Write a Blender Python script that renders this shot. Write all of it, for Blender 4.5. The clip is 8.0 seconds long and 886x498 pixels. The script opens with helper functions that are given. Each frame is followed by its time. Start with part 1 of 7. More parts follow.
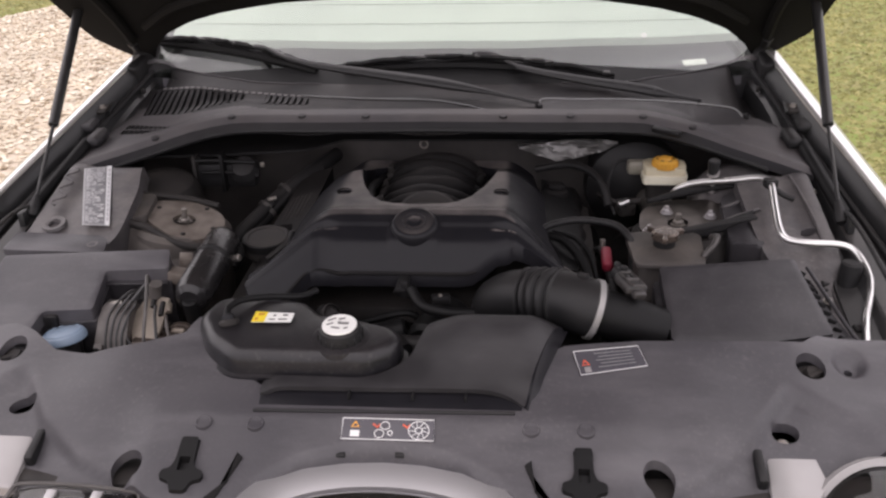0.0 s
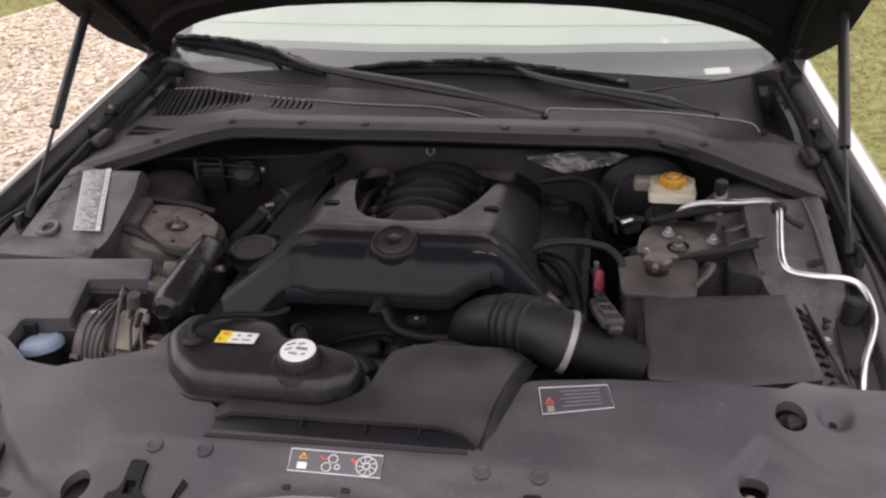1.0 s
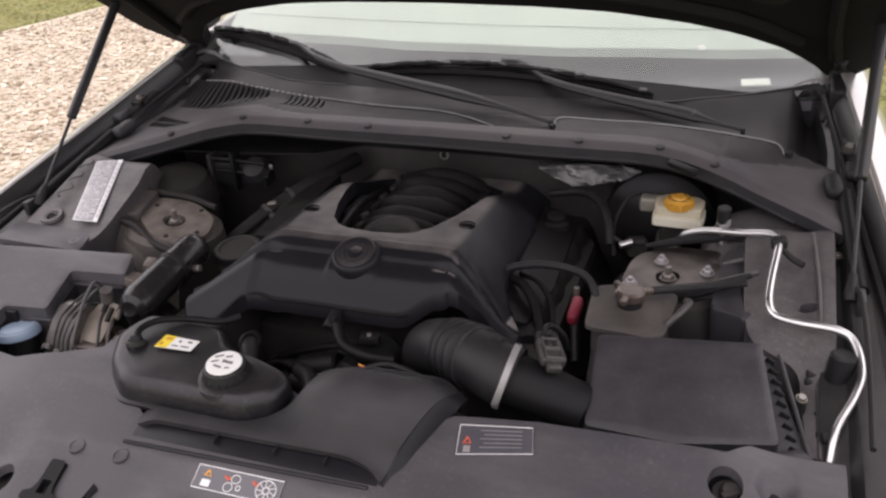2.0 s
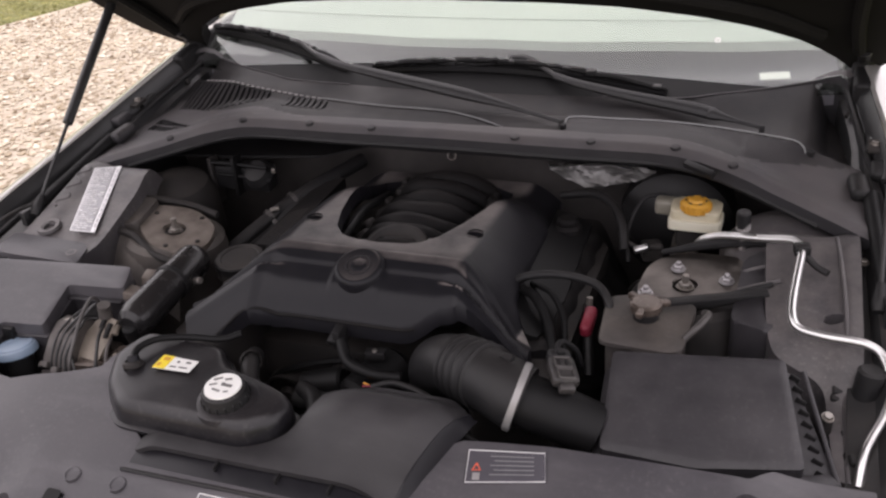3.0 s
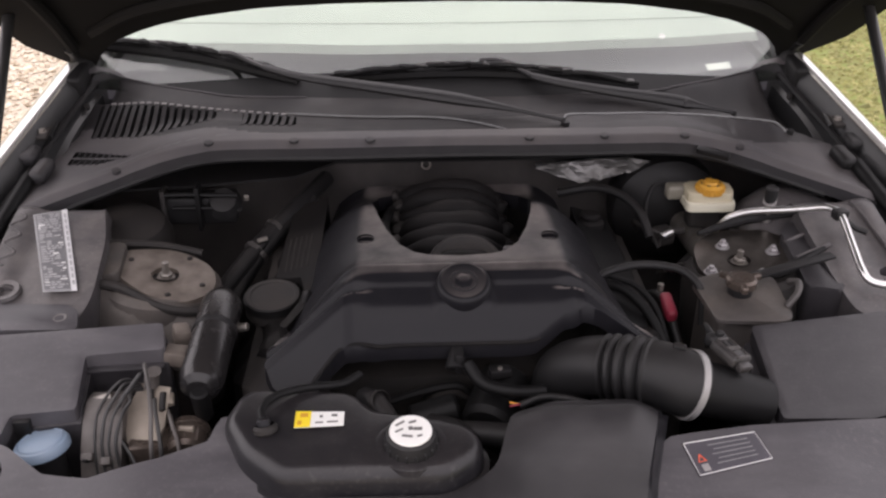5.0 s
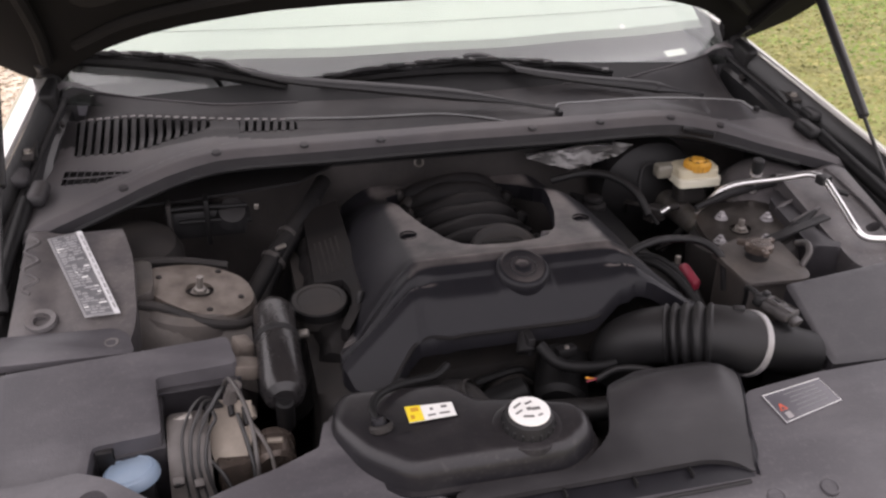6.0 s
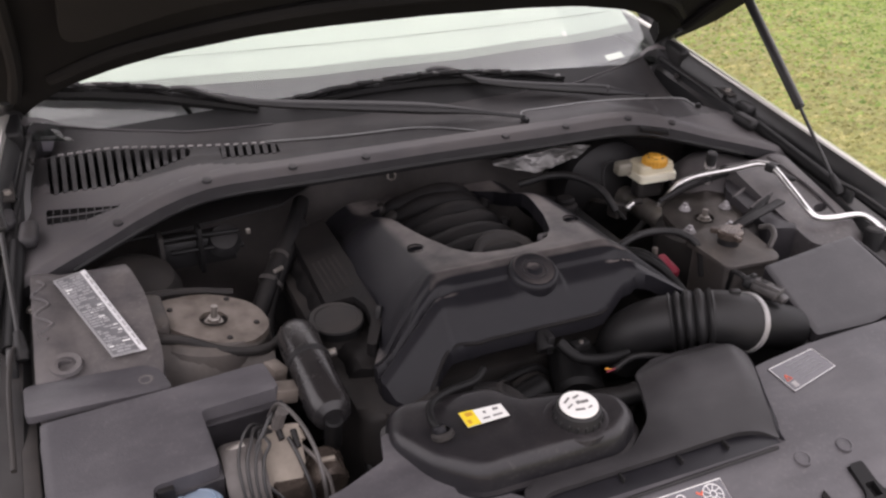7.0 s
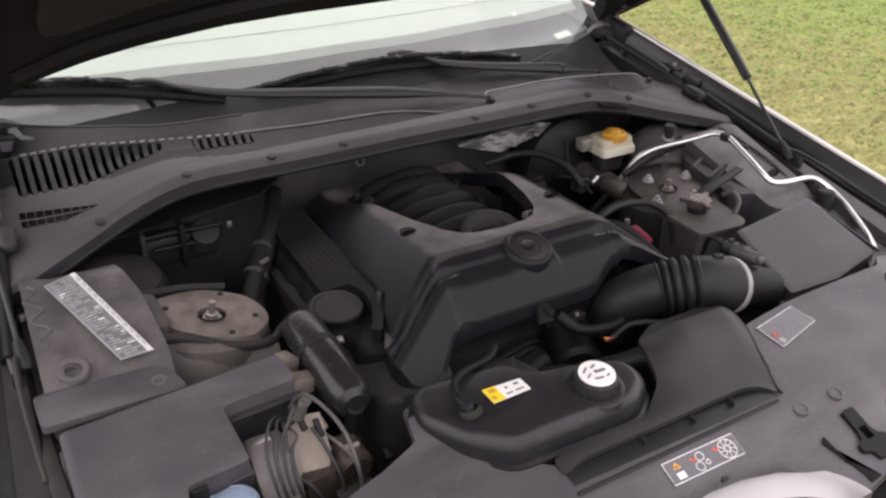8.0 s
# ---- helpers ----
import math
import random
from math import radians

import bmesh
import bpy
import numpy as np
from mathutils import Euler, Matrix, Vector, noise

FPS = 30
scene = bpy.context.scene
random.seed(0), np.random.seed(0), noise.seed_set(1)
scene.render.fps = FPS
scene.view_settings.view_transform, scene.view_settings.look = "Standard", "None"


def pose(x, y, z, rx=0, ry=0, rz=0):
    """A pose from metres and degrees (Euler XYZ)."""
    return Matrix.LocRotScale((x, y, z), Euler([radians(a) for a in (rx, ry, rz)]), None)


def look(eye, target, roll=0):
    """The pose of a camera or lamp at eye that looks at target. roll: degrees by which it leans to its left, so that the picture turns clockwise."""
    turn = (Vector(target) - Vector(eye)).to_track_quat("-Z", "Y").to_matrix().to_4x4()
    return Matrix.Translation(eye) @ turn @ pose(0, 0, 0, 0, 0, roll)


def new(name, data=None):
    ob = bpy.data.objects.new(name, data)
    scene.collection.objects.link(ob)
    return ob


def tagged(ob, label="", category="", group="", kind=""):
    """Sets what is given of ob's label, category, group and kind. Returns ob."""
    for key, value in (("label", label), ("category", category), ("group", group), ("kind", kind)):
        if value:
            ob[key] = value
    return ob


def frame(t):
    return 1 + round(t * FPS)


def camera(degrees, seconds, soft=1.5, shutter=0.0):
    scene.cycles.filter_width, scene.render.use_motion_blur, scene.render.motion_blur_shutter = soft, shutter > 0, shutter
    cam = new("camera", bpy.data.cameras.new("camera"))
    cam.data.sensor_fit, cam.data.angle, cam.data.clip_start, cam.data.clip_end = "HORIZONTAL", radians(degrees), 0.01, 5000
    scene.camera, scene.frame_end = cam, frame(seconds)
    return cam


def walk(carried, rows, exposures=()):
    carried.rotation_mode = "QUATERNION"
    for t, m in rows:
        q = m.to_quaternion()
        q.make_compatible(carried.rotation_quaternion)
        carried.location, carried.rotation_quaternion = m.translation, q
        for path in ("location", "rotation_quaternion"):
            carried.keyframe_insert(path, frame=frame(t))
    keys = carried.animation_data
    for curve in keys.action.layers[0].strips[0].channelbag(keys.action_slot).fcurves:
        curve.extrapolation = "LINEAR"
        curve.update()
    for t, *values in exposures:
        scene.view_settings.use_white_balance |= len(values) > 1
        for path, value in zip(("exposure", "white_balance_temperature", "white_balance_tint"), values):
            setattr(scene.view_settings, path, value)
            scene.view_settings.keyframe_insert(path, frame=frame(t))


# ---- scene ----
cam = camera(51.8, 8.0, soft=2.4)
PATH = [
    (0, (0.169, 0.014, 1.529), (0.001, 1.805, 0.656), -1.7),
    (0.5, (0.24, 0.081, 1.548), (0.006, 1.856, 0.657), -1.3),
    (1, (0.312, 0.104, 1.563), (-0.021, 1.853, 0.652), -2.3),
    (1.5, (0.437, 0.165, 1.564), (-0.056, 1.873, 0.646), -3.0),
    (1.7, (0.51, 0.206, 1.566), (-0.059, 1.886, 0.642), -3.0),
    (2.8, (0.596, 0.309, 1.585), (-0.102, 1.917, 0.623), -4.8),
    (3, (0.551, 0.321, 1.584), (-0.113, 1.939, 0.614), -5.0),
    (3.5, (0.354, 0.348, 1.576), (-0.126, 2.028, 0.602), -5.1),
    (4, (0.223, 0.337, 1.564), (-0.052, 2.065, 0.595), -3.6),
    (4.5, (0.084, 0.28, 1.556), (0.009, 2.03, 0.589), -1.2),
    (5, (-0.079, 0.279, 1.564), (0.005, 2.03, 0.601), 0.1),
    (5.2, (-0.166, 0.295, 1.567), (0.002, 2.039, 0.604), 0.4),
    (6.3, (-0.44, 0.291, 1.55), (0.085, 1.977, 0.61), 1.0),
    (6.5, (-0.481, 0.282, 1.556), (0.101, 1.95, 0.619), 1.1),
    (7, (-0.594, 0.325, 1.582), (0.12, 1.941, 0.645), 0.8),
    (7.5, (-0.687, 0.388, 1.592), (0.162, 1.924, 0.632), 0.7),
    (8, (-0.733, 0.381, 1.586), (0.178, 1.877, 0.618), 1.2),
]
walk(cam, [(t, look(eye, target, roll)) for t, eye, target, roll in PATH], exposures=[(0, 0.1, 6500, 17.5), (4, 0.1, 6500, 17.5), (4.5, 0.17, 6500, 17.5), (5, 0.22, 6500, 17.5), (6.5, 0.32, 6500, 18.0), (8, 0.32, 6500, 18.0)])

# ---- world, sun and sky ----
world = bpy.data.worlds.new("overcast_sky")
scene.world = world
world.use_nodes = True
wn, wl = world.node_tree.nodes, world.node_tree.links
sky = wn.new("ShaderNodeTexSky")
sky.sky_type, sky.sun_disc = "NISHITA", False
sky.sun_elevation, sky.sun_rotation = radians(55), radians(323)
sky.air_density, sky.dust_density, sky.ozone_density = 1.0, 4.0, 1.0
haze = wn.new("ShaderNodeMixRGB")
haze.inputs[0].default_value, haze.inputs[2].default_value = 0.985, (11.3, 11.0, 11.2, 1)
wl.new(sky.outputs[0], haze.inputs[1])
wl.new(haze.outputs[0], wn["Background"].inputs[0])
wn["Background"].inputs[1].default_value = 0.15
sun = new("sun", bpy.data.lights.new("sun", "SUN"))
sun.data.energy, sun.data.angle, sun.data.color = 1.0, radians(120), (1.0, 0.95, 0.87)
sun.matrix_world = look((-2.0, 2.6, 6.0), (0, 1.4, 0.8))


# ---- materials ----
def material(name, colour, rough=0.5, metal=0.0, second=None, scale=30.0, amount=0.5, bump=0.0, bump_scale=400.0,
             rough_var=0.1, dust=None, dust_scale=9.0, dust_amount=0.5, coat=0.0, per_piece=0.0, gloss=0.4, dust_from=0.2, smear=0.0, specks=0.0):
    m = bpy.data.materials.new(name)
    m.use_nodes = True
    n, l = m.node_tree.nodes, m.node_tree.links
    b = n["Principled BSDF"]
    b.inputs["Metallic"].default_value = metal
    b.inputs["Coat Weight"].default_value = coat
    b.inputs["Specular IOR Level"].default_value = gloss
    tc = n.new("ShaderNodeTexCoord")
    na = n.new("ShaderNodeTexNoise")
    na.inputs["Scale"].default_value, na.inputs["Detail"].default_value = scale, 6
    l.new(tc.outputs["Object"], na.inputs["Vector"])
    mix = n.new("ShaderNodeMixRGB")
    mix.inputs[1].default_value = (*colour, 1)
    mix.inputs[2].default_value = (*(second or [c * 1.5 for c in colour]), 1)
    ramp = n.new("ShaderNodeMapRange")
    ramp.inputs[1].default_value, ramp.inputs[2].default_value, ramp.inputs[4].default_value = 0.35, 0.7, amount
    l.new(na.outputs[0], ramp.inputs[0])
    l.new(ramp.outputs[0], mix.inputs[0])
    out = mix.outputs[0]
    if dust:
        nd = n.new("ShaderNodeTexNoise")
        nd.inputs["Scale"].default_value, nd.inputs["Detail"].default_value, nd.inputs["Roughness"].default_value = dust_scale, 8, 0.65
        l.new(tc.outputs["Object"], nd.inputs["Vector"])
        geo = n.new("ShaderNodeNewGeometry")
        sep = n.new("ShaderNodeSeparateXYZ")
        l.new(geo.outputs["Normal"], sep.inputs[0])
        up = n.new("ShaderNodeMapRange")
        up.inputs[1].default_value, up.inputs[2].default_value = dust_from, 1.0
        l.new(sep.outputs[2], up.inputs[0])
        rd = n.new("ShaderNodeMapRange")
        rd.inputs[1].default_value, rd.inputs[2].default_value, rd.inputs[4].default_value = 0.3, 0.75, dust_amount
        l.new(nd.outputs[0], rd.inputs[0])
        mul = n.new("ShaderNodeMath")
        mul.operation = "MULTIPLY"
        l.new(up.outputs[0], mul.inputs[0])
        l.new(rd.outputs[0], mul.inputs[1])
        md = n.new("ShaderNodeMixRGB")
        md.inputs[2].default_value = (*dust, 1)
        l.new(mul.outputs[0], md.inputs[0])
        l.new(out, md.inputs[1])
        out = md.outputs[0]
    if smear:
        mp = n.new("ShaderNodeMapping")
        mp.inputs["Scale"].default_value, mp.inputs["Rotation"].default_value = (2.2, 7.0, 3.0), (0, 0, 0.5)
        ns = n.new("ShaderNodeTexNoise")
        ns.inputs["Scale"].default_value, ns.inputs["Detail"].default_value, ns.inputs["Roughness"].default_value = 1.6, 5, 0.6
        l.new(tc.outputs["Object"], mp.inputs[0])
        l.new(mp.outputs[0], ns.inputs["Vector"])
        rs = n.new("ShaderNodeMapRange")
        rs.inputs[1].default_value, rs.inputs[2].default_value, rs.inputs[4].default_value = 0.48, 0.74, smear
        l.new(ns.outputs[0], rs.inputs[0])
        ms = n.new("ShaderNodeMixRGB")
        ms.inputs[2].default_value = (0.165, 0.155, 0.162, 1)
        l.new(rs.outputs[0], ms.inputs[0])
        l.new(out, ms.inputs[1])
        out = ms.outputs[0]
    if specks:
        # scattered grit: small pale grains, thicker in some patches
        nf = n.new("ShaderNodeTexNoise")
        nf.inputs["Scale"].default_value, nf.inputs["Detail"].default_value, nf.inputs["Roughness"].default_value = 160, 2, 0.6
        npatch = n.new("ShaderNodeTexNoise")
        npatch.inputs["Scale"].default_value, npatch.inputs["Detail"].default_value = 7, 4
        l.new(tc.outputs["Object"], nf.inputs["Vector"])
        l.new(tc.outputs["Object"], npatch.inputs["Vector"])
        ra, rb = n.new("ShaderNodeMapRange"), n.new("ShaderNodeMapRange")
        ra.inputs[1].default_value, ra.inputs[2].default_value, ra.inputs[4].default_value = 0.54, 0.74, specks
        rb.inputs[1].default_value, rb.inputs[2].default_value, rb.inputs[3].default_value = 0.40, 0.66, 0.15
        l.new(nf.outputs[0], ra.inputs[0])
        l.new(npatch.outputs[0], rb.inputs[0])
        mm = n.new("ShaderNodeMath")
        mm.operation = "MULTIPLY"
        l.new(ra.outputs[0], mm.inputs[0])
        l.new(rb.outputs[0], mm.inputs[1])
        mg = n.new("ShaderNodeMixRGB")
        mg.inputs[2].default_value = (0.24, 0.22, 0.21, 1)
        l.new(mm.outputs[0], mg.inputs[0])
        l.new(out, mg.inputs[1])
        out = mg.outputs[0]
    if per_piece:
        oi = n.new("ShaderNodeObjectInfo")
        hv = n.new("ShaderNodeHueSaturation")
        mr = n.new("ShaderNodeMapRange")
        mr.inputs[3].default_value, mr.inputs[4].default_value = 1 - per_piece, 1 + per_piece
        l.new(oi.outputs["Random"], mr.inputs[0])
        l.new(mr.outputs[0], hv.inputs["Value"])
        l.new(out, hv.inputs["Color"])
        out = hv.outputs[0]
    l.new(out, b.inputs["Base Color"])
    mr = n.new("ShaderNodeMapRange")
    mr.inputs[3].default_value, mr.inputs[4].default_value = max(0.02, rough - rough_var), min(1, rough + rough_var)
    l.new(na.outputs[0], mr.inputs[0])
    l.new(mr.outputs[0], b.inputs["Roughness"])
    if bump:
        nb = n.new("ShaderNodeTexNoise")
        nb.inputs["Scale"].default_value, nb.inputs["Detail"].default_value = bump_scale, 3
        l.new(tc.outputs["Object"], nb.inputs["Vector"])
        bp = n.new("ShaderNodeBump")
        bp.inputs["Strength"].default_value, bp.inputs["Distance"].default_value = bump, 0.001
        l.new(nb.outputs[0], bp.inputs["Height"])
        l.new(bp.outputs[0], b.inputs["Normal"])
    return m


DUST = (0.16, 0.135, 0.12)
M_PLASTIC = material("grained_black_plastic", (0.0205, 0.0190, 0.0215), 0.42, second=(0.032, 0.0296, 0.0326), bump=0.25, dust=(0.15, 0.137, 0.137), dust_amount=0.17, smear=0.12, specks=0.08)
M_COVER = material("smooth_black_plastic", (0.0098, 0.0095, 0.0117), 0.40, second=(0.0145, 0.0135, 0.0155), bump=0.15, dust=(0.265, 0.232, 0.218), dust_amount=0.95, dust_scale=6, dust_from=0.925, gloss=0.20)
M_SCOOP_SHADE = material("shaded_black_plastic", (0.0098, 0.0093, 0.0114), 0.36, second=(0.013, 0.0122, 0.0145), bump=0.15, gloss=0.25)
M_RUNNER = material("sooty_plastic_runner", (0.0080, 0.0075, 0.0080), 0.6, second=(0.0130, 0.0118, 0.0114), scale=22, amount=0.7, dust=DUST, dust_amount=0.08, dust_from=0.5, gloss=0.12)
M_TANK = material("satin_black_plastic", (0.0105, 0.0100, 0.0120), 0.34, second=(0.017, 0.016, 0.0180), bump=0.15, dust=DUST, dust_amount=0.12, dust_scale=7, gloss=0.36, specks=0.10)
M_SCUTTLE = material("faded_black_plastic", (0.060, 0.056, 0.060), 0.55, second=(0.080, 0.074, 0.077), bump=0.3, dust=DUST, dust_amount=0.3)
M_SLAT = material("mid_black_plastic", (0.025, 0.0238, 0.0262), 0.5, second=(0.036, 0.034, 0.036), bump=0.3, dust=DUST, dust_amount=0.2, gloss=0.3)
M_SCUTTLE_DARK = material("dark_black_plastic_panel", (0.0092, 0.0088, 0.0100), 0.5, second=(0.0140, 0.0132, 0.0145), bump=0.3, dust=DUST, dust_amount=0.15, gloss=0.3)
M_SHIELD = material("grey_black_plastic", (0.044, 0.0412, 0.0465), 0.45, second=(0.061, 0.0565, 0.061), bump=0.3, dust=(0.135, 0.125, 0.128), dust_amount=0.26, dust_scale=5, smear=0.40, specks=0.12, rough_var=0.19, scale=9.0)
M_RUBBER = material("black_rubber", (0.010, 0.0098, 0.0105), 0.5, second=(0.017, 0.0163, 0.0168), bump=0.1, dust=DUST, dust_amount=0.10, gloss=0.28)
M_DARK = material("sooty_metal", (0.021, 0.0195, 0.0192), 0.6, second=(0.033, 0.029, 0.0268), scale=18, amount=0.7, dust=DUST, dust_amount=0.12, gloss=0.2)
M_BLACK = material("matt_black_paint", (0.0115, 0.011, 0.0115), 0.5, second=(0.017, 0.016, 0.0163), gloss=0.25)
M_UNDER = material("black_underside_paint", (0.0135, 0.0128, 0.0125), 0.75, second=(0.021, 0.0198, 0.0192), scale=6, gloss=0.05)
M_GRIMY = material("grimy_dark_plate", (0.120, 0.105, 0.096), 0.33, 0.80, second=(0.034, 0.030, 0.027), scale=25, amount=0.7, bump=0.3, bump_scale=200)
M_WING = material("dusty_dark_paint", (0.046, 0.0425, 0.046), 0.40, second=(0.090, 0.082, 0.080), scale=14, dust=(0.20, 0.178, 0.168), dust_amount=0.52, dust_scale=22, smear=0.34, specks=0.30, bump=0.30, bump_scale=70, rough_var=0.16)
M_TURRET = material("dusty_brown_paint", (0.046, 0.040, 0.037), 0.6, second=(0.085, 0.072, 0.063), scale=14, dust=(0.17, 0.145, 0.125), dust_amount=0.45, dust_scale=14, smear=0.15, specks=0.15, bump=0.3, bump_scale=150)
M_TOWER = material("dirty_bare_metal", (0.20, 0.17, 0.148), 0.55, 0.3, second=(0.075, 0.06, 0.049), scale=30, amount=0.85, bump=0.3, bump_scale=200)
M_ZINC = material("plated_tan_steel", (0.27, 0.232, 0.192), 0.5, 0.2, second=(0.15, 0.122, 0.10), scale=45, amount=0.6, bump=0.2, bump_scale=250)
M_CLAMP_DULL = material("dull_grey_pipe", (0.085, 0.078, 0.075), 0.4, 0.3, second=(0.05, 0.046, 0.044), scale=50)
M_STEEL = material("zinc_steel", (0.30, 0.28, 0.26), 0.45, 0.8, second=(0.18, 0.15, 0.125), scale=60, amount=0.6)
M_ALU = material("bare_aluminium_tube", (0.72, 0.71, 0.70), 0.32, 1.0, second=(0.5, 0.49, 0.48), scale=40, amount=0.4)
M_PAINT = material("silver_paint", (0.52, 0.50, 0.475), 0.32, 0.6, second=(0.57, 0.55, 0.52), scale=900, amount=0.5, coat=1.0, rough_var=0.04)
M_PAINTB = material("black_edge_paint", (0.018, 0.018, 0.019), 0.35, second=(0.03, 0.03, 0.03), dust=DUST, dust_amount=0.2)
M_CHROME = material("chrome", (0.85, 0.85, 0.86), 0.12, 1.0, second=(0.8, 0.8, 0.81), rough_var=0.04)
M_SATIN = material("satin_grey_metal", (0.42, 0.405, 0.41), 0.42, 0.7, second=(0.36, 0.345, 0.35), scale=8, rough_var=0.08)
M_LINER = material("black_felt", (0.014, 0.0135, 0.0135), 0.95, second=(0.020, 0.019, 0.019), bump=0.6, bump_scale=250, gloss=0.1)
M_WHITE = material("white_label_paper", (0.78, 0.77, 0.74), 0.45, second=(0.72, 0.71, 0.68))
M_CREAM = material("translucent_cream_plastic", (0.50, 0.45, 0.33), 0.4, second=(0.38, 0.33, 0.23), scale=20, amount=0.6)
M_CREAM_GREY = material("dirty_translucent_plastic", (0.21, 0.195, 0.16), 0.35, second=(0.12, 0.11, 0.09), scale=25, amount=0.6)
M_CREAM_LIGHT = material("cream_plastic_rim", (0.60, 0.57, 0.46), 0.4, second=(0.50, 0.46, 0.36), scale=20, amount=0.6)
M_YELLOW = material("yellow_plastic", (0.58, 0.30, 0.035), 0.45, second=(0.36, 0.17, 0.025), scale=40, amount=0.6)
M_YLABEL = material("yellow_label", (0.80, 0.62, 0.03), 0.4, second=(0.75, 0.55, 0.03))
M_INK = material("label_ink", (0.03, 0.03, 0.03), 0.5)
M_LABEL = material("dark_label_foil", (0.075, 0.070, 0.080), 0.22, gloss=0.7, second=(0.10, 0.094, 0.105))
M_PALE_INK = material("pale_label_print", (0.62, 0.61, 0.60), 0.4)
M_SOFT_INK = material("worn_dark_print", (0.16, 0.155, 0.15), 0.5)
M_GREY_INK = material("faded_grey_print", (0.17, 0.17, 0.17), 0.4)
M_RED_INK = material("red_label_print", (0.60, 0.10, 0.05), 0.4)
M_ORANGE_INK = material("orange_label_print", (0.75, 0.35, 0.05), 0.4)
M_FOIL_LABEL = material("silver_foil_label", (0.62, 0.61, 0.62), 0.38, 0.7, second=(0.52, 0.51, 0.51), scale=80, amount=0.5)
M_FOIL_BRIGHT = material("silver_foil_border", (0.86, 0.85, 0.86), 0.35, 0.3, second=(0.80, 0.79, 0.79))
M_CONDUIT = material("dusty_brown_conduit", (0.125, 0.112, 0.106), 0.55, second=(0.055, 0.048, 0.044), scale=40, amount=0.7)
M_BROWN = material("oily_brown_metal", (0.12, 0.095, 0.080), 0.28, 0.5, second=(0.05, 0.04, 0.035), scale=35, amount=0.7)
M_GLOSSY = material("shiny_black_plastic", (0.013, 0.0122, 0.0128), 0.26, second=(0.020, 0.0185, 0.019), dust=DUST, dust_amount=0.12)
M_SENSOR = material("worn_grey_plastic", (0.025, 0.0232, 0.0232), 0.42, second=(0.066, 0.060, 0.058), scale=70, amount=0.7, bump=0.4, bump_scale=220, specks=0.2)
M_WIPER = material("wiper_black", (0.0065, 0.0063, 0.0066), 0.5, second=(0.010, 0.0096, 0.0098), gloss=0.18)
M_ARM = material("satin_wiper_arm", (0.016, 0.0152, 0.0160), 0.42, second=(0.023, 0.0215, 0.0222), gloss=0.4)
M_BULK = material("grimy_bulkhead_felt", (0.046, 0.0415, 0.040), 0.8, second=(0.082, 0.073, 0.069), scale=14, amount=0.7, bump=0.5, bump_scale=120)
M_FELT = material("worn_black_felt", (0.018, 0.0168, 0.016), 0.95, second=(0.026, 0.024, 0.0225), scale=8, bump=0.6, bump_scale=250, gloss=0.1)
M_SCOOP = material("dull_black_moulding", (0.0165, 0.0155, 0.0168), 0.48, second=(0.0245, 0.0230, 0.0245), bump=0.2, dust=(0.12, 0.11, 0.108), dust_amount=0.12, dust_scale=8, smear=0.12, gloss=0.3)
M_LABEL_GREY = material("dark_print_field", (0.33, 0.325, 0.335), 0.34, 0.65, second=(0.42, 0.415, 0.425), scale=60)
M_BLUE = material("faded_blue_plastic", (0.20, 0.27, 0.36), 0.45, second=(0.26, 0.32, 0.40), dust=(0.3, 0.3, 0.3), dust_amount=0.25)
M_RED = material("red_plastic", (0.24, 0.022, 0.042), 0.45, second=(0.15, 0.016, 0.028))
M_BAND = material("grey_band_clamp", (0.30, 0.29, 0.285), 0.4, 0.3, second=(0.24, 0.23, 0.225), scale=40, amount=0.6)
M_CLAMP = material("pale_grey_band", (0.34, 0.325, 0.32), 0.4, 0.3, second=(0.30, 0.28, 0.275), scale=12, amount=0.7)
M_CARD_LINE = material("grey_card_line", (0.30, 0.33, 0.30), 0.8)
M_HEM = material("grey_green_hem", (0.21, 0.225, 0.205), 0.8, second=(0.16, 0.175, 0.16), scale=5, amount=0.7)
M_SHADE = material("pale_sunshade_card", (0.50, 0.54, 0.49), 0.8, second=(0.38, 0.42, 0.39), scale=3, amount=0.7)
M_DASH = material("grey_dashboard_skin", (0.14, 0.132, 0.15), 0.6, second=(0.17, 0.16, 0.175), bump=0.3)
M_HEATFOIL = material("crumpled_heat_foil", (0.24, 0.234, 0.23), 0.40, 0.5, second=(0.11, 0.105, 0.10), scale=28, amount=1.0, bump=0.3, bump_scale=90)


def clear_glass(name, tint, rough=0.0):
    m = bpy.data.materials.new(name)
    m.use_nodes = True
    b = m.node_tree.nodes["Principled BSDF"]
    b.inputs["Base Color"].default_value = (*tint, 1)
    b.inputs["Transmission Weight"].default_value = 1.0
    b.inputs["Roughness"].default_value = rough
    b.inputs["IOR"].default_value = 1.5
    return m


M_GLASS = clear_glass("windscreen_glass", (0.90, 0.95, 0.90), 0.0)
M_LENS = clear_glass("lamp_lens", (0.9, 0.9, 0.9), 0.03)


# ---- mesh helpers ----
HOME = {}


def thing(name, label, category, at, group="", kind=""):
    ob = new(name)
    ob.empty_display_size = 0.05
    ob.location = at
    HOME[ob.name] = Vector(at)
    return tagged(ob, label, category, group, kind)


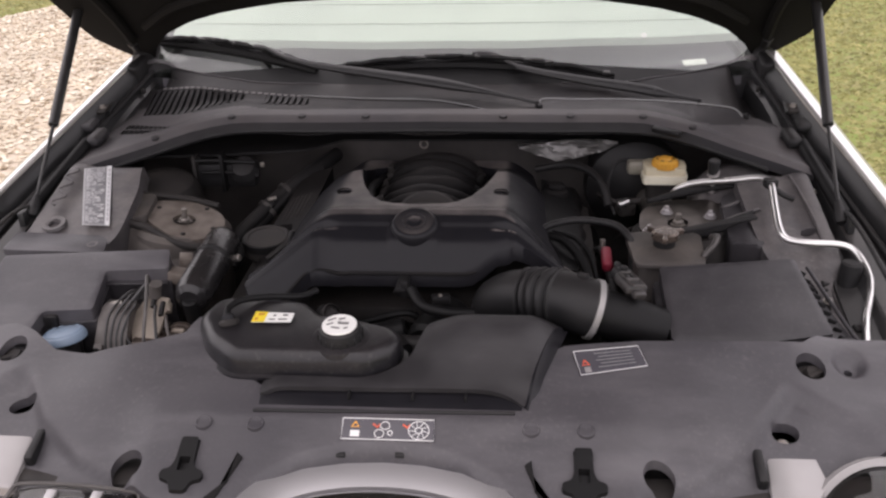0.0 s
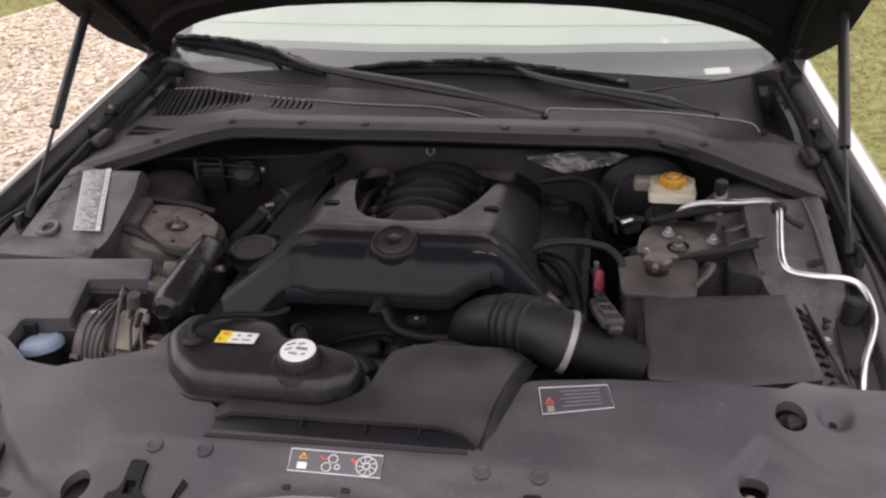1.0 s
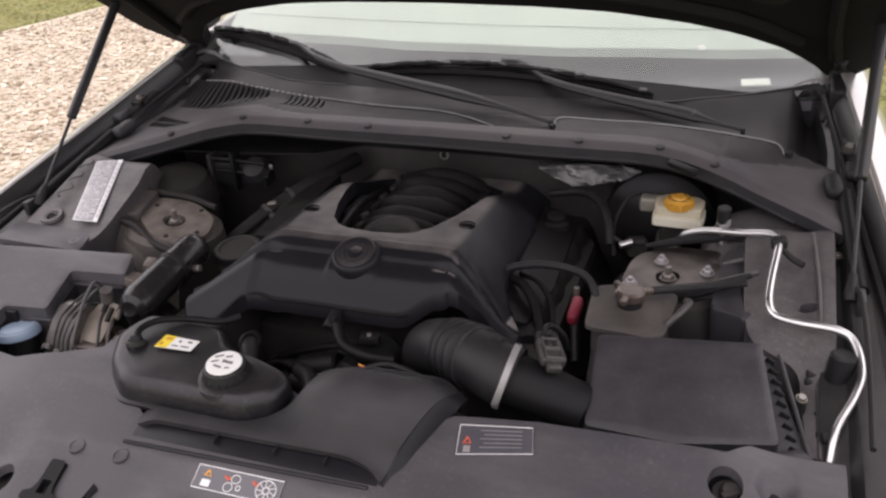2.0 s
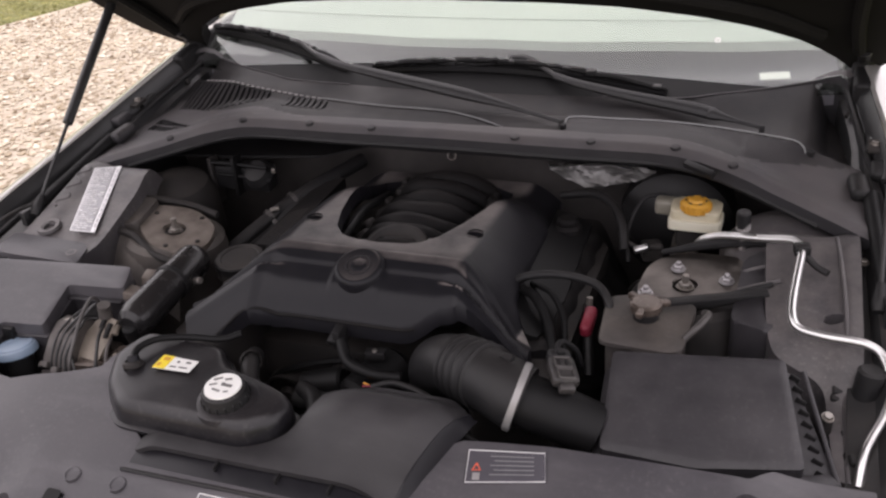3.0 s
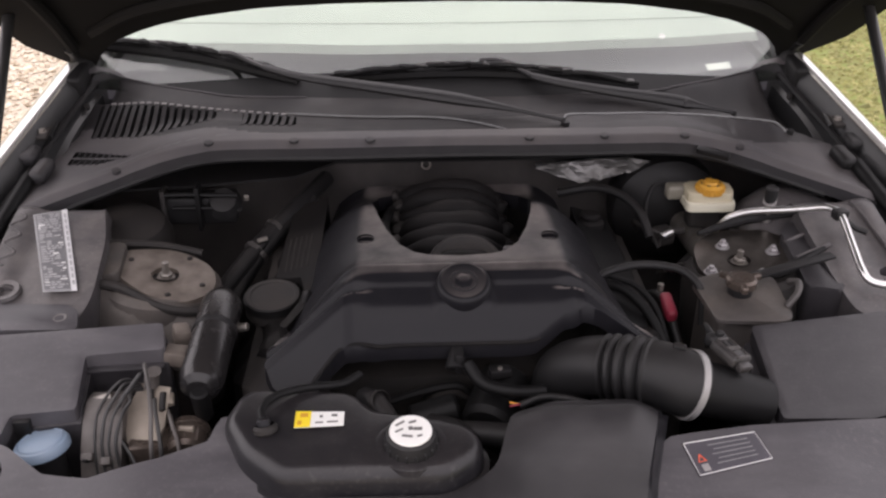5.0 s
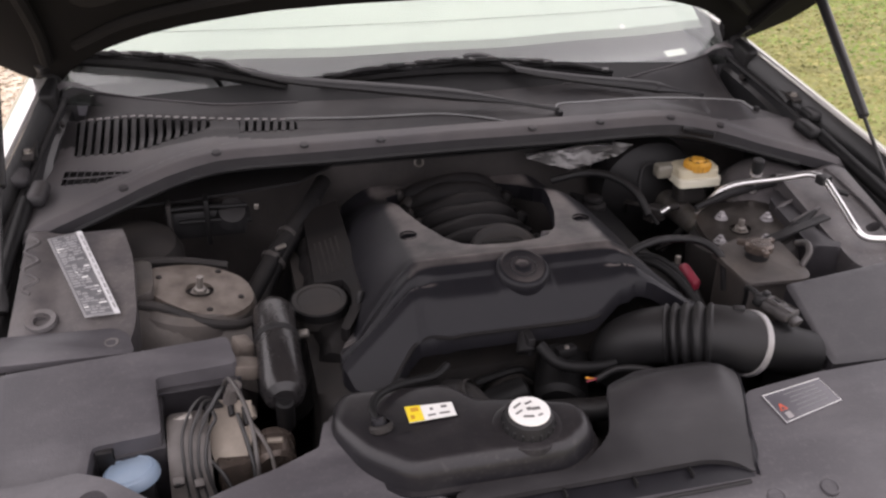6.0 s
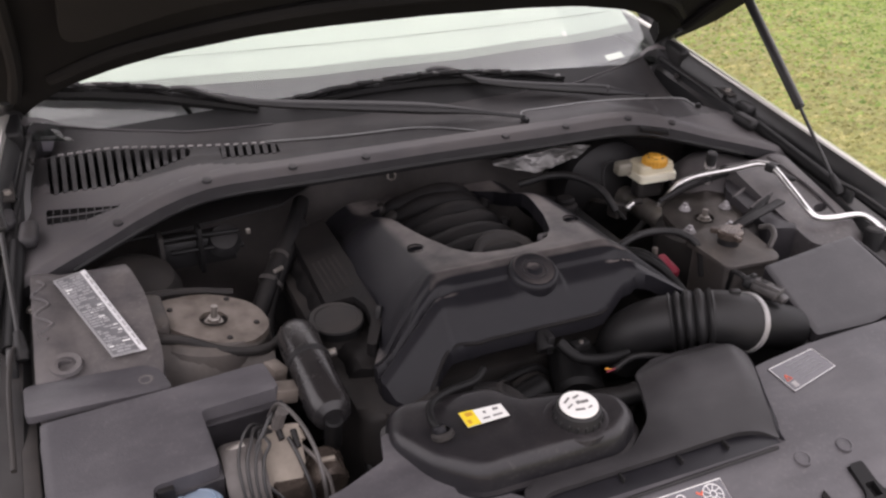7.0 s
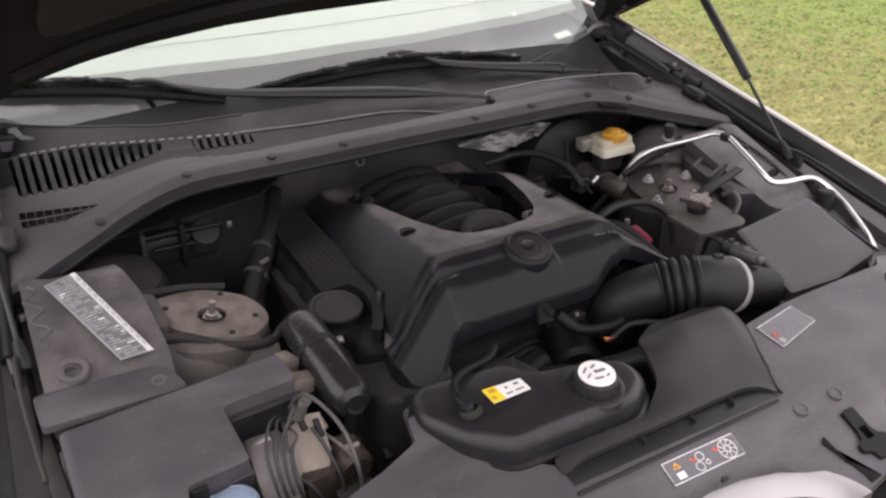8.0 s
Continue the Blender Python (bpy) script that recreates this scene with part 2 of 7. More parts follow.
def finish(name, bm, mat, origin, sharp=35.0, smooth=True):
    bmesh.ops.remove_doubles(bm, verts=bm.verts, dist=1e-6)
    bmesh.ops.recalc_face_normals(bm, faces=bm.faces)
    bm.transform(Matrix.Translation(-Vector(origin)))
    me = bpy.data.meshes.new(name)
    bm.to_mesh(me)
    bm.free()
    me.materials.append(mat)
    if smooth:
        me.polygons.foreach_set("use_smooth", [True] * len(me.polygons))
        me.set_sharp_from_angle(angle=radians(sharp))
    return me


def part(name, bm, mat, parent, label="", sharp=35.0, smooth=True):
    home = HOME[parent.name]
    ob = new(name, finish(name, bm, mat, home, sharp, smooth))
    ob.parent = parent
    HOME[ob.name] = home
    return tagged(ob, label)


def whole(name, bm, mat, at, label, category, group="", kind="", sharp=35.0, smooth=True):
    ob = new(name, finish(name, bm, mat, at, sharp, smooth))
    ob.location = at
    HOME[ob.name] = Vector(at)
    return tagged(ob, label, category, group, kind)


def box(size, at=(0, 0, 0), rot=(0, 0, 0), bevel=0.0, seg=2, bm=None):
    own = bmesh.new()
    bmesh.ops.create_cube(own, size=1.0)
    bmesh.ops.scale(own, vec=size, verts=own.verts)
    if bevel:
        bmesh.ops.bevel(own, geom=own.edges[:], offset=bevel, segments=seg, affect="EDGES", profile=0.5)
    own.transform(pose(*at, *rot))
    return join(bm, own)


def join(bm, own):
    if bm is None:
        return own
    me = bpy.data.meshes.new("tmp")
    own.to_mesh(me)
    own.free()
    bm.from_mesh(me)
    bpy.data.meshes.remove(me)
    return bm


def aim(a, b):
    d = Vector(b) - Vector(a)
    return Matrix.Translation(a) @ d.to_track_quat("Z", "Y").to_matrix().to_4x4(), d.length


def revolve(profile, m=None, seg=24, bm=None):
    """A turned solid: profile of (radius, height), closed at radius 0 ends."""
    own = bmesh.new()
    rings = []
    for r, h in profile:
        if r < 1e-6:
            rings.append([own.verts.new((0, 0, h))])
        else:
            rings.append([own.verts.new((r * math.cos(2 * math.pi * i / seg), r * math.sin(2 * math.pi * i / seg), h)) for i in range(seg)])
    for a, b in zip(rings, rings[1:]):
        for i in range(seg):
            j = (i + 1) % seg
            if len(a) == 1 and len(b) == 1:
                continue
            if len(a) == 1:
                own.faces.new((a[0], b[i], b[j]))
            elif len(b) == 1:
                own.faces.new((a[i], a[j], b[0]))
            else:
                own.faces.new((a[i], a[j], b[j], b[i]))
    if m is not None:
        own.transform(m)
    return join(bm, own)


def rod(a, b, r, seg=16, r2=None, bm=None):
    m, n = aim(a, b)
    r2 = r if r2 is None else r2
    e = min(r, r2) * 0.2
    return revolve([(0, 0), (r - e, 0), (r, e), (r2, n - e), (r2 - e, n), (0, n)], m, seg, bm)


def curve_points(pts, n=8):
    pts = [Vector(p) for p in pts]
    full = [2 * pts[0] - pts[1], *pts, 2 * pts[-1] - pts[-2]]
    out = []
    for i in range(1, len(full) - 2):
        p0, p1, p2, p3 = full[i - 1:i + 3]
        for k in range(n):
            t = k / n
            out.append(0.5 * ((2 * p1) + (p2 - p0) * t + (2 * p0 - 5 * p1 + 4 * p2 - p3) * t * t + (3 * p1 - p0 - 3 * p2 + p3) * t ** 3))
    out.append(pts[-1])
    return out


def tube(pts, radius, seg=12, n=8, smooth=True, bm=None, wide=1.0):
    """A round bar or hose along points; radius is a number or a function of 0..1."""
    line = curve_points(pts, n) if smooth else [Vector(p) for p in pts]
    own = bmesh.new()
    rings, side = [], None
    for i, p in enumerate(line):
        d = (line[min(i + 1, len(line) - 1)] - line[max(i - 1, 0)]).normalized()
        if side is None:
            side = d.orthogonal().normalized()
        side = (side - d * side.dot(d)).normalized()
        up = d.cross(side)
        r = radius(i / (len(line) - 1)) if callable(radius) else radius
        rings.append([own.verts.new(p + (side * math.cos(2 * math.pi * k / seg) * wide + up * math.sin(2 * math.pi * k / seg)) * r) for k in range(seg)])
    for a, b in zip(rings, rings[1:]):
        for k in range(seg):
            own.faces.new((a[k], a[(k + 1) % seg], b[(k + 1) % seg], b[k]))
    own.faces.new(rings[0][::-1])
    own.faces.new(rings[-1])
    return join(bm, own)


def inside(poly, x, y):
    c = False
    j = len(poly) - 1
    for i in range(len(poly)):
        (xi, yi), (xj, yj) = poly[i], poly[j]
        if (yi > y) != (yj > y) and x < (xj - xi) * (y - yi) / (yj - yi) + xi:
            c = not c
        j = i
    return c


def nearest(poly, x, y):
    best, at = 1e9, (x, y)
    for i in range(len(poly)):
        (ax, ay), (bx, by) = poly[i - 1], poly[i]
        dx, dy = bx - ax, by - ay
        t = max(0, min(1, ((x - ax) * dx + (y - ay) * dy) / (dx * dx + dy * dy + 1e-12)))
        px, py = ax + t * dx, ay + t * dy
        d = (px - x) ** 2 + (py - y) ** 2
        if d < best:
            best, at = d, (px, py)
    return at


def rounded(poly, r, n=5):
    """The outline with its corners rounded."""
    out = []
    k = len(poly)
    for i in range(k):
        p, a, b = Vector(poly[i]), Vector(poly[i - 1]), Vector(poly[(i + 1) % k])
        u, v = a - p, b - p
        q = min(r, u.length * 0.45, v.length * 0.45)
        s, e = p + u.normalized() * q, p + v.normalized() * q
        for j in range(n + 1):
            t = j / n
            w = s * (1 - t) ** 2 + p * 2 * t * (1 - t) + e * t * t
            out.append((w.x, w.y))
    return out


def ellipse(cx, cy, rx, ry, turn=0.0, n=24):
    c, s = math.cos(radians(turn)), math.sin(radians(turn))
    return [(cx + rx * math.cos(a) * c - ry * math.sin(a) * s, cy + rx * math.cos(a) * s + ry * math.sin(a) * c)
            for a in (2 * math.pi * i / n for i in range(n))]


def field(outline, height, step=0.006, holes=(), drop=0.01, floor=None, lip=0.0):
    """A moulded sheet: heights over an outline in plan, with holes cut through and its edges turned down by drop."""
    xs, ys = [p[0] for p in outline], [p[1] for p in outline]
    nx, ny = int((max(xs) - min(xs)) / step) + 2, int((max(ys) - min(ys)) / step) + 2
    x0, y0 = min(xs) - step / 2, min(ys) - step / 2
    own = bmesh.new()
    grid = {}

    def vert(i, j):
        if (i, j) not in grid:
            grid[i, j] = own.verts.new((x0 + i * step, y0 + j * step, 0))
        return grid[i, j]
    bounds = [(min(p[0] for p in h), max(p[0] for p in h), min(p[1] for p in h), max(p[1] for p in h), h) for h in holes]
    for i in range(nx):
        for j in range(ny):
            cx, cy = x0 + (i + 0.5) * step, y0 + (j + 0.5) * step
            if inside(outline, cx, cy) and not any(b[0] < cx < b[1] and b[2] < cy < b[3] and inside(b[4], cx, cy) for b in bounds):
                own.faces.new((vert(i, j), vert(i + 1, j), vert(i + 1, j + 1), vert(i, j + 1)))
    edge = [e for e in own.edges if len(e.link_faces) == 1]
    rim = {v for e in edge for v in e.verts}
    every = [outline, *holes]
    for v in rim:
        cand = [nearest(p, v.co.x, v.co.y) for p in every]
        v.co.x, v.co.y = min(cand, key=lambda c: (c[0] - v.co.x) ** 2 + (c[1] - v.co.y) ** 2)
    for v in own.verts:
        v.co.z = height(v.co.x, v.co.y) - (lip if v in rim else 0)
    if drop or floor is not None:
        down = {v: own.verts.new((v.co.x, v.co.y, floor if floor is not None else v.co.z - drop)) for v in rim}
        for e in edge:
            a, b = e.verts
            own.faces.new((a, b, down[b], down[a]))
    return own


def flat(outline, z, thick=0.002, bm=None):
    """A flat plate over an outline in plan."""
    own = bmesh.new()
    f = own.faces.new([own.verts.new((x, y, z)) for x, y in outline])
    if thick:
        g = bmesh.ops.extrude_face_region(own, geom=[f])
        bmesh.ops.translate(own, vec=(0, 0, -thick), verts=[v for v in g["geom"] if isinstance(v, bmesh.types.BMVert)])
    return join(bm, own)


def prism(outline, top, bottom, bevel=0.004, seg=2, bm=None):
    """A solid block over an outline in plan; top is a number or a function of x and y."""
    f = top if callable(top) else (lambda x, y: top)
    own = bmesh.new()
    up = own.faces.new([own.verts.new((x, y, f(x, y))) for x, y in outline])
    low = [own.verts.new((x, y, bottom)) for x, y in outline]
    ring = list(up.verts)
    for i in range(len(ring)):
        j = (i + 1) % len(ring)
        own.faces.new((ring[i], low[i], low[j], ring[j]))
    own.faces.new(low[::-1])
    if bevel:
        bmesh.ops.bevel(own, geom=[e for e in up.edges], offset=bevel, segments=seg, affect="EDGES", profile=0.5)
    return join(bm, own)


def smoothstep(a, b, x):
    t = max(0.0, min(1.0, (x - a) / (b - a)))
    return t * t * (3 - 2 * t)


def lerp(pts, x):
    """A broken line through (x, value) pairs."""
    if x <= pts[0][0]:
        return pts[0][1]
    for (a, u), (b, v) in zip(pts, pts[1:]):
        if x <= b:
            return u + (v - u) * (x - a) / (b - a)
    return pts[-1][1]


def hexnut(at, r, h, up=(0, 0, 1), bm=None):
    m, _ = aim(at, Vector(at) + Vector(up))
    return revolve([(0, 0), (r, 0), (r, h * 0.85), (r * 0.88, h), (0, h)], m, 6, bm)


def bolt_on(at, r, parent, mat, up=(0, 0, 1), name="bolt", stud=0.0):
    bm = hexnut(at, r, r * 0.9, up)
    bm = revolve([(0, 0), (r * 1.35, 0), (r * 1.3, r * 0.2), (0, r * 0.2)], aim(at, Vector(at) + Vector(up))[0], 16, bm)
    if stud:
        bm = rod(at, Vector(at) + Vector(up) * stud, r * 0.5, 10, bm=bm)
    return part(name, bm, mat, parent)


# ---- ground ----
def ground_material(name, stops, scale, rough=0.95, bump=0.6, fine=120.0):
    m = bpy.data.materials.new(name)
    m.use_nodes = True
    n, l = m.node_tree.nodes, m.node_tree.links
    tc = n.new("ShaderNodeTexCoord")
    a, b2 = n.new("ShaderNodeTexNoise"), n.new("ShaderNodeTexNoise")
    for k, s in ((a, scale), (b2, fine)):
        k.inputs["Scale"].default_value, k.inputs["Detail"].default_value = s, 8
        l.new(tc.outputs["Object"], k.inputs["Vector"])
    add = n.new("ShaderNodeMixRGB")
    add.inputs[0].default_value = 0.5
    l.new(a.outputs[0], add.inputs[1])
    l.new(b2.outputs[0], add.inputs[2])
    cr = n.new("ShaderNodeValToRGB")
    cr.color_ramp.elements[0].position, cr.color_ramp.elements[0].color = 0.38, (*stops[0], 1)
    cr.color_ramp.elements[1].position, cr.color_ramp.elements[1].color = 0.62, (*stops[2], 1)
    cr.color_ramp.elements.new(0.5).color = (*stops[1], 1)
    l.new(add.outputs[0], cr.inputs[0])
    l.new(cr.outputs[0], n["Principled BSDF"].inputs["Base Color"])
    n["Principled BSDF"].inputs["Roughness"].default_value = rough
    bp = n.new("ShaderNodeBump")
    bp.inputs["Strength"].default_value, bp.inputs["Distance"].default_value = bump, 0.02
    l.new(b2.outputs[0], bp.inputs["Height"])
    l.new(bp.outputs[0], n["Principled BSDF"].inputs["Normal"])
    return m


def island_material(name, stops, rough=0.8, patches=0.0, patch_scale=5.0):
    """A colour of its own for every loose piece of a joined mesh."""
    m = bpy.data.materials.new(name)
    m.use_nodes = True
    n, l = m.node_tree.nodes, m.node_tree.links
    g = n.new("ShaderNodeNewGeometry")
    cr = n.new("ShaderNodeValToRGB")
    cr.color_ramp.elements[0].color = (*stops[0], 1)
    cr.color_ramp.elements[1].color = (*stops[-1], 1)
    for i, c in enumerate(stops[1:-1]):
        cr.color_ramp.elements.new((i + 1) / (len(stops) - 1)).color = (*c, 1)
    l.new(g.outputs["Random Per Island"], cr.inputs[0])
    out = cr.outputs[0]
    if patches:
        tc, nz = n.new("ShaderNodeTexCoord"), n.new("ShaderNodeTexNoise")
        nz.inputs["Scale"].default_value, nz.inputs["Detail"].default_value, nz.inputs["Roughness"].default_value = patch_scale, 5, 0.65
        l.new(tc.outputs["Object"], nz.inputs["Vector"])
        mr, hv = n.new("ShaderNodeMapRange"), n.new("ShaderNodeHueSaturation")
        mr.inputs[1].default_value, mr.inputs[2].default_value = 0.34, 0.66
        mr.inputs[3].default_value, mr.inputs[4].default_value = 1 - patches, 1 + patches
        l.new(nz.outputs[0], mr.inputs[0])
        l.new(mr.outputs[0], hv.inputs["Value"])
        l.new(out, hv.inputs["Color"])
        out = hv.outputs[0]
    l.new(out, n["Principled BSDF"].inputs["Base Color"])
    n["Principled BSDF"].inputs["Roughness"].default_value = rough
    return m


M_LAWN = ground_material("lawn_soil_and_grass", [(0.175, 0.165, 0.060), (0.180, 0.190, 0.054), (0.165, 0.208, 0.044)], 0.7, bump=0.3, fine=9.0)
M_GRAVEL_BED = ground_material("pale_gravel_bed", [(0.44, 0.36, 0.27), (0.53, 0.45, 0.355), (0.60, 0.525, 0.43)], 4.0, bump=0.3)
M_STONES = island_material("mixed_gravel_stones", [(0.22, 0.165, 0.105), (0.48, 0.39, 0.28), (0.64, 0.555, 0.43), (0.52, 0.44, 0.335), (0.76, 0.70, 0.58)], patches=0.14, patch_scale=3.0)
M_GRASS = island_material("grass_blades", [(0.128, 0.124, 0.034), (0.180, 0.174, 0.050), (0.212, 0.202, 0.064), (0.285, 0.260, 0.100)], patches=0.24)
M_GRASS_LUSH = island_material("fresh_grass_tufts", [(0.092, 0.142, 0.022), (0.145, 0.198, 0.034), (0.178, 0.232, 0.046), (0.220, 0.255, 0.070)], patches=0.24)

bm = bmesh.new()
bmesh.ops.create_grid(bm, x_segments=2, y_segments=2, size=400)
whole("ground", bm, M_LAWN, (0, 0, 0), "flat green lawn around the car", "lawn", kind="structure", smooth=False)
drive_edge = [(-0.2, -8), (-7.5, -8), (-6.4, 1.0), (-5.2, 4.6), (-4.65, 6.0), (-4.25, 7.6), (-3.2, 9.5), (-2.2, 10.6), (0.6, 10.9), (0.95, 4.0), (0.8, -8)]
bm = flat(rounded(drive_edge, 0.5), 0.012, 0.05)
whole("gravel_drive", bm, M_GRAVEL_BED, (-3, 2, 0), "pale pinkish gravel driveway beside the car", "driveway", kind="structure", smooth=False)


def scatter_stones():
    rng = np.random.default_rng(4)
    base = np.array([(1, 0, 0), (-1, 0, 0), (0, 1, 0), (0, -1, 0), (0, 0, 1), (0, 0, -1)], float)
    tris = np.array([(0, 2, 4), (2, 1, 4), (1, 3, 4), (3, 0, 4), (2, 0, 5), (1, 2, 5), (3, 1, 5), (0, 3, 5)])
    count = 64000
    xy = np.stack([rng.uniform(-6.2, -0.95, count), 0.5 + 9.9 * rng.uniform(0, 1, count) ** 0.8], 1)
    xy = np.array([p for p in xy if inside(drive_edge, p[0] - 0.05, p[1])])
    k = len(xy)
    size = rng.uniform(0.008, 0.024, k)
    ang = rng.uniform(0, 6.283, k)
    v = base[None] * rng.uniform(0.6, 1.25, (k, 6, 1)) * size[:, None, None] * np.array([1.2, 0.9, 0.42])
    v += rng.normal(0, 0.12, (k, 6, 3)) * size[:, None, None]
    c, s = np.cos(ang)[:, None], np.sin(ang)[:, None]
    x, y = v[..., 0] * c - v[..., 1] * s, v[..., 0] * s + v[..., 1] * c
    pts = np.stack([x + xy[:, :1], y + xy[:, 1:], v[..., 2] + 0.012 + size[:, None] * 0.3], 2).reshape(-1, 3)
    faces = (tris[None] + (np.arange(k) * 6)[:, None, None]).reshape(-1, 3)
    me = bpy.data.meshes.new("gravel_stones")
    me.from_pydata(pts.tolist(), [], faces.tolist())
    me.materials.append(M_STONES)
    tagged(new("gravel_stones", me), "loose pale pink and brown gravel stones", "gravel", kind="stuff")


def scatter_grass(name, x0, x1, y0, y1, count, keep, seed, mat, label):
    rng = np.random.default_rng(seed)
    xy = np.stack([rng.uniform(x0, x1, count), rng.uniform(y0, y1, count)], 1)
    xy = np.array([p for p in xy if keep(p)])
    k = len(xy)
    # low matted tufts: five-sided humps of uneven size and lean
    r = rng.uniform(0.010, 0.028, k) * rng.uniform(0.7, 1.2, k)
    ang = rng.uniform(0, 6.283, k)
    v = np.zeros((k, 7, 3))
    for i in range(6):
        a = ang + i * 1.0472
        q = r * rng.uniform(0.55, 1.3, k)
        v[:, i] = np.stack([q * np.cos(a), 0.8 * q * np.sin(a), np.full(k, -0.001)], 1)
    v[:, 6] = np.stack([r * rng.uniform(-0.5, 0.5, k), r * rng.uniform(-0.5, 0.5, k), r * rng.uniform(0.25, 0.75, k)], 1)
    pts = (v + np.stack([xy[:, 0], xy[:, 1], np.zeros(k)], 1)[:, None]).reshape(-1, 3)
    i = (np.arange(k) * 7)[:, None]
    faces = [tuple(f) for s in range(6) for f in (i + np.array([s, (s + 1) % 6, 6])).tolist()]
    me = bpy.data.meshes.new(name)
    me.from_pydata(pts.tolist(), [], faces)
    me.materials.append(mat)
    tagged(new(name, me), label, "grass", kind="stuff")


scatter_stones()
pick = random.Random(31)
lush = lambda p: smoothstep(2.6, 5.4, p[0] + 0.35 * math.sin(1.7 * p[1]) + 0.25 * math.sin(3.9 * p[1] + 2 * p[0]))
scatter_grass("lawn_grass", 1.0, 5.8, -0.5, 10.5, 84000, lambda p: p[0] > 0.95 + 0.02 * p[1] and pick.random() > lush(p), 7, M_GRASS, "short dry yellowish lawn grass")
scatter_grass("lawn_grass", 2.2, 7.4, -0.5, 10.5, 84000, lambda p: pick.random() < lush(p), 9, M_GRASS_LUSH, "short fresh green lawn grass")
scatter_grass("verge_grass", -7.0, -3.0, 5.0, 10.5, 26000, lambda p: not inside(drive_edge, p[0] + 0.08 * math.sin(p[1] * 9), p[1]), 8, M_GRASS, "short dry yellowish lawn grass")

# ---- the car's body round the engine bay ----
car = thing("car_body", "silver saloon car with its engine bay open", "car", (0, 1.5, 0))
XF = [(0.75, 0.850), (1.0, 0.832), (1.3, 0.792), (1.6, 0.739), (2.0, 0.669), (2.3, 0.640)]
ZF = [(0.75, 0.76), (0.95, 0.805), (1.3, 0.885), (1.6, 0.960), (2.0, 1.060), (2.3, 1.10)]


def fender(side):
    """Painted wing: inner flange, rounded crown and the flank below it."""
    own = bmesh.new()
    rows = []
    for k in range(32):
        y = 0.78 + k * 0.05
        x, z = lerp(XF, y), lerp(ZF, y)
        prof = [(x - 0.001, z - 0.004), (x, z), (x + 0.004, z + 0.002), (x + 0.022, z - 0.005), (x + 0.044, z - 0.020),
                (x + 0.064, z - 0.042), (x + 0.084, z - 0.075), (x + 0.098, z - 0.14), (x + 0.105, z - 0.30), (x + 0.095, 0.28)]
        rows.append([own.verts.new((side * px, y, pz)) for px, pz in prof])
    for a, b in zip(rows, rows[1:]):
        for i in range(len(a) - 1):
            own.faces.new((a[i], a[i + 1], b[i + 1], b[i]))
    return own


def gutter(side):
    """Dark stepped channel between wing and bonnet opening."""
    own = bmesh.new()
    rows = []
    for k in range(31):
        y = 0.82 + k * 0.05
        x, z = lerp(XF, y) - 0.002, lerp(ZF, y) - 0.004
        w = max(0.03, x - 0.665)
        prof = [(x, z), (x - 0.012, z - 0.016), (x - 0.016, z - 0.040), (x - 0.36 * w, z - 0.044), (x - 0.40 * w, z - 0.030), (x - 0.66 * w, z - 0.034), (x - 0.74 * w, z - 0.052), (x - w, z - 0.058), (x - w - 0.006, z - 0.20)]
        rows.append([own.verts.new((side * px, y, pz)) for px, pz in prof])
    for a, b in zip(rows, rows[1:]):
        for i in range(len(a) - 1):
            own.faces.new((a[i], a[i + 1], b[i + 1], b[i]))
    return own


for side in (-1, 1):
    part("wing", fender(side), M_PAINT, car, "glossy silver painted wing")
    part("bonnet_gutter", gutter(side), M_PAINTB, car, "dark painted gutter with rubber seal")
    pts = [(side * (lerp(XF, y) - 0.42 * max(0.03, lerp(XF, y) - 0.665) - 0.012), y, lerp(ZF, y) - 0.030) for y in (1.46, 1.52, 1.6, 1.67)]
    part("rubber_seal", tube(pts, 0.012, 14), M_WIPER, car, "thick black rubber sealing strip")
    pts = [(side * x, y, z) for x, y, z in ((0.690, 1.775, 0.972), (0.694, 1.83, 0.984), (0.696, 1.89, 0.992), (0.692, 1.955, 1.0))]
    part("gutter_rail", tube(pts, 0.0085, 10, wide=1.3), M_PAINTB, car, "dark folded rail in the gutter")
    pts = [(side * (lerp(XF, y) - 0.024), y, lerp(ZF, y) - 0.038) for y in (1.0, 1.2, 1.4, 1.6, 1.8, 1.98)]
    part("wing_seal", tube(pts, 0.006, 8), M_RUBBER, car, "thin black rubber strip")


def apron_height(side):
    def f(x, y):
        u = abs(x)
        z = 0.880 + 0.30 * max(-0.02, min(0.155, y - 1.41)) - 0.10 * max(0, 1.39 - y)
        z += 0.008 * smoothstep(0.63, 0.665, u) - 0.06 * smoothstep(1.585, 1.66, y)
        if side > 0:
            z -= 0.012 + 0.05 * smoothstep(1.40, 1.30, y)
        return z
    return f


APRON_L = rounded([(-0.688, 1.335), (-0.535, 1.345), (-0.525, 1.41), (-0.53, 1.52), (-0.55, 1.60), (-0.56, 1.66), (-0.672, 1.66)], 0.02)
APRON_R = rounded([(0.688, 1.20), (0.655, 1.20), (0.64, 1.345), (0.57, 1.37), (0.56, 1.42), (0.55, 1.56), (0.56, 1.66), (0.672, 1.66)], 0.02)
part("inner_wing", field(APRON_L, apron_height(-1), 0.008, [ellipse(-0.647, 1.414, 0.010, 0.010)], drop=0.14), M_WING, car, "dusty dark painted inner wing panel")
part("inner_wing", field(APRON_R, apron_height(1), 0.008, [ellipse(0.645, 1.43, 0.014, 0.009)], drop=0.14), M_WING, car, "dusty dark painted inner wing panel")
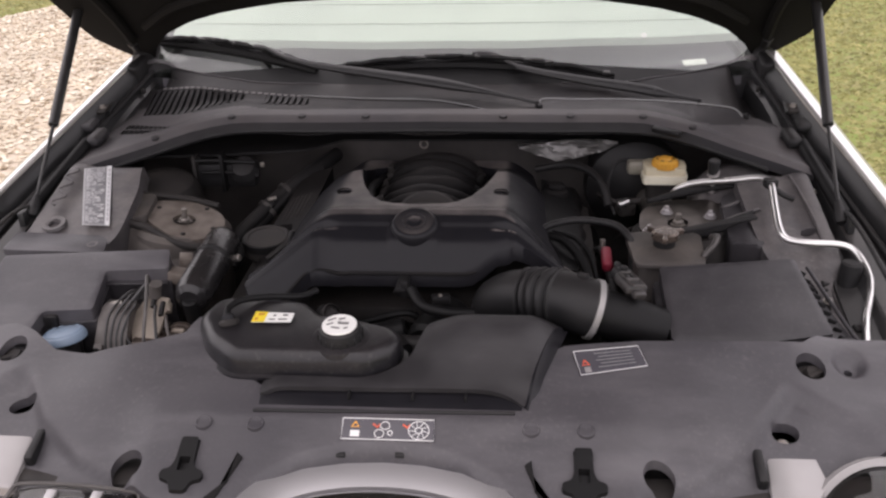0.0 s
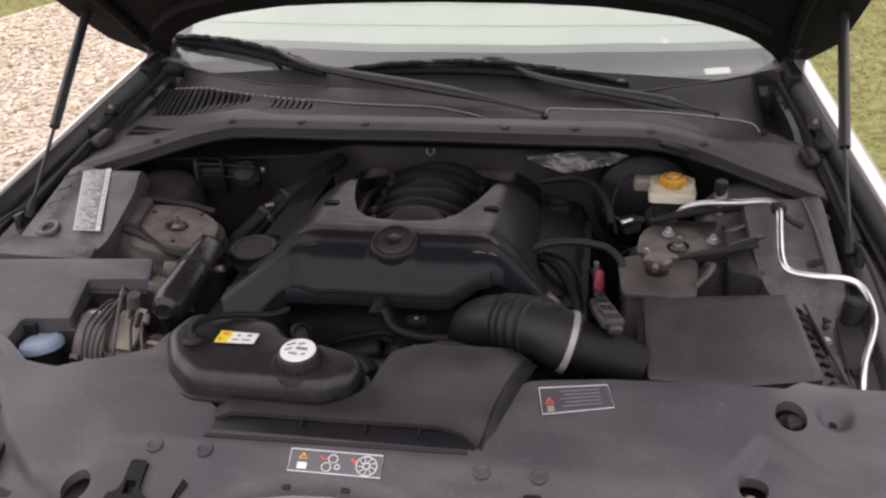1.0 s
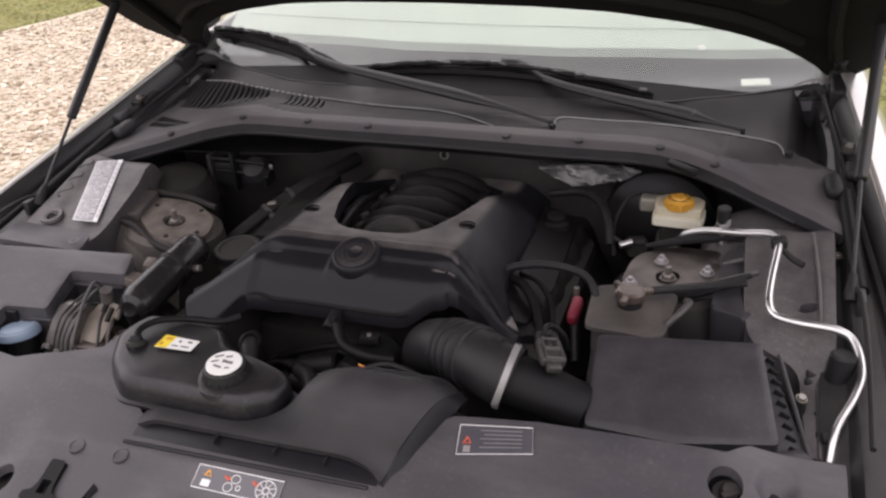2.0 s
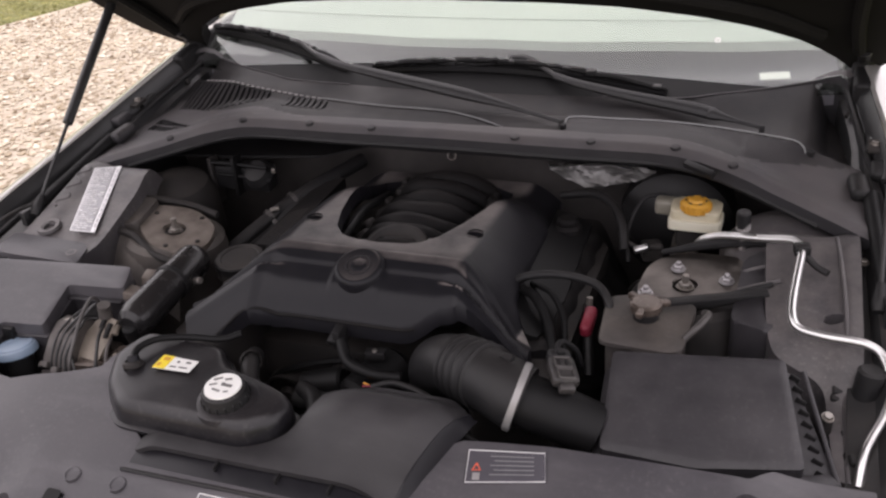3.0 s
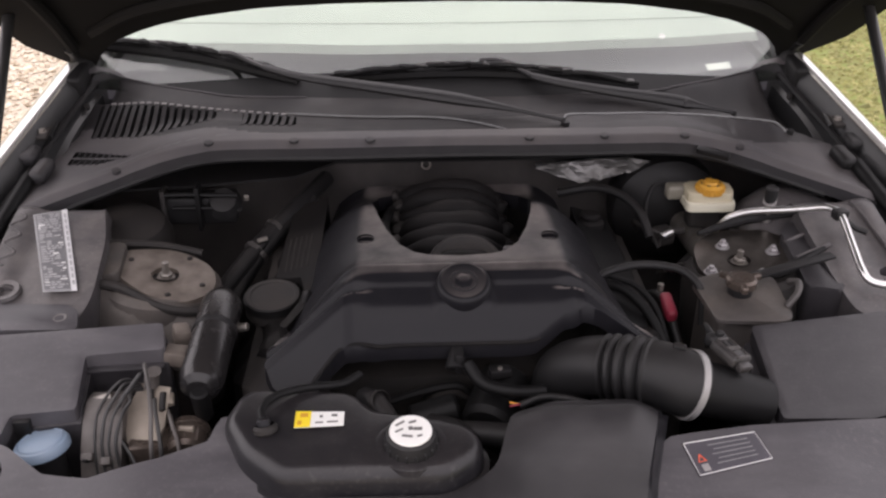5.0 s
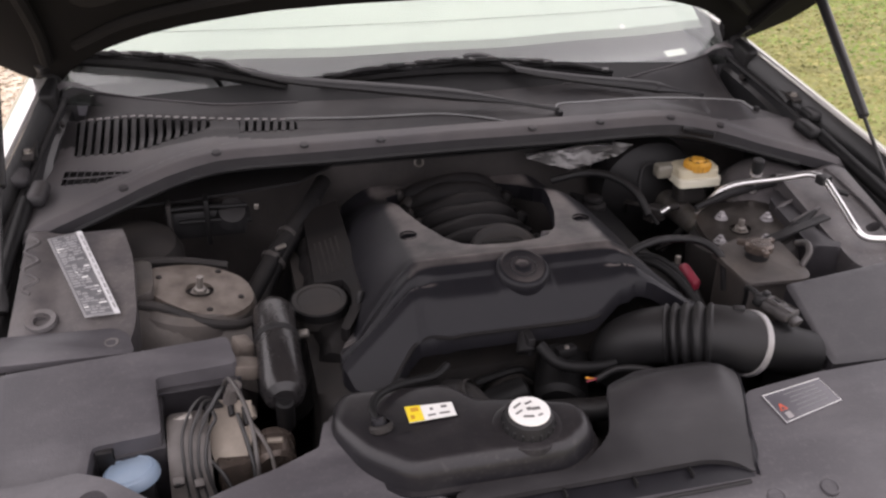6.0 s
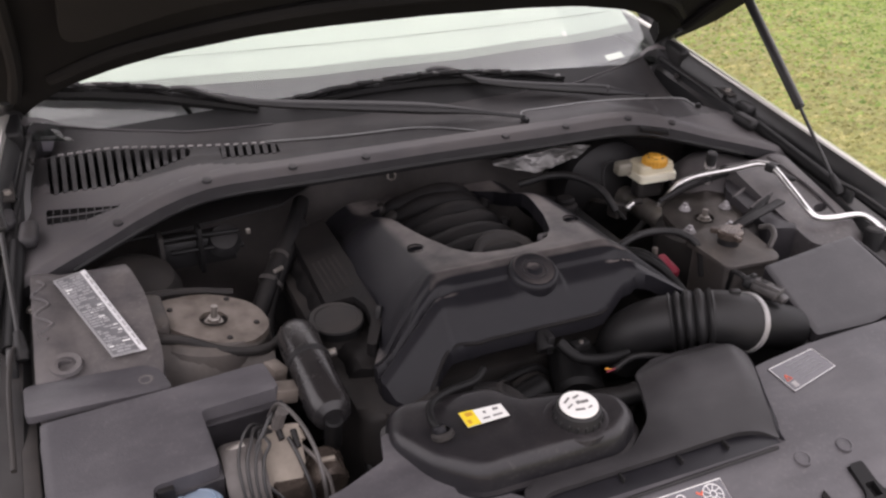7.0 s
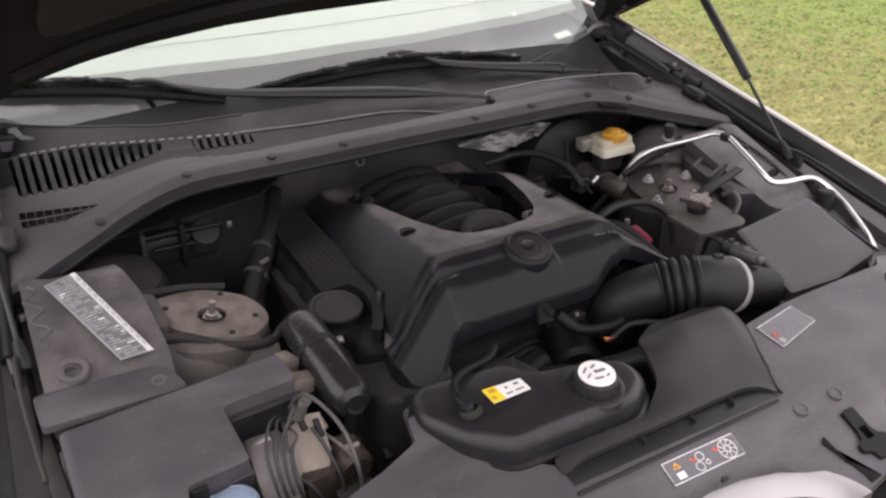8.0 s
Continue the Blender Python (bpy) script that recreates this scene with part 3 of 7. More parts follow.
# bulkhead, tub sides and floor of the bay
own = bmesh.new()
rows = []
for i in range(70):
    x = -0.68 + 1.36 * i / 69
    rows.append([own.verts.new((x, 1.850 + 0.010 * math.cos(x * 23) * math.cos(z * 31) + 0.012 * noise.noise(Vector((x * 7, z * 7, 3))), z)) for z in (0.335 + 0.595 * j / 30 for j in range(31))])
for a, b in zip(rows, rows[1:]):
    for j in range(30):
        own.faces.new((a[j], a[j + 1], b[j + 1], b[j]))
bmesh.ops.solidify(own, geom=own.faces[:], thickness=0.012)
part("bulkhead", own, M_BULK, car, "grimy quilted bulkhead lining")
part("bay_side", box((0.02, 1.10, 0.50), (-0.70, 1.32, 0.60), (0, 0, 0), 0.004), M_DARK, car)
part("bay_side", box((0.02, 1.10, 0.42), (0.70, 1.32, 0.57), (0, 0, 0), 0.004), M_DARK, car)
part("undertray", box((1.40, 1.10, 0.01), (0, 1.30, 0.36), (0, 0, 0), 0.003), M_DARK, car, "dark undertray below the engine")
part("radiator_support", box((1.30, 0.05, 0.40), (0, 0.92, 0.56), (0, 0, 0), 0.01), M_DARK, car)


# ---- bonnet, open on its gas struts ----
bonnet = thing("bonnet", "open silver bonnet with black lined underside", "bonnet", (0, 2.0, 1.03))
BARC = [(0.0, 1.748), (0.18, 1.753), (0.30, 1.765), (0.42, 1.797), (0.50, 1.832), (0.57, 1.880), (0.62, 1.935), (0.66, 2.005), (0.70, 2.035)]


def bonnet_z(x, y):
    return 1.01 + (2.03 - y) * 0.70


def bonnet_sheet(lift, inset, y_front):
    """A sheet along the lifted bonnet, from its curved rear edge forwards."""
    own = bmesh.new()
    rows = []
    nx, ny = 49, 26
    for i in range(nx):
        u = -1 + 2 * i / (nx - 1)
        col = []
        for j in range(ny):
            v = j / (ny - 1)
            half = (0.69 + 0.06 * smoothstep(0.0, 0.14, v) - 0.06 * v * v) - inset
            x = u * half
            rear = lerp(BARC, min(0.70, abs(x))) - inset
            y = rear + (y_front - rear) * v
            crown = 0.035 * (1 - (x / 0.75) ** 2) * smoothstep(0, 0.25, v)
            nz = lift + crown
            col.append(own.verts.new((x, y + nz * 0.57, bonnet_z(x, y) + nz * 0.82)))
        rows.append(col)
    for a, b in zip(rows, rows[1:]):
        for j in range(ny - 1):
            own.faces.new((a[j], a[j + 1], b[j + 1], b[j]))
    return own, rows


own, rows = bonnet_sheet(0.035, 0.0, 0.95)
part("outer_skin", own, M_PAINT, bonnet, "silver painted outer skin")
own, low = bonnet_sheet(0.0, 0.004, 0.96)
part("inner_panel", own, M_UNDER, bonnet, "black painted inner panel")


def bonnet_edge():
    """Folded hem that joins skin and inner panel all round."""
    a, ra = bonnet_sheet(0.036, 0.0, 0.95)
    b, rb = bonnet_sheet(0.0, 0.003, 0.955)
    own = bmesh.new()

    def ring(r):
        pts = [c[0].co.copy() for c in r] + [v.co.copy() for v in r[-1]] + [c[-1].co.copy() for c in reversed(r)] + [v.co.copy() for v in reversed(r[0])]
        return pts
    p, q = ring(ra), ring(rb)
    a.free(), b.free()
    vp, vq = [own.verts.new(v) for v in p], [own.verts.new(v) for v in q]
    for i in range(len(vp)):
        j = (i + 1) % len(vp)
        try:
            own.faces.new((vp[i], vp[j], vq[j], vq[i]))
        except ValueError:
            pass
    return own


part("hem", bonnet_edge(), M_UNDER, bonnet, "black hem along the bonnet edge")


def bonnet_rib(pts, w):
    return tube([(x, y, bonnet_z(x, y) - 0.004) for x, y in pts], w, 8)


part("sound_liner", field(rounded([(-0.58, 1.72), (-0.40, 1.62), (0, 1.58), (0.40, 1.62), (0.58, 1.72), (0.56, 1.05), (-0.56, 1.05)], 0.06), lambda x, y: bonnet_z(x, y) - 0.012, 0.02, drop=-0.012), M_FELT, bonnet, "black felt sound liner")
for pts in ([(-0.66, 1.90), (-0.645, 1.75), (-0.64, 1.4), (-0.62, 1.0)], [(0.66, 1.90), (0.645, 1.75), (0.64, 1.4), (0.62, 1.0)],
            [(-0.60, 1.84), (-0.48, 1.75), (-0.25, 1.68), (0, 1.665), (0.25, 1.68), (0.48, 1.75), (0.60, 1.84)]):
    part("stiffening_rib", bonnet_rib(pts, 0.011), M_UNDER, bonnet)
for side in (-1, 1):
    pts = [(side * 0.690, 1.84, 0.955), (side * 0.684, 1.89, 0.968), (side * 0.678, 1.94, 0.992), (side * 0.676, 1.975, 1.025), (side * 0.676, 1.975, 1.065), (side * 0.672, 1.93, 1.092)]
    b = tube(pts, lambda t: 0.017 + 0.006 * math.sin(math.pi * t), 12, 6, wide=0.8)
    box((0.030, 0.09, 0.075), (side * 0.676, 1.955, 1.010), (12, 0, 0), 0.008, 3, b)
    h = part("hinge", b, M_BLACK, bonnet, "black pressed steel hinge arm", 50)
    part("hinge_bolt", hexnut((side * 0.658, 1.90, 0.985), 0.007, 0.006, (-side, 0, 0.3)), M_DARK, h)


def gas_strut(side):
    foot, joint, top = Vector((side * 0.698, 1.445, 0.898)), Vector((side * 0.698, 1.575, 1.014)), Vector((side * 0.715, 1.81, 1.195))
    ob = thing("gas_strut", "black gas strut holding the bonnet open", "gas strut", foot, "bonnet gas struts")
    part("cylinder", rod(joint, top, 0.0094, 20), M_PAINTB, ob, "satin black cylinder")
    part("piston_rod", rod(foot, joint, 0.0034, 12), M_PAINTB, ob, "thin dark steel rod")
    part("lower_socket", revolve([(0, -0.012), (0.009, -0.010), (0.011, 0), (0.009, 0.012), (0.006, 0.03), (0, 0.03)], aim(foot, joint)[0], 14), M_RUBBER, ob)
    part("upper_socket", revolve([(0, -0.03), (0.008, -0.03), (0.012, 0), (0.009, 0.014), (0, 0.014)], aim(top, top + (top - joint))[0], 14), M_RUBBER, ob)
    part("ball_bracket", box((0.012, 0.05, 0.035), foot + Vector((side * 0.012, 0, -0.012)), (0, 0, 0), 0.003), M_PAINTB, ob)


gas_strut(-1)
gas_strut(1)

# ---- windscreen, dashboard and sunshade ----
GLASS = 0.58


def ws_y(x):
    return 1.875 + 0.24 * x * x


def ws_sheet(z0, z1, back=0.0, half=0.70, n=40, m=14, thick=0.005):
    own = bmesh.new()
    grids = []
    for off in (0.0, thick):
        rows = []
        for i in range(n + 1):
            x = half * (-1 + 2 * i / n)
            col = []
            for j in range(m + 1):
                z = z0 + (z1 - z0) * j / m
                k = 1 - 0.18 * max(0, z - 1.02)
                y = ws_y(x) + (z - 1.02) / GLASS + back + off + 0.25 * (z - 1.02) * x * x
                col.append(own.verts.new((x * k, y, z)))
            rows.append(col)
        grids.append(rows)
    for rows in grids:
        for a, b in zip(rows, rows[1:]):
            for j in range(m):
                own.faces.new((a[j], a[j + 1], b[j + 1], b[j]))
    f, g = grids
    rim = [c[0] for c in f] + f[-1][1:] + [c[-1] for c in reversed(f)][1:] + f[0][-2:0:-1]
    rim2 = [c[0] for c in g] + g[-1][1:] + [c[-1] for c in reversed(g)][1:] + g[0][-2:0:-1]
    for i in range(len(rim)):
        j = (i + 1) % len(rim)
        own.faces.new((rim[i], rim[j], rim2[j], rim2[i]))
    return own


ws = thing("windscreen", "curved glass windscreen above the scuttle", "windscreen", (0, 1.82, 1.02))
pane = part("pane", ws_sheet(1.004, 1.46), M_GLASS, ws, "slightly green glass pane")
pane.visible_shadow = False
# matt black band laid over the lower edge of the glass, tallest in the middle
own = bmesh.new()
rows = []
for i in range(61):
    x = -0.56 + 1.12 * i / 60
    h = 0.032 * (1 - (abs(x) / 0.56) ** 1.6)
    rows.append([own.verts.new((x, ws_y(x) + (z - 1.02) / GLASS - 0.0045 + 0.25 * (z - 1.02) * x * x, z)) for z in (1.004, 1.008, 1.013 + h * 0.5, 1.014 + h)])
for a, b in zip(rows, rows[1:]):
    for j in range(3):
        own.faces.new((a[j], a[j + 1], b[j + 1], b[j]))
bmesh.ops.solidify(own, geom=own.faces[:], thickness=0.0015)
part("lower_band", own, M_WIPER, ws, "matt black band along the lower edge")
for side in (-1, 1):
    pts = [(side * (0.70 - 0.13 * (z - 1.02)), ws_y(0.70) + (z - 1.02) / GLASS, z) for z in (1.0, 1.15, 1.3, 1.46)]
    part("side_trim", tube(pts, 0.016, 8), M_RUBBER, ws, "black rubber side trim")
dash = whole("dashboard", field([(0.055 * i, ws_y(0.055 * i) - 0.006) for i in range(-12, 13)] + [(0.66, 2.55), (-0.66, 2.55)], lambda x, y: 1.005 + 0.03 * smoothstep(1.9, 2.3, y), 0.02, drop=0.03), M_DASH, (0, 2.2, 1.0), "dark grey dashboard top below the windscreen", "dashboard", kind="structure")
own = bmesh.new()
rows = []
for i in range(49):
    x = -0.64 + 1.28 * i / 48
    crease = 0.008 * abs(((i / 6.0) % 2) - 1)
    rows.append([own.verts.new((x, ws_y(x) + (z - 1.02) / GLASS + 0.022 + crease + 0.25 * (z - 1.02) * x * x, z)) for z in (1.069 - 0.02 * x * x, 1.11, 1.2, 1.3, 1.42)])
for a, b in zip(rows, rows[1:]):
    for j in range(4):
        own.faces.new((a[j], a[j + 1], b[j + 1], b[j]))
bmesh.ops.solidify(own, geom=own.faces[:], thickness=0.003)
shade = thing("sunshade", "pale folding sunshade behind the windscreen", "sunshade", (0, 2.0, 1.05))
part("folded_card", own, M_SHADE, shade, "pale green-white card with upright folds")
# two thin grey lines across the card
for base, bend, r in ((1.098, -0.030, 0.0009), (1.130, -0.030, 0.0008)):
    pts = []
    for i in range(33):
        x = -0.60 + 1.20 * i / 32
        z = base + bend * x * x
        pts.append((x, ws_y(x) + (z - 1.02) / GLASS + 0.0205 + 0.25 * (z - 1.02) * x * x, z))
    part("seam", tube(pts, r, 6, 2), M_CARD_LINE, shade, "faint grey line across the card")
own = bmesh.new()
rows = []
for i in range(49):
    x = -0.64 + 1.28 * i / 48
    crease = 0.008 * abs(((i / 6.0) % 2) - 1)
    rows.append([own.verts.new((x, ws_y(x) + (z - 1.02) / GLASS + 0.023 + crease + 0.25 * (z - 1.02) * x * x, z)) for z in (1.057 - 0.02 * x * x, 1.069 - 0.02 * x * x)])
for a, b in zip(rows, rows[1:]):
    own.faces.new((a[0], a[1], b[1], b[0]))
bmesh.ops.solidify(own, geom=own.faces[:], thickness=0.002)
part("hem_strip", own, M_HEM, shade, "grey-green cloth hem along the lower edge")
z = 1.073
part("round_mark", revolve([(0.0025, 0.0004), (0.0055, 0.0004), (0.006, 0.0), (0.0025, 0.0)], pose(0.430, ws_y(0.430) + (z - 1.02) / GLASS + 0.001, z, 60, 0, 8), 20), M_WHITE, ws, "small round white spot on the glass")
part("plate_sticker", box((0.052, 0.016, 0.001), (0.534, 1.968, 1.025), (28, 0, 16)), M_WHITE, dash, "small white paper sticker")
# cabin shell closes the place behind the glass
cab = thing("car_cabin", "closed dark car cabin behind the windscreen", "car cabin", (0, 2.8, 0.6), kind="structure")
part("cabin_back", box((1.40, 0.03, 1.0), (0, 3.2, 0.95), (0, 0, 0), 0.005), M_DASH, cab)
part("cabin_side", box((0.03, 0.85, 0.75), (-0.72, 2.80, 0.6), (0, 0, 0), 0.005), M_PAINT, cab)
part("cabin_side", box((0.03, 0.85, 0.75), (0.72, 2.80, 0.6), (0, 0, 0), 0.005), M_PAINT, cab)
part("firewall", box((1.38, 0.02, 0.70), (0, 2.04, 0.615), (0, 0, 0), 0.004), M_LINER, cab, "dark firewall")
part("roof", box((1.2, 0.75, 0.03), (0, 2.92, 1.46), (0, 0, 0), 0.01), M_PAINT, cab, "silver painted roof")

# ---- scuttle panel and wipers ----
SC_FRONT = [(-0.70, 1.575), (-0.62, 1.615), (-0.52, 1.665), (-0.44, 1.690), (-0.36, 1.698), (-0.2, 1.692), (0, 1.690), (0.2, 1.692), (0.36, 1.698), (0.44, 1.690), (0.52, 1.665), (0.62, 1.615), (0.70, 1.575)]
SC_SIDE = [(0.690, 1.70), (0.682, 1.80), (0.673, 1.86)]
SC_BACK = [(0.655, 1.905), (0.645, 1.940), (0.60, 1.957), (0.55, 1.937), (0.50, 1.918), (0.44, 1.899), (0.38, 1.882), (0.25, 1.866), (0.12, 1.854), (0, 1.851)]
SC_BACK = SC_SIDE + SC_BACK + [(-x, y) for x, y in (SC_SIDE + SC_BACK)[-2::-1]]


def ridge_y(u):
    return 1.772 + 0.37 * u * u


CREST = [(0.2, 1.787), (0.28, 1.800), (0.36, 1.806), (0.44, 1.800), (0.52, 1.785), (0.585, 1.772), (0.64, 1.762), (0.70, 1.75)]


def crest_y(x):
    """The line where the panel breaks: a ridge behind the vents, a crest further forward on the other side."""
    r = ridge_y(abs(x))
    return r + (lerp(CREST, x) - r) * smoothstep(0.18, 0.26, x)


def scuttle_z(x, y):
    u = abs(x)
    front = lerp([(p[0], p[1]) for p in SC_FRONT[6:]], u)
    d = y - front
    edge = 1 - smoothstep(0.45, 0.60, u)
    z = lerp([(0, 0.984), (0.40, 0.979), (0.48, 0.966), (0.55, 0.948), (0.64, 0.930), (0.70, 0.916)], u)
    z += 0.011 * smoothstep(-0.002, 0.014, d) + 0.014 * smoothstep(0, 0.08, d) * edge + 0.06 * (1 - edge) * max(0.0, min(0.2, d - 0.02))
    r = crest_y(x)
    right = smoothstep(0.18, 0.26, x)
    top = 1.002 - 0.02 * smoothstep(0.5, 0.66, u)
    top += (lerp([(0.2, 1.0), (0.28, 0.994), (0.5, 0.989), (0.57, 0.986), (0.61, 0.972), (0.66, 0.955), (0.70, 0.945)], u) - top) * right
    z -= 0.012 * smoothstep(0.034, 0.044, d) * edge
    start = r - 0.085 + 0.065 * edge
    if right > 0.5 and u > 0.5:
        start = front + 0.06
    z += (top - z) * max(0.0, min(1.0, (y - start) / (r - start)))
    back = 1.851 + 0.24 * u * u + 0.02 * smoothstep(0.45, 0.60, u)
    k = max(0.0, min(1.0, (y - r) / max(0.02, back - r)))
    rear = lerp([(0, 1.011), (0.4, 1.009), (0.5, 1.014), (0.6, 1.022), (0.612, 1.010), (0.628, 0.962), (0.66, 0.945)], u)
    z += (rear - top) * k - (0.004 + 0.022 * right * smoothstep(0.30, 0.48, u)) * math.sin(math.pi * k ** 0.7)
    return z


scuttle = thing("scuttle_panel", "faded black plastic scuttle panel below the windscreen", "scuttle panel", (0, 1.75, 0.97))
VENT = [(-0.634, 1.826), (-0.58, 1.808), (-0.535, 1.794), (-0.495, 1.796), (-0.445, 1.809), (-0.405, 1.817)] + [(x, ridge_y(x) - 0.004) for x in (-0.405, -0.44, -0.48, -0.52, -0.56, -0.60, -0.632)]
VENT2 = [(-0.358, 1.783), (-0.262, 1.770), (-0.262, ridge_y(0.262) - 0.005), (-0.358, ridge_y(0.358) - 0.005)]
VENT3 = [(-0.645, 1.725), (-0.585, 1.704), (-0.535, 1.716), (-0.644, 1.774)]
# black sheet just below the small grid, added for the shade in its cells
part("grid_backing", field(rounded([(-0.650, 1.719), (-0.585, 1.699), (-0.527, 1.714), (-0.649, 1.781)], 0.003), lambda x, y: scuttle_z(x, y) - 0.0075, 0.006, drop=0.003), M_WIPER, scuttle, "black sheet added below the small grid to darken its cells")
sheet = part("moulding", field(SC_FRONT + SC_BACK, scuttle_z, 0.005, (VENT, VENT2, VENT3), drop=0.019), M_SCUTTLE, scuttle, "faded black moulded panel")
# behind the front lip the panel is given a darker colour
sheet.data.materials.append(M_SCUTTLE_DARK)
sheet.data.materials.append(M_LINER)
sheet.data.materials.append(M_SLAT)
PALE_DEPTH = [(-0.70, 0.30), (-0.58, 0.20), (-0.50, 0.105), (-0.42, 0.085), (-0.36, 0.062), (-0.26, 0.038), (0.26, 0.036), (0.36, 0.034), (0.46, 0.040), (0.56, 0.075), (0.64, 0.13), (0.70, 0.20)]
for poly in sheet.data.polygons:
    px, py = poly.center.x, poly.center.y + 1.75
    # vent walls: near-black put in for the shade inside the openings
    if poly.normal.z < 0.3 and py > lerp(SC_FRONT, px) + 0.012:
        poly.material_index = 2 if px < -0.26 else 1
    # upright lip face: darker plastic stands in for its shade
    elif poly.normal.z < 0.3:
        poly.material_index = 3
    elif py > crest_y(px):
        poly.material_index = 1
    elif py > lerp(SC_FRONT, px) + lerp(PALE_DEPTH, px):
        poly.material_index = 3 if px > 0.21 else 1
# added black plate gives the hollow below the vents its darkness
part("vent_backing", flat([(-0.685, 1.70), (-0.45, 1.72), (-0.27, 1.752), (-0.20, 1.815), (0.45, 1.815), (0.685, 1.70), (0.685, 2.02), (-0.685, 2.02)], 0.905, 0.004), M_BLACK, scuttle, "black plate put in for the dark space below the grille")


def slat(x, y0, y1, w, deep=0.012):
    n = 6
    own = bmesh.new()
    rows = []
    for k in range(n + 1):
        y = y0 + (y1 - y0) * k / n
        xx = x - 0.004 * (1 - k / n)
        z = scuttle_z(xx, y) + 0.001
        rows.append([own.verts.new(c) for c in ((xx - w, y, z - deep), (xx - w * 0.7, y, z), (xx + w * 0.7, y, z), (xx + w, y, z - deep))])
    for a, b in zip(rows, rows[1:]):
        for i in range(4):
            own.faces.new((a[i], a[(i + 1) % 4], b[(i + 1) % 4], b[i]))
    own.faces.new(rows[0])
    own.faces.new(rows[-1][::-1])
    return own


def span(poly, x):
    ys = []
    for i in range(len(poly)):
        (ax, ay), (bx, by) = poly[i - 1], poly[i]
        if (ax - x) * (bx - x) < 0:
            ys.append(ay + (by - ay) * (x - ax) / (bx - ax))
    return (min(ys), max(ys)) if len(ys) >= 2 else None


for k in range(16):
    x = -0.621 + k * 0.0147
    s = span(VENT, x)
    if s and s[1] - s[0] > 0.008:
        part("slat", slat(x, s[0] - 0.003, s[1] + 0.003, 0.0053), M_SCUTTLE_DARK, scuttle)
for k in range(7):
    x = -0.351 + k * 0.0137
    s = span(VENT2, x)
    if s:
        part("slat", slat(x, s[0] - 0.003, s[1] + 0.003, 0.0053), M_SCUTTLE_DARK, scuttle)
for k in range(9):
    x = -0.6335 + k * 0.0122
    s = span(VENT3, x)
    if s:
        part("slat", slat(x, s[0] - 0.003, s[1] + 0.003, 0.0009, 0.002), M_SLAT, scuttle)
part("slat", tube([(x, y, scuttle_z(x, y)) for x, y in ((-0.646, 1.749), (-0.60, 1.729), (-0.548, 1.713))], 0.0015, 6), M_SCUTTLE, scuttle)
for x, y in ((-0.545, 1.668), (-0.400, 1.708), (-0.259, 1.708), (-0.132, 1.703), (0.134, 1.703), (0.262, 1.708), (0.399, 1.708), (0.49, 1.69)):
    z = scuttle_z(x, y)
    part("clip", revolve([(0, 0.0018), (0.005, 0.0016), (0.0072, 0.0010), (0.008, -0.003), (0, -0.003)], pose(x, y - 0.004, z, 14), 16), M_SLAT, scuttle)
# pale bead along the ridge, its dashes painted in for glints between the slats
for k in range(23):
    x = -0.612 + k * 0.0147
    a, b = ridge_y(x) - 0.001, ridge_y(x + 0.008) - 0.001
    part("edge_bead", tube([(x, a, scuttle_z(x, a) + 0.001), (x + 0.008, b, scuttle_z(x + 0.008, b) + 0.0014)], 0.0019, 6, 2), M_CLAMP, scuttle, "pale bead for the highlight on the edge")
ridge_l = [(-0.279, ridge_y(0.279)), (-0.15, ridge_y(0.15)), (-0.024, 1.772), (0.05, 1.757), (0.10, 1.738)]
part("edge_bead", tube([(x, y, scuttle_z(x, y) + 0.002) for x, y in ridge_l], 0.0016, 6), M_GREY_INK, scuttle, "pale bead for the highlight on the edge")
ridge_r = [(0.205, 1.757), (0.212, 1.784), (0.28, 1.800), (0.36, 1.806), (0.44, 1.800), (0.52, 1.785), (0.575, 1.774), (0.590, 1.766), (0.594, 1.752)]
part("edge_bead", tube([(x, y, scuttle_z(x, y) + 0.001) for x, y in ridge_r], 0.0016, 6), M_GREY_INK, scuttle, "pale bead for the highlight on the edge")
for x, y in ((0.204, 1.752), (0.602, 1.752)):
    part("nut", hexnut((x, y, scuttle_z(x, y) - 0.001), 0.006, 0.009, (0, -0.2, 1)), M_BLACK, scuttle, "small black nut")
part("lip_joint", box((0.055, 0.012, 0.010), (0.440, 1.672, 0.970), (16, 4, -32), 0.002), M_BLACK, scuttle, "dark joint in the front lip")
part("pinch_seal", tube([(x, y + 0.004, scuttle_z(x, y) - 0.019) for x, y in SC_FRONT[1:-1]], 0.006, 8), M_RUBBER, scuttle, "black rubber seal under the front lip")


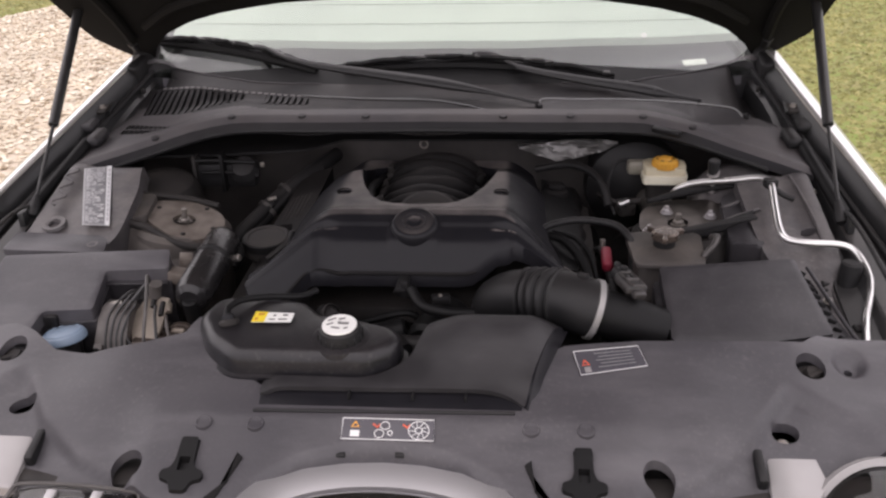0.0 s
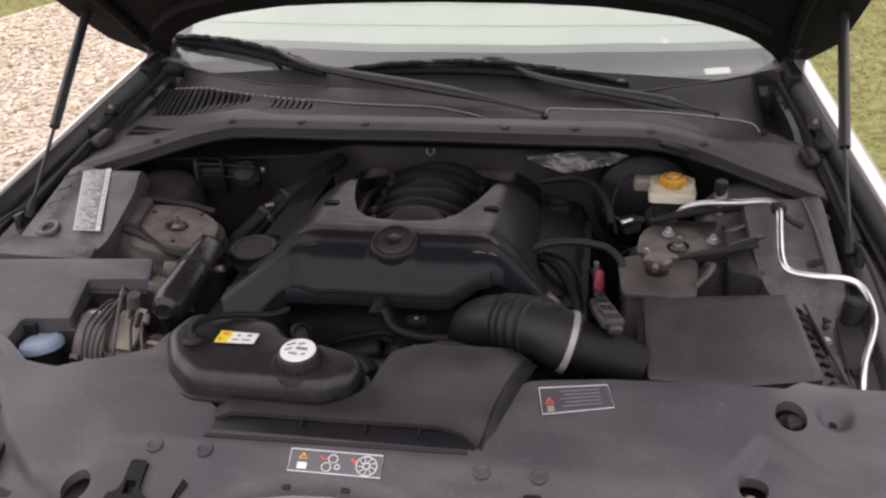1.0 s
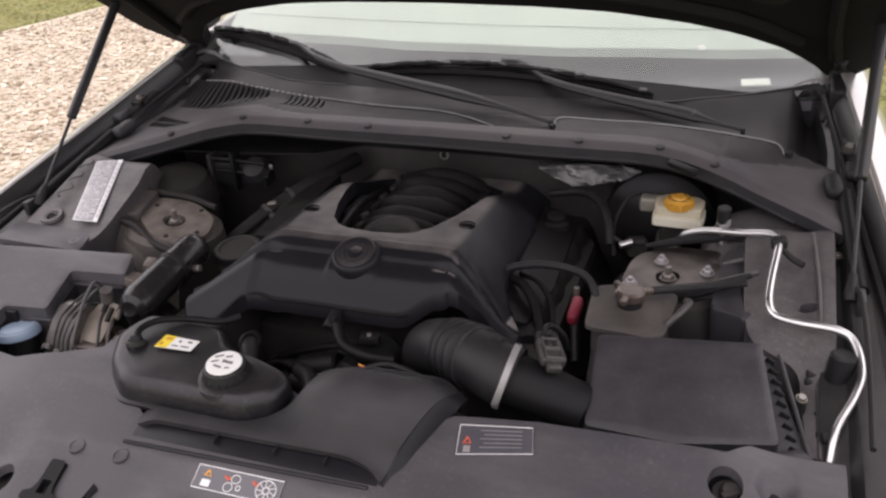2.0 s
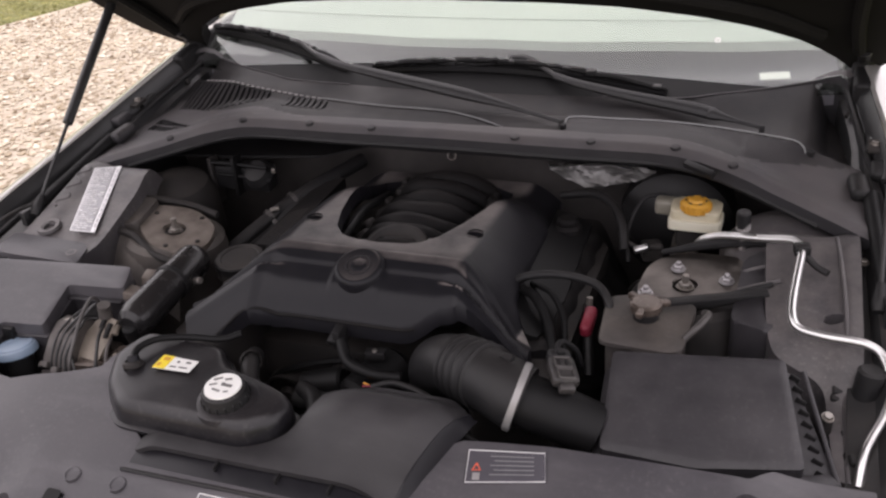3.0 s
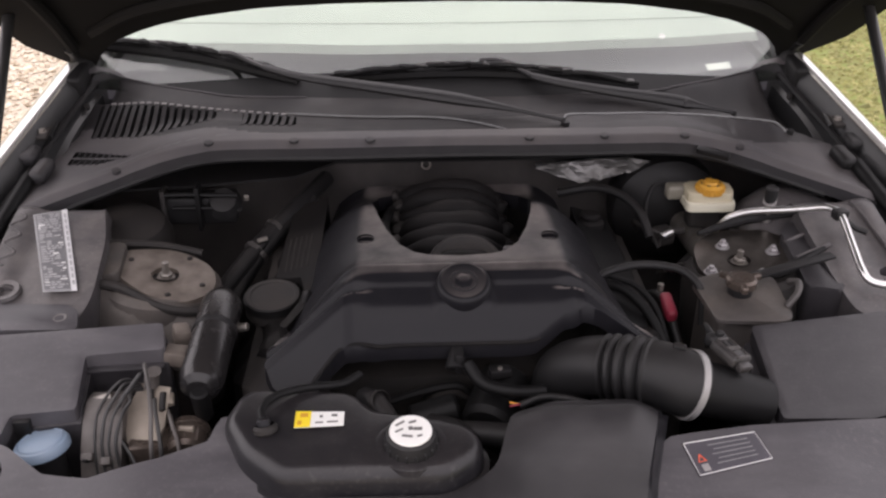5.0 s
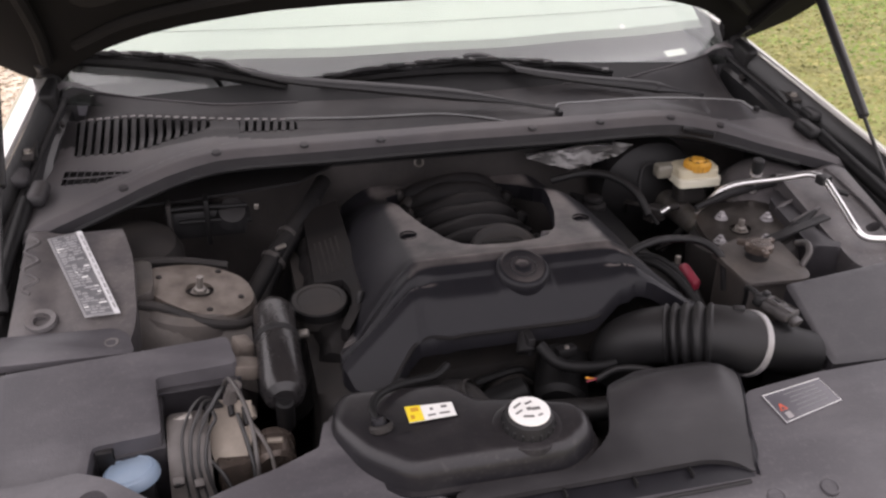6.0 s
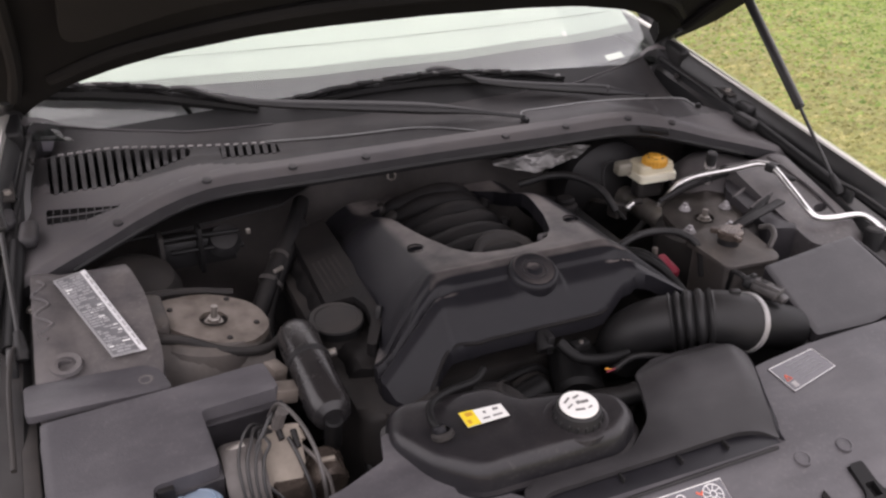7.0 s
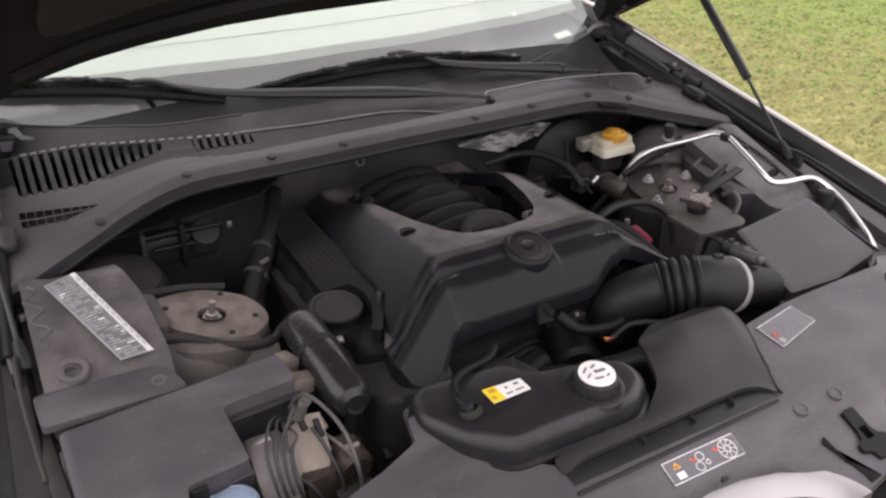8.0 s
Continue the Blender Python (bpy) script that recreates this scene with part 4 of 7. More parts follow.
def wiper(arm, tip_in, tip_out, bow, hook, neck, lug=()):
    """A wiper: arm through its points, hook, sprung frame and rubber blade that follows the glass."""
    ob = thing("windscreen_wiper", "black windscreen wiper resting on the glass", "wiper", arm[0], "windscreen wipers")
    arm, a, b = [Vector(p) for p in arm], Vector(tip_in), Vector(tip_out)
    s, k = arm[0], arm[-1]

    def at(t, lift=0.0):
        p = a.lerp(b, t)
        p.z += bow * math.sin(math.pi * t)
        p.y = min(p.y, ws_y(p.x) + (p.z - 1.02) / GLASS - 0.012)
        return p + Vector((0, -0.5 * lift, 0.8 * lift))
    part("spindle_cap", revolve([(0, 0.004), (0.003, 0.0036), (0.0042, 0.002), (0.0045, -0.012), (0, -0.012)], pose(*s), 14), M_BLACK, ob)
    part("arm", tube(arm, lambda t: 0.0030 + 0.0064 * smoothstep(neck * 0.25, neck, t) - 0.0040 * smoothstep(0.4, 1.0, t), 10, wide=1.25), M_ARM, ob, "satin black arm")
    part("hook", tube([k, *[Vector(p) for p in hook]], 0.0050, 8), M_PAINTB, ob)
    if lug:
        part("lug", tube([Vector(p) for p in lug], lambda t: 0.0065 - 0.003 * t, 8), M_WIPER, ob, "short black lug below the arm")
    n = 12
    part("blade_frame", tube([at(t, 0.008 + 0.014 * math.sin(math.pi * t)) for t in (i / n for i in range(n + 1))], lambda t: 0.0052 + 0.0014 * math.sin(t * 37), 8, 3), M_WIPER, ob)
    for t0, t1 in ((0.02, 0.30), (0.36, 0.64), (0.70, 0.98)):
        part("yoke", tube([at(t0, 0.005), at((t0 + t1) / 2, 0.018), at(t1, 0.005)], 0.0058, 8), M_WIPER, ob)
    part("rubber_blade", tube([at(i / 8, -0.004) for i in range(9)], lambda t: 0.0085 + 0.0055 * math.sin(math.pi * min(1.0, max(0.0, t))) ** 0.5, 10, 3), M_WIPER, ob)
    rng = random.Random(17)
    turn = math.degrees(math.atan2(b.y - a.y, b.x - a.x))
    for k in range(15):
        t = 0.03 + k * 0.067 + rng.uniform(-0.014, 0.014)
        part("claw", box((rng.uniform(0.008, 0.022), 0.010, rng.uniform(0.006, 0.013)), at(t, 0.009 + 0.014 * math.sin(math.pi * t)), (15, rng.uniform(-8, 8), turn), 0.002), M_PAINTB if k % 3 else M_WIPER, ob)
    # a few pale strips along the frame, coloured as its glints
    for k in range(4):
        t = 0.14 + k * 0.21 + rng.uniform(-0.05, 0.05)
        part("glint_strip", box((rng.uniform(0.012, 0.030), 0.0022, 0.0022), at(t, 0.016 + 0.014 * math.sin(math.pi * t)), (15, 0, turn), 0.0006), M_CLAMP_DULL, ob, "pale strip put in for a glint")


wiper([(0.200, 1.757, 1.001), (0.10, 1.776, 1.018), (0.0, 1.797, 1.030), (-0.12, 1.822, 1.041), (-0.25, 1.853, 1.052), (-0.325, 1.888, 1.060)],
      (-0.653, 2.040, 1.062), (-0.266, 1.915, 1.031), 0.010, [(-0.355, 1.908, 1.066), (-0.382, 1.924, 1.074), (-0.408, 1.942, 1.072)], 0.40, [(-0.395, 1.945, 1.045), (-0.385, 1.955, 1.028), (-0.374, 1.958, 1.010)])
wiper([(0.524, 1.822, 0.985), (0.448, 1.839, 0.996), (0.434, 1.845, 0.998), (0.388, 1.850, 1.005), (0.305, 1.851, 1.018), (0.214, 1.858, 1.033), (0.160, 1.876, 1.041)],
      (-0.208, 1.908, 1.034), (0.359, 1.900, 1.016), 0.017, [(0.142, 1.886, 1.048), (0.118, 1.900, 1.058), (0.093, 1.910, 1.062), (0.066, 1.912, 1.060)], 0.22)
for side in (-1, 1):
    part("rear_edge", tube([(side * x, y - 0.001, scuttle_z(side * x, y) + 0.001) for x, y in SC_BACK[5:11]], 0.0014, 6, 4), M_SCUTTLE, scuttle, "pale rear edge")
for side in (-1, 1):
    # the panel turns forward at the corner of the glass and ends in a curved upright fin with a flange on top
    plan = [(0.596, 1.956, 1.021), (0.620, 1.966, 1.026), (0.640, 1.966, 1.030), (0.652, 1.955, 1.026), (0.658, 1.938, 1.012), (0.660, 1.922, 0.990), (0.659, 1.912, 0.965), (0.656, 1.905, 0.945)]
    own = bmesh.new()
    rows = [[own.verts.new((side * x, y, z)) for z in (0.925, 0.925 + (z1 - 0.925) * 0.55, z1)] for x, y, z1 in plan]
    for a, b in zip(rows, rows[1:]):
        for i in range(2):
            own.faces.new((a[i], b[i], b[i + 1], a[i + 1])[::side])
    bmesh.ops.solidify(own, geom=own.faces[:], thickness=0.003)
    part("end_fin", own, M_SLAT, scuttle, "curved upright fin at the windscreen corner", 60)
    own = bmesh.new()
    rows = [[own.verts.new((side * (x + 0.010 * k), y - 0.002 + 0.016 * k, z + 0.001 + 0.004 * k)) for k in (0, 1)] for x, y, z in ((0.594, 1.957, 1.020), (0.618, 1.966, 1.028), (0.640, 1.963, 1.033), (0.656, 1.952, 1.031))]
    for a, b in zip(rows, rows[1:]):
        own.faces.new((a[0], b[0], b[1], a[1])[::side])
    bmesh.ops.solidify(own, geom=own.faces[:], thickness=0.004)
    part("end_tab", own, M_SCUTTLE, scuttle, "pale flange on top of the fin")

# ---- engine ----
engine = thing("engine_block", "sooty V8 engine below its covers", "engine", (0, 1.4, 0.5))
part("block", box((0.40, 0.38, 0.36), (0, 1.52, 0.60), (0, 0, 0), 0.02), M_DARK, engine)
for x, z, r in ((0.0, 0.60, 0.070), (-0.13, 0.70, 0.045), (0.13, 0.68, 0.050), (-0.02, 0.745, 0.038)):
    part("pulley", revolve([(0, 0.030), (r * 0.35, 0.030), (r * 0.42, 0.018), (r * 0.85, 0.018), (r * 0.88, 0.030), (r, 0.030), (r * 0.93, 0.018), (r, 0.004), (r * 0.6, 0.0), (0, 0.0)], pose(x, 1.315, z, 90), 32), M_DARK, engine, "sooty belt pulley")
part("drive_belt", tube([(-0.18, 1.300, 0.70), (-0.13, 1.300, 0.748), (-0.02, 1.300, 0.785), (0.02, 1.300, 0.765), (0.13, 1.300, 0.732), (0.182, 1.300, 0.68)], 0.006, 8), M_WIPER, engine, "black drive belt")
for side in (-1, 1):
    b = prism(rounded([(side * 0.19, 1.22), (side * 0.30, 1.24), (side * 0.30, 1.70), (side * 0.19, 1.70)][::side], 0.03), lambda x, y: 0.842 - 0.25 * (abs(x) - 0.19), 0.60, 0.012, 3)
    part("cam_cover", b, M_DARK, engine, "ribbed black cam cover")
strip = field([(-0.276, 1.485), (-0.236, 1.470), (-0.228, 1.435), (-0.232, 1.400), (-0.256, 1.352), (-0.246, 1.340), (-0.219, 1.388), (-0.210, 1.43), (-0.209, 1.72), (-0.268, 1.72)], lambda x, y: 0.876 - 0.30 * (abs(x) - 0.2) + 0.02 * (y - 1.42), 0.005, drop=0.05)
part("coil_cover", strip, M_RUNNER, engine, "black coil cover with dotted strip")
part("coil_cover", field([(0.268, 1.69), (0.209, 1.69), (0.210, 1.43), (0.219, 1.388), (0.246, 1.340), (0.262, 1.345), (0.272, 1.40), (0.276, 1.46)], lambda x, y: 0.866 - 0.34 * (abs(x) - 0.2) + 0.02 * (y - 1.42), 0.005, drop=0.03), M_WIPER, engine)
for side in (-1, 1):
    ol = [(side * x, y) for x, y in ((0.225, 1.30), (0.285, 1.33), (0.345, 1.40), (0.355, 1.60), (0.33, 1.72), (0.225, 1.72))][::side]
    part("cam_cover", field(rounded(ol, 0.03), lambda x, y: 0.838 - 0.05 * smoothstep(0.27, 0.31, abs(x)) - 1.3 * max(0.0, abs(x) - 0.29) + 0.004 * math.sin(y * 95) * smoothstep(0.26, 0.28, abs(x)), 0.006, drop=0.05), M_RUNNER, engine, "dusty rounded cam cover")
dots = bmesh.new()
for i in range(5):
    for j in range(14):
        x, y = -0.262 + i * 0.0085, 1.50 + j * 0.0075
        revolve([(0, 0.0015), (0.0018, 0.001), (0.0022, -0.001), (0, -0.001)], pose(x, y, 0.8765 - 0.30 * (abs(x) - 0.2) + 0.02 * (y - 1.42), 0, -17, 0), 6, dots)
part("dot_pattern", dots, M_DARK, engine)

cover = thing("engine_cover", "smooth black plastic engine cover with round badge", "engine cover", (0, 1.4, 0.85))
U_HALF = [(0.0, 1.405), (0.045, 1.410), (0.066, 1.420), (0.086, 1.445), (0.106, 1.500), (0.120, 1.560), (0.130, 1.620), (0.132, 1.670), (0.122, 1.715), (0.080, 1.742), (0.0, 1.750)]
U_OPEN = U_HALF + [(-x, y) for x, y in U_HALF[-2:0:-1]]


def cover_z(x, y):
    u = abs(x)
    face = lerp([(1.18, 0.860), (1.27, 0.860), (1.282, 0.866), (1.288, 0.874), (1.308, 0.906), (1.313, 0.912), (1.319, 0.9155), (1.352, 0.930), (1.360, 0.934), (1.376, 0.9385), (1.386, 0.936), (1.40, 0.934), (1.465, 0.931), (1.66, 0.915)], y)
    # the shoulder falls outwards and its crease swings back along the wing
    s = max(0.0, u - 0.150)
    yy = y + 0.56 * s * smoothstep(1.46, 1.40, y)
    slope = lerp([(1.16, 0.760), (1.306, 0.900), (1.318, 0.9135), (1.336, 0.9215), (1.3385, 0.9140), (1.344, 0.9160), (1.3465, 0.9285), (1.356, 0.9335), (1.376, 0.938), (1.386, 0.936), (1.40, 0.934), (1.465, 0.931), (1.66, 0.915)], yy)
    wing = 0.62 * max(0.0, s - 0.012)
    arm = 0.051 * (min(0.10, max(0.0, u - 0.138)) / 0.074) ** 1.6
    slope -= wing + (arm - wing) * smoothstep(1.335, 1.372, yy)
    z = face - 0.0034 * smoothstep(0.036, 0.044, u) * smoothstep(1.298, 1.312, y) * (1 - smoothstep(1.3420, 1.3450, y))
    blend = smoothstep(0.118, 0.155, u)
    return z + (slope - z) * (blend + (1 - blend) * smoothstep(1.375, 1.40, y))


def cover_soft(x, y):
    """The cover's height with its creases rounded over a few millimetres."""
    r = 0.0018
    z = 2 * cover_z(x, y) + sum(cover_z(x + r * a, y + r * b) for a, b in ((1, 0), (-1, 0), (0, 1), (0, -1), (0.7, 0.7), (-0.7, 0.7), (0.7, -0.7), (-0.7, -0.7)))
    # the moulding bulges a little round its opening and sinks towards the bulkhead
    return z / 10 - 0.040 * smoothstep(1.58, 1.74, y)


COVER = [(-0.266, 1.262), (-0.254, 1.240), (-0.236, 1.229), (-0.213, 1.230), (-0.196, 1.243), (-0.178, 1.261), (-0.157, 1.274), (-0.133, 1.281), (-0.105, 1.284), (0.075, 1.284), (0.095, 1.286), (0.115, 1.294), (0.135, 1.303), (0.16, 1.306), (0.185, 1.301), (0.215, 1.288), (0.245, 1.272), (0.266, 1.268), (0.266, 1.298), (0.243, 1.340), (0.219, 1.390), (0.214, 1.43), (0.212, 1.66), (0.196, 1.770)]
COVER += [(-0.196, 1.770), (-0.212, 1.66), (-0.214, 1.43), (-0.219, 1.390), (-0.243, 1.340), (-0.264, 1.298)]
HOLES = [U_OPEN, ellipse(-0.136, 1.465, 0.0125, 0.008), ellipse(0.136, 1.465, 0.0125, 0.008)]
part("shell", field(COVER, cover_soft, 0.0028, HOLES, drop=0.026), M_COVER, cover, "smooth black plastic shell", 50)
for s in (-1, 1):
    part("fixing_cup", revolve([(0.013, 0.002), (0.0125, -0.012), (0, -0.013)], pose(s * 0.136, 1.465, 0.9305), 20), M_RUBBER, cover, "dark recessed fixing hole")
badge_m = pose(0, 1.337, 0.9335, 20, 0, 0)
b = revolve([(0.036, -0.055), (0.0405, -0.028), (0.0388, -0.013), (0.0368, -0.0052), (0.0345, -0.0018), (0.0318, -0.0002), (0.029, -0.0004), (0.020, -0.0006), (0, -0.0006)], badge_m, 56)
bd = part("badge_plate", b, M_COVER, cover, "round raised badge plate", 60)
own = revolve([(0, 0.0008), (0.006, 0.0007), (0.011, 0.0003), (0.014, -0.001), (0, -0.001)], badge_m, 7)
revolve([(0.016, -0.001), (0.0172, 0.0005), (0.0186, 0.0005), (0.0198, -0.001)], badge_m, 40, own)
part("badge_relief", own, M_COVER, bd, "worn relief of the badge", 25)

part("front_lip", tube([*[(x, y + 0.002, cover_z(x, y) - 0.001) for x, y in ((-0.205, 1.238), (-0.187, 1.254), (-0.168, 1.269), (-0.146, 1.279))], (-0.115, 1.283, 0.865), (-0.09, 1.284, 0.866), (-0.03, 1.284, 0.866), (0.075, 1.284, 0.866), (0.100, 1.289, 0.868)], 0.0032, 10), M_RUNNER, cover, "rounded lower lip")

manifold = thing("intake_manifold", "dusty black intake manifold with curved runners", "intake manifold", (0, 1.58, 0.80))
part("plenum", box((0.25, 0.30, 0.08), (0, 1.57, 0.785), (0, 0, 0), 0.03, 4), M_DARK, manifold)
for k in range(7):
    y = 1.462 + k * 0.0425
    s = 1 if k % 2 else -1
    pts = [(-0.088, y + 0.030, 0.826), (-0.074, y + 0.022, 0.862), (-0.040, y + 0.004, 0.886 + 0.003 * s), (-0.004, y - 0.008, 0.897), (0.036, y + 0.002 + 0.003 * s, 0.889), (0.070, y + 0.020, 0.862), (0.086, y + 0.030, 0.826)]
    r = part("runner", tube(pts, lambda t: 0.0158 + 0.0030 * math.sin(math.pi * t) + 0.0016 * math.sin(t * 11 + 2 * k), 16), M_RUNNER, manifold, "curved black plastic runner")
    part("runner_clip", box((0.022 + 0.003 * s, 0.024, 0.018), (-0.090 + 0.004 * s, y + 0.024, 0.868), (0, -32, 10 * s), 0.006, 3), M_DARK, r)
    part("runner_boss", revolve([(0, 0.009), (0.008, 0.008), (0.012, 0.0), (0.013, -0.016), (0, -0.016)], pose(0.088 + 0.003 * s, y + 0.018, 0.866 + 0.003 * s, 0, 25, 0), 16), M_RUNNER, r)
part("wiring_rail", tube([(-0.108, 1.462, 0.872), (-0.106, 1.53, 0.886), (-0.110, 1.60, 0.884), (-0.100, 1.68, 0.872)], 0.008, 10), M_WIPER, manifold, "black wiring rail across the runners")
part("throttle_ring", revolve([(0, -0.004), (0.036, -0.003), (0.042, 0.001), (0.047, 0.004), (0.052, 0.003), (0.056, -0.004), (0.056, -0.030), (0, -0.030)], pose(0.010, 1.440, 0.901, 24, 0, 0), 40), M_DARK, manifold, "rounded black throttle cover")
part("bracket_tab", box((0.030, 0.012, 0.012), (0.080, 1.448, 0.917), (0, 12, 25), 0.003), M_SCUTTLE, manifold)

oil = thing("oil_filler_cap", "round black plastic oil filler cap", "oil cap", (-0.275, 1.436, 0.84))
part("neck", revolve([(0, -0.05), (0.030, -0.05), (0.030, 0.0), (0, 0)], pose(-0.275, 1.436, 0.845), 24), M_DARK, oil)
b = revolve([(0, 0.0085), (0.031, 0.0085), (0.033, 0.0105), (0.0395, 0.0100), (0.042, 0.006), (0.042, -0.018), (0, -0.018)], pose(-0.275, 1.436, 0.848, 4, 0, 0), 40)
part("grip_cap", b, M_DARK, oil, "", 25)
part("rim_ring", revolve([(0.0405, 0.0102), (0.0425, 0.0085), (0.0428, -0.004), (0.0415, -0.004)], pose(-0.275, 1.436, 0.848, 4, 0, 0), 40), M_WIPER, oil, "dark raised rim")
part("dipstick_handle", tube([(-0.225, 1.395, 0.855), (-0.22, 1.40, 0.880), (-0.216, 1.405, 0.872)], 0.005, 8), M_RUBBER, oil)

# ---- slam panel shield ----
def shield_z(x, y):
    u = abs(x)
    z = lerp([(0.80, 0.735), (0.86, 0.773), (0.91, 0.792), (0.94, 0.805), (0.97, 0.819), (1.076, 0.840), (1.14, 0.853)], y)
    dish = smoothstep(0.38, 0.50, u) * (1 - smoothstep(1.06, 1.14, y))
    plateau = lerp([(0.885, 0.32), (0.914, 0.396), (0.972, 0.469), (1.048, 0.522), (1.133, 0.566)], y)
    outer = smoothstep(-0.012, 0.016, 0.82 * (y - 1.045 + 0.69 * (u - 0.53)))
    z -= 0.010 * dish + 0.015 * smoothstep(-0.010, 0.016, u - plateau) * (1 - outer)
    z -= 0.012 * smoothstep(0.54, 0.64, u)
    z -= 0.012 * smoothstep(0.30, 0.36, u) * (1 - smoothstep(0.94, 1.02, y))
    z -= 0.012 * (1 - smoothstep(0.012, 0.025, math.hypot(x - 0.617, y - 1.105)))
    if u < 0.177:
        # the sheet rolls down over the grille surround
        rim = 0.83 + 0.100 * math.sqrt(1 - (u / 0.177) ** 2)
        z -= 0.013 * (1 - u / 0.177) ** 0.5 * (1 - smoothstep(0.0, 0.008, y - rim))
    return z


SHIELD = [(-0.69, 1.142), (-0.585, 1.142), (-0.545, 1.122), (-0.50, 1.090), (-0.445, 1.080), (-0.37, 1.10), (-0.315, 1.122), (-0.305, 1.16), (-0.285, 1.165), (-0.26, 1.10), (-0.22, 1.05), (-0.16, 1.01), (0.19, 1.01), (0.213, 1.095), (0.232, 1.109), (0.265, 1.114), (0.336, 1.122), (0.451, 1.126), (0.56, 1.128), (0.585, 1.148), (0.69, 1.150), (0.70, 0.98), (0.655, 0.985), (0.60, 0.965), (0.56, 0.93), (0.55, 0.92), (0.50, 0.878), (0.46, 0.884), (0.40, 0.882), (0.31, 0.874), (0.285, 0.858), (0.185, 0.842), (0.172, 0.864), (0.15, 0.884), (0.10, 0.913), (0.05, 0.926), (0, 0.930), (-0.05, 0.926), (-0.10, 0.913), (-0.15, 0.884), (-0.172, 0.864), (-0.185, 0.842), (-0.285, 0.858), (-0.31, 0.874), (-0.40, 0.882), (-0.46, 0.884), (-0.50, 0.878), (-0.55, 0.92), (-0.56, 0.93), (-0.60, 0.965), (-0.655, 0.985), (-0.70, 0.98)]
SH_HOLES = [ellipse(0.563, 1.090, 0.020, 0.021), ellipse(-0.566, 1.092, 0.021, 0.022), ellipse(0.510, 0.992, 0.018, 0.014), ellipse(-0.512, 1.003, 0.020, 0.012, 20),
            ellipse(0.342, 0.911, 0.020, 0.022), ellipse(-0.328, 0.902, 0.021, 0.021), ellipse(0.617, 1.100, 0.0065, 0.005)]
SH_HOLES += [[(s * 0.262, 0.885), (s * 0.238, 0.885), (s * 0.238, 0.935), (s * 0.262, 0.935)][::s] for s in (-1, 1)]
shield = thing("slam_panel_shield", "grey-black plastic shield over the slam panel", "radiator shield", (0, 1.0, 0.8))
part("moulding", field(SHIELD, shield_z, 0.005, SH_HOLES, drop=0.014), M_SHIELD, shield, "broad moulded plastic sheet with holes", 40)
for x, y in ((-0.171, 0.958), (0.186, 0.960), (-0.24, 0.958), (0.255, 0.960)):
    z = shield_z(x, y)
    part("push_clip", revolve([(0, 0.001), (0.0085, 0.001), (0.0095, 0.0026), (0.0112, 0.0022), (0.012, -0.003), (0, -0.003)], pose(x, y, z, 12), 20), M_SHIELD, shield)
for s in (-1, 1):
    c = part("latch_catch", box((0.034, 0.075, 0.010), (s * 0.25, 0.905, shield_z(s * 0.25, 0.905) - 0.010), (20, 0, 0), 0.004), M_BLACK, shield, "dark rubber bonnet latch surround")
    lobes = rounded([(s * 0.25 + dx, y) for dx, y in ((-0.011, 0.934), (0.011, 0.934), (0.012, 0.903), (0.016, 0.893), (0.027, 0.890), (0.028, 0.880), (0.014, 0.876), (0.010, 0.864), (-0.010, 0.864), (-0.014, 0.876), (-0.028, 0.880), (-0.027, 0.890), (-0.016, 0.893), (-0.012, 0.903))], 0.004, 3)
    part("latch_frame", field(lobes, lambda x, y: shield_z(x, y) + 0.006, 0.003, [[(s * 0.25 - 0.007, 0.890), (s * 0.25 + 0.007, 0.890), (s * 0.25 + 0.007, 0.908), (s * 0.25 - 0.007, 0.908)]], drop=0.014), M_WIPER, c, "", 40)
for s in (-1, 1):
    wedge = [(s * x, y) for x, y in ((0.178, 0.912), (0.186, 0.918), (0.190, 0.880), (0.225, 0.850), (0.205, 0.848))][::-s]
    part("side_slot", prism(wedge, lambda x, y: shield_z(x, y) + 0.004, 0.74, 0.001), M_LINER, shield, "dark slot beside the grille")
part("under_panel", flat([(-0.69, 0.84), (0.69, 0.84), (0.69, 1.10), (-0.69, 1.10)], 0.70, 0.01), M_RUBBER, shield, "dark crossmember below the shield")


def sticker(name, corners, mat, parent, label="", lift=0.0015, thick=0.0008):
    """A thin label through four corners, laid on its surface."""
    a, b, c, d = (Vector(p) for p in corners)
    nrm = (b - a).cross(d - a).normalized()
    if nrm.z < 0:
        nrm = -nrm
    own = bmesh.new()
    top = [own.verts.new(p + nrm * lift) for p in (a, b, c, d)]
    low = [own.verts.new(p + nrm * (lift - thick)) for p in (a, b, c, d)]
    own.faces.new(top)
    own.faces.new(low[::-1])
    for i in range(4):
        j = (i + 1) % 4
        own.faces.new((top[i], low[i], low[j], top[j]))
    return part(name, own, mat, parent, label, smooth=False)


def on(corners, u, v):
    """The place at (u, v) of a label: u along its top edge, v down."""
    a, b, c, d = (Vector(p) for p in corners)
    return (a.lerp(b, u)).lerp(d.lerp(c, u), v)


def patch(corners, u0, v0, u1, v1):
    return [on(corners, u0, v0), on(corners, u1, v0), on(corners, u1, v1), on(corners, u0, v1)]


def line_on(corners, uv, r, closed=False):
    pts = [on(corners, u, v) for u, v in uv]
    a, b, c, d = (Vector(p) for p in corners)
    nrm = (b - a).cross(d - a).normalized()
    nrm = -nrm if nrm.z < 0 else nrm
    pts = [p + nrm * 0.0016 for p in pts]
    return tube(pts + ([pts[0]] if closed else []), r, 5, smooth=False)


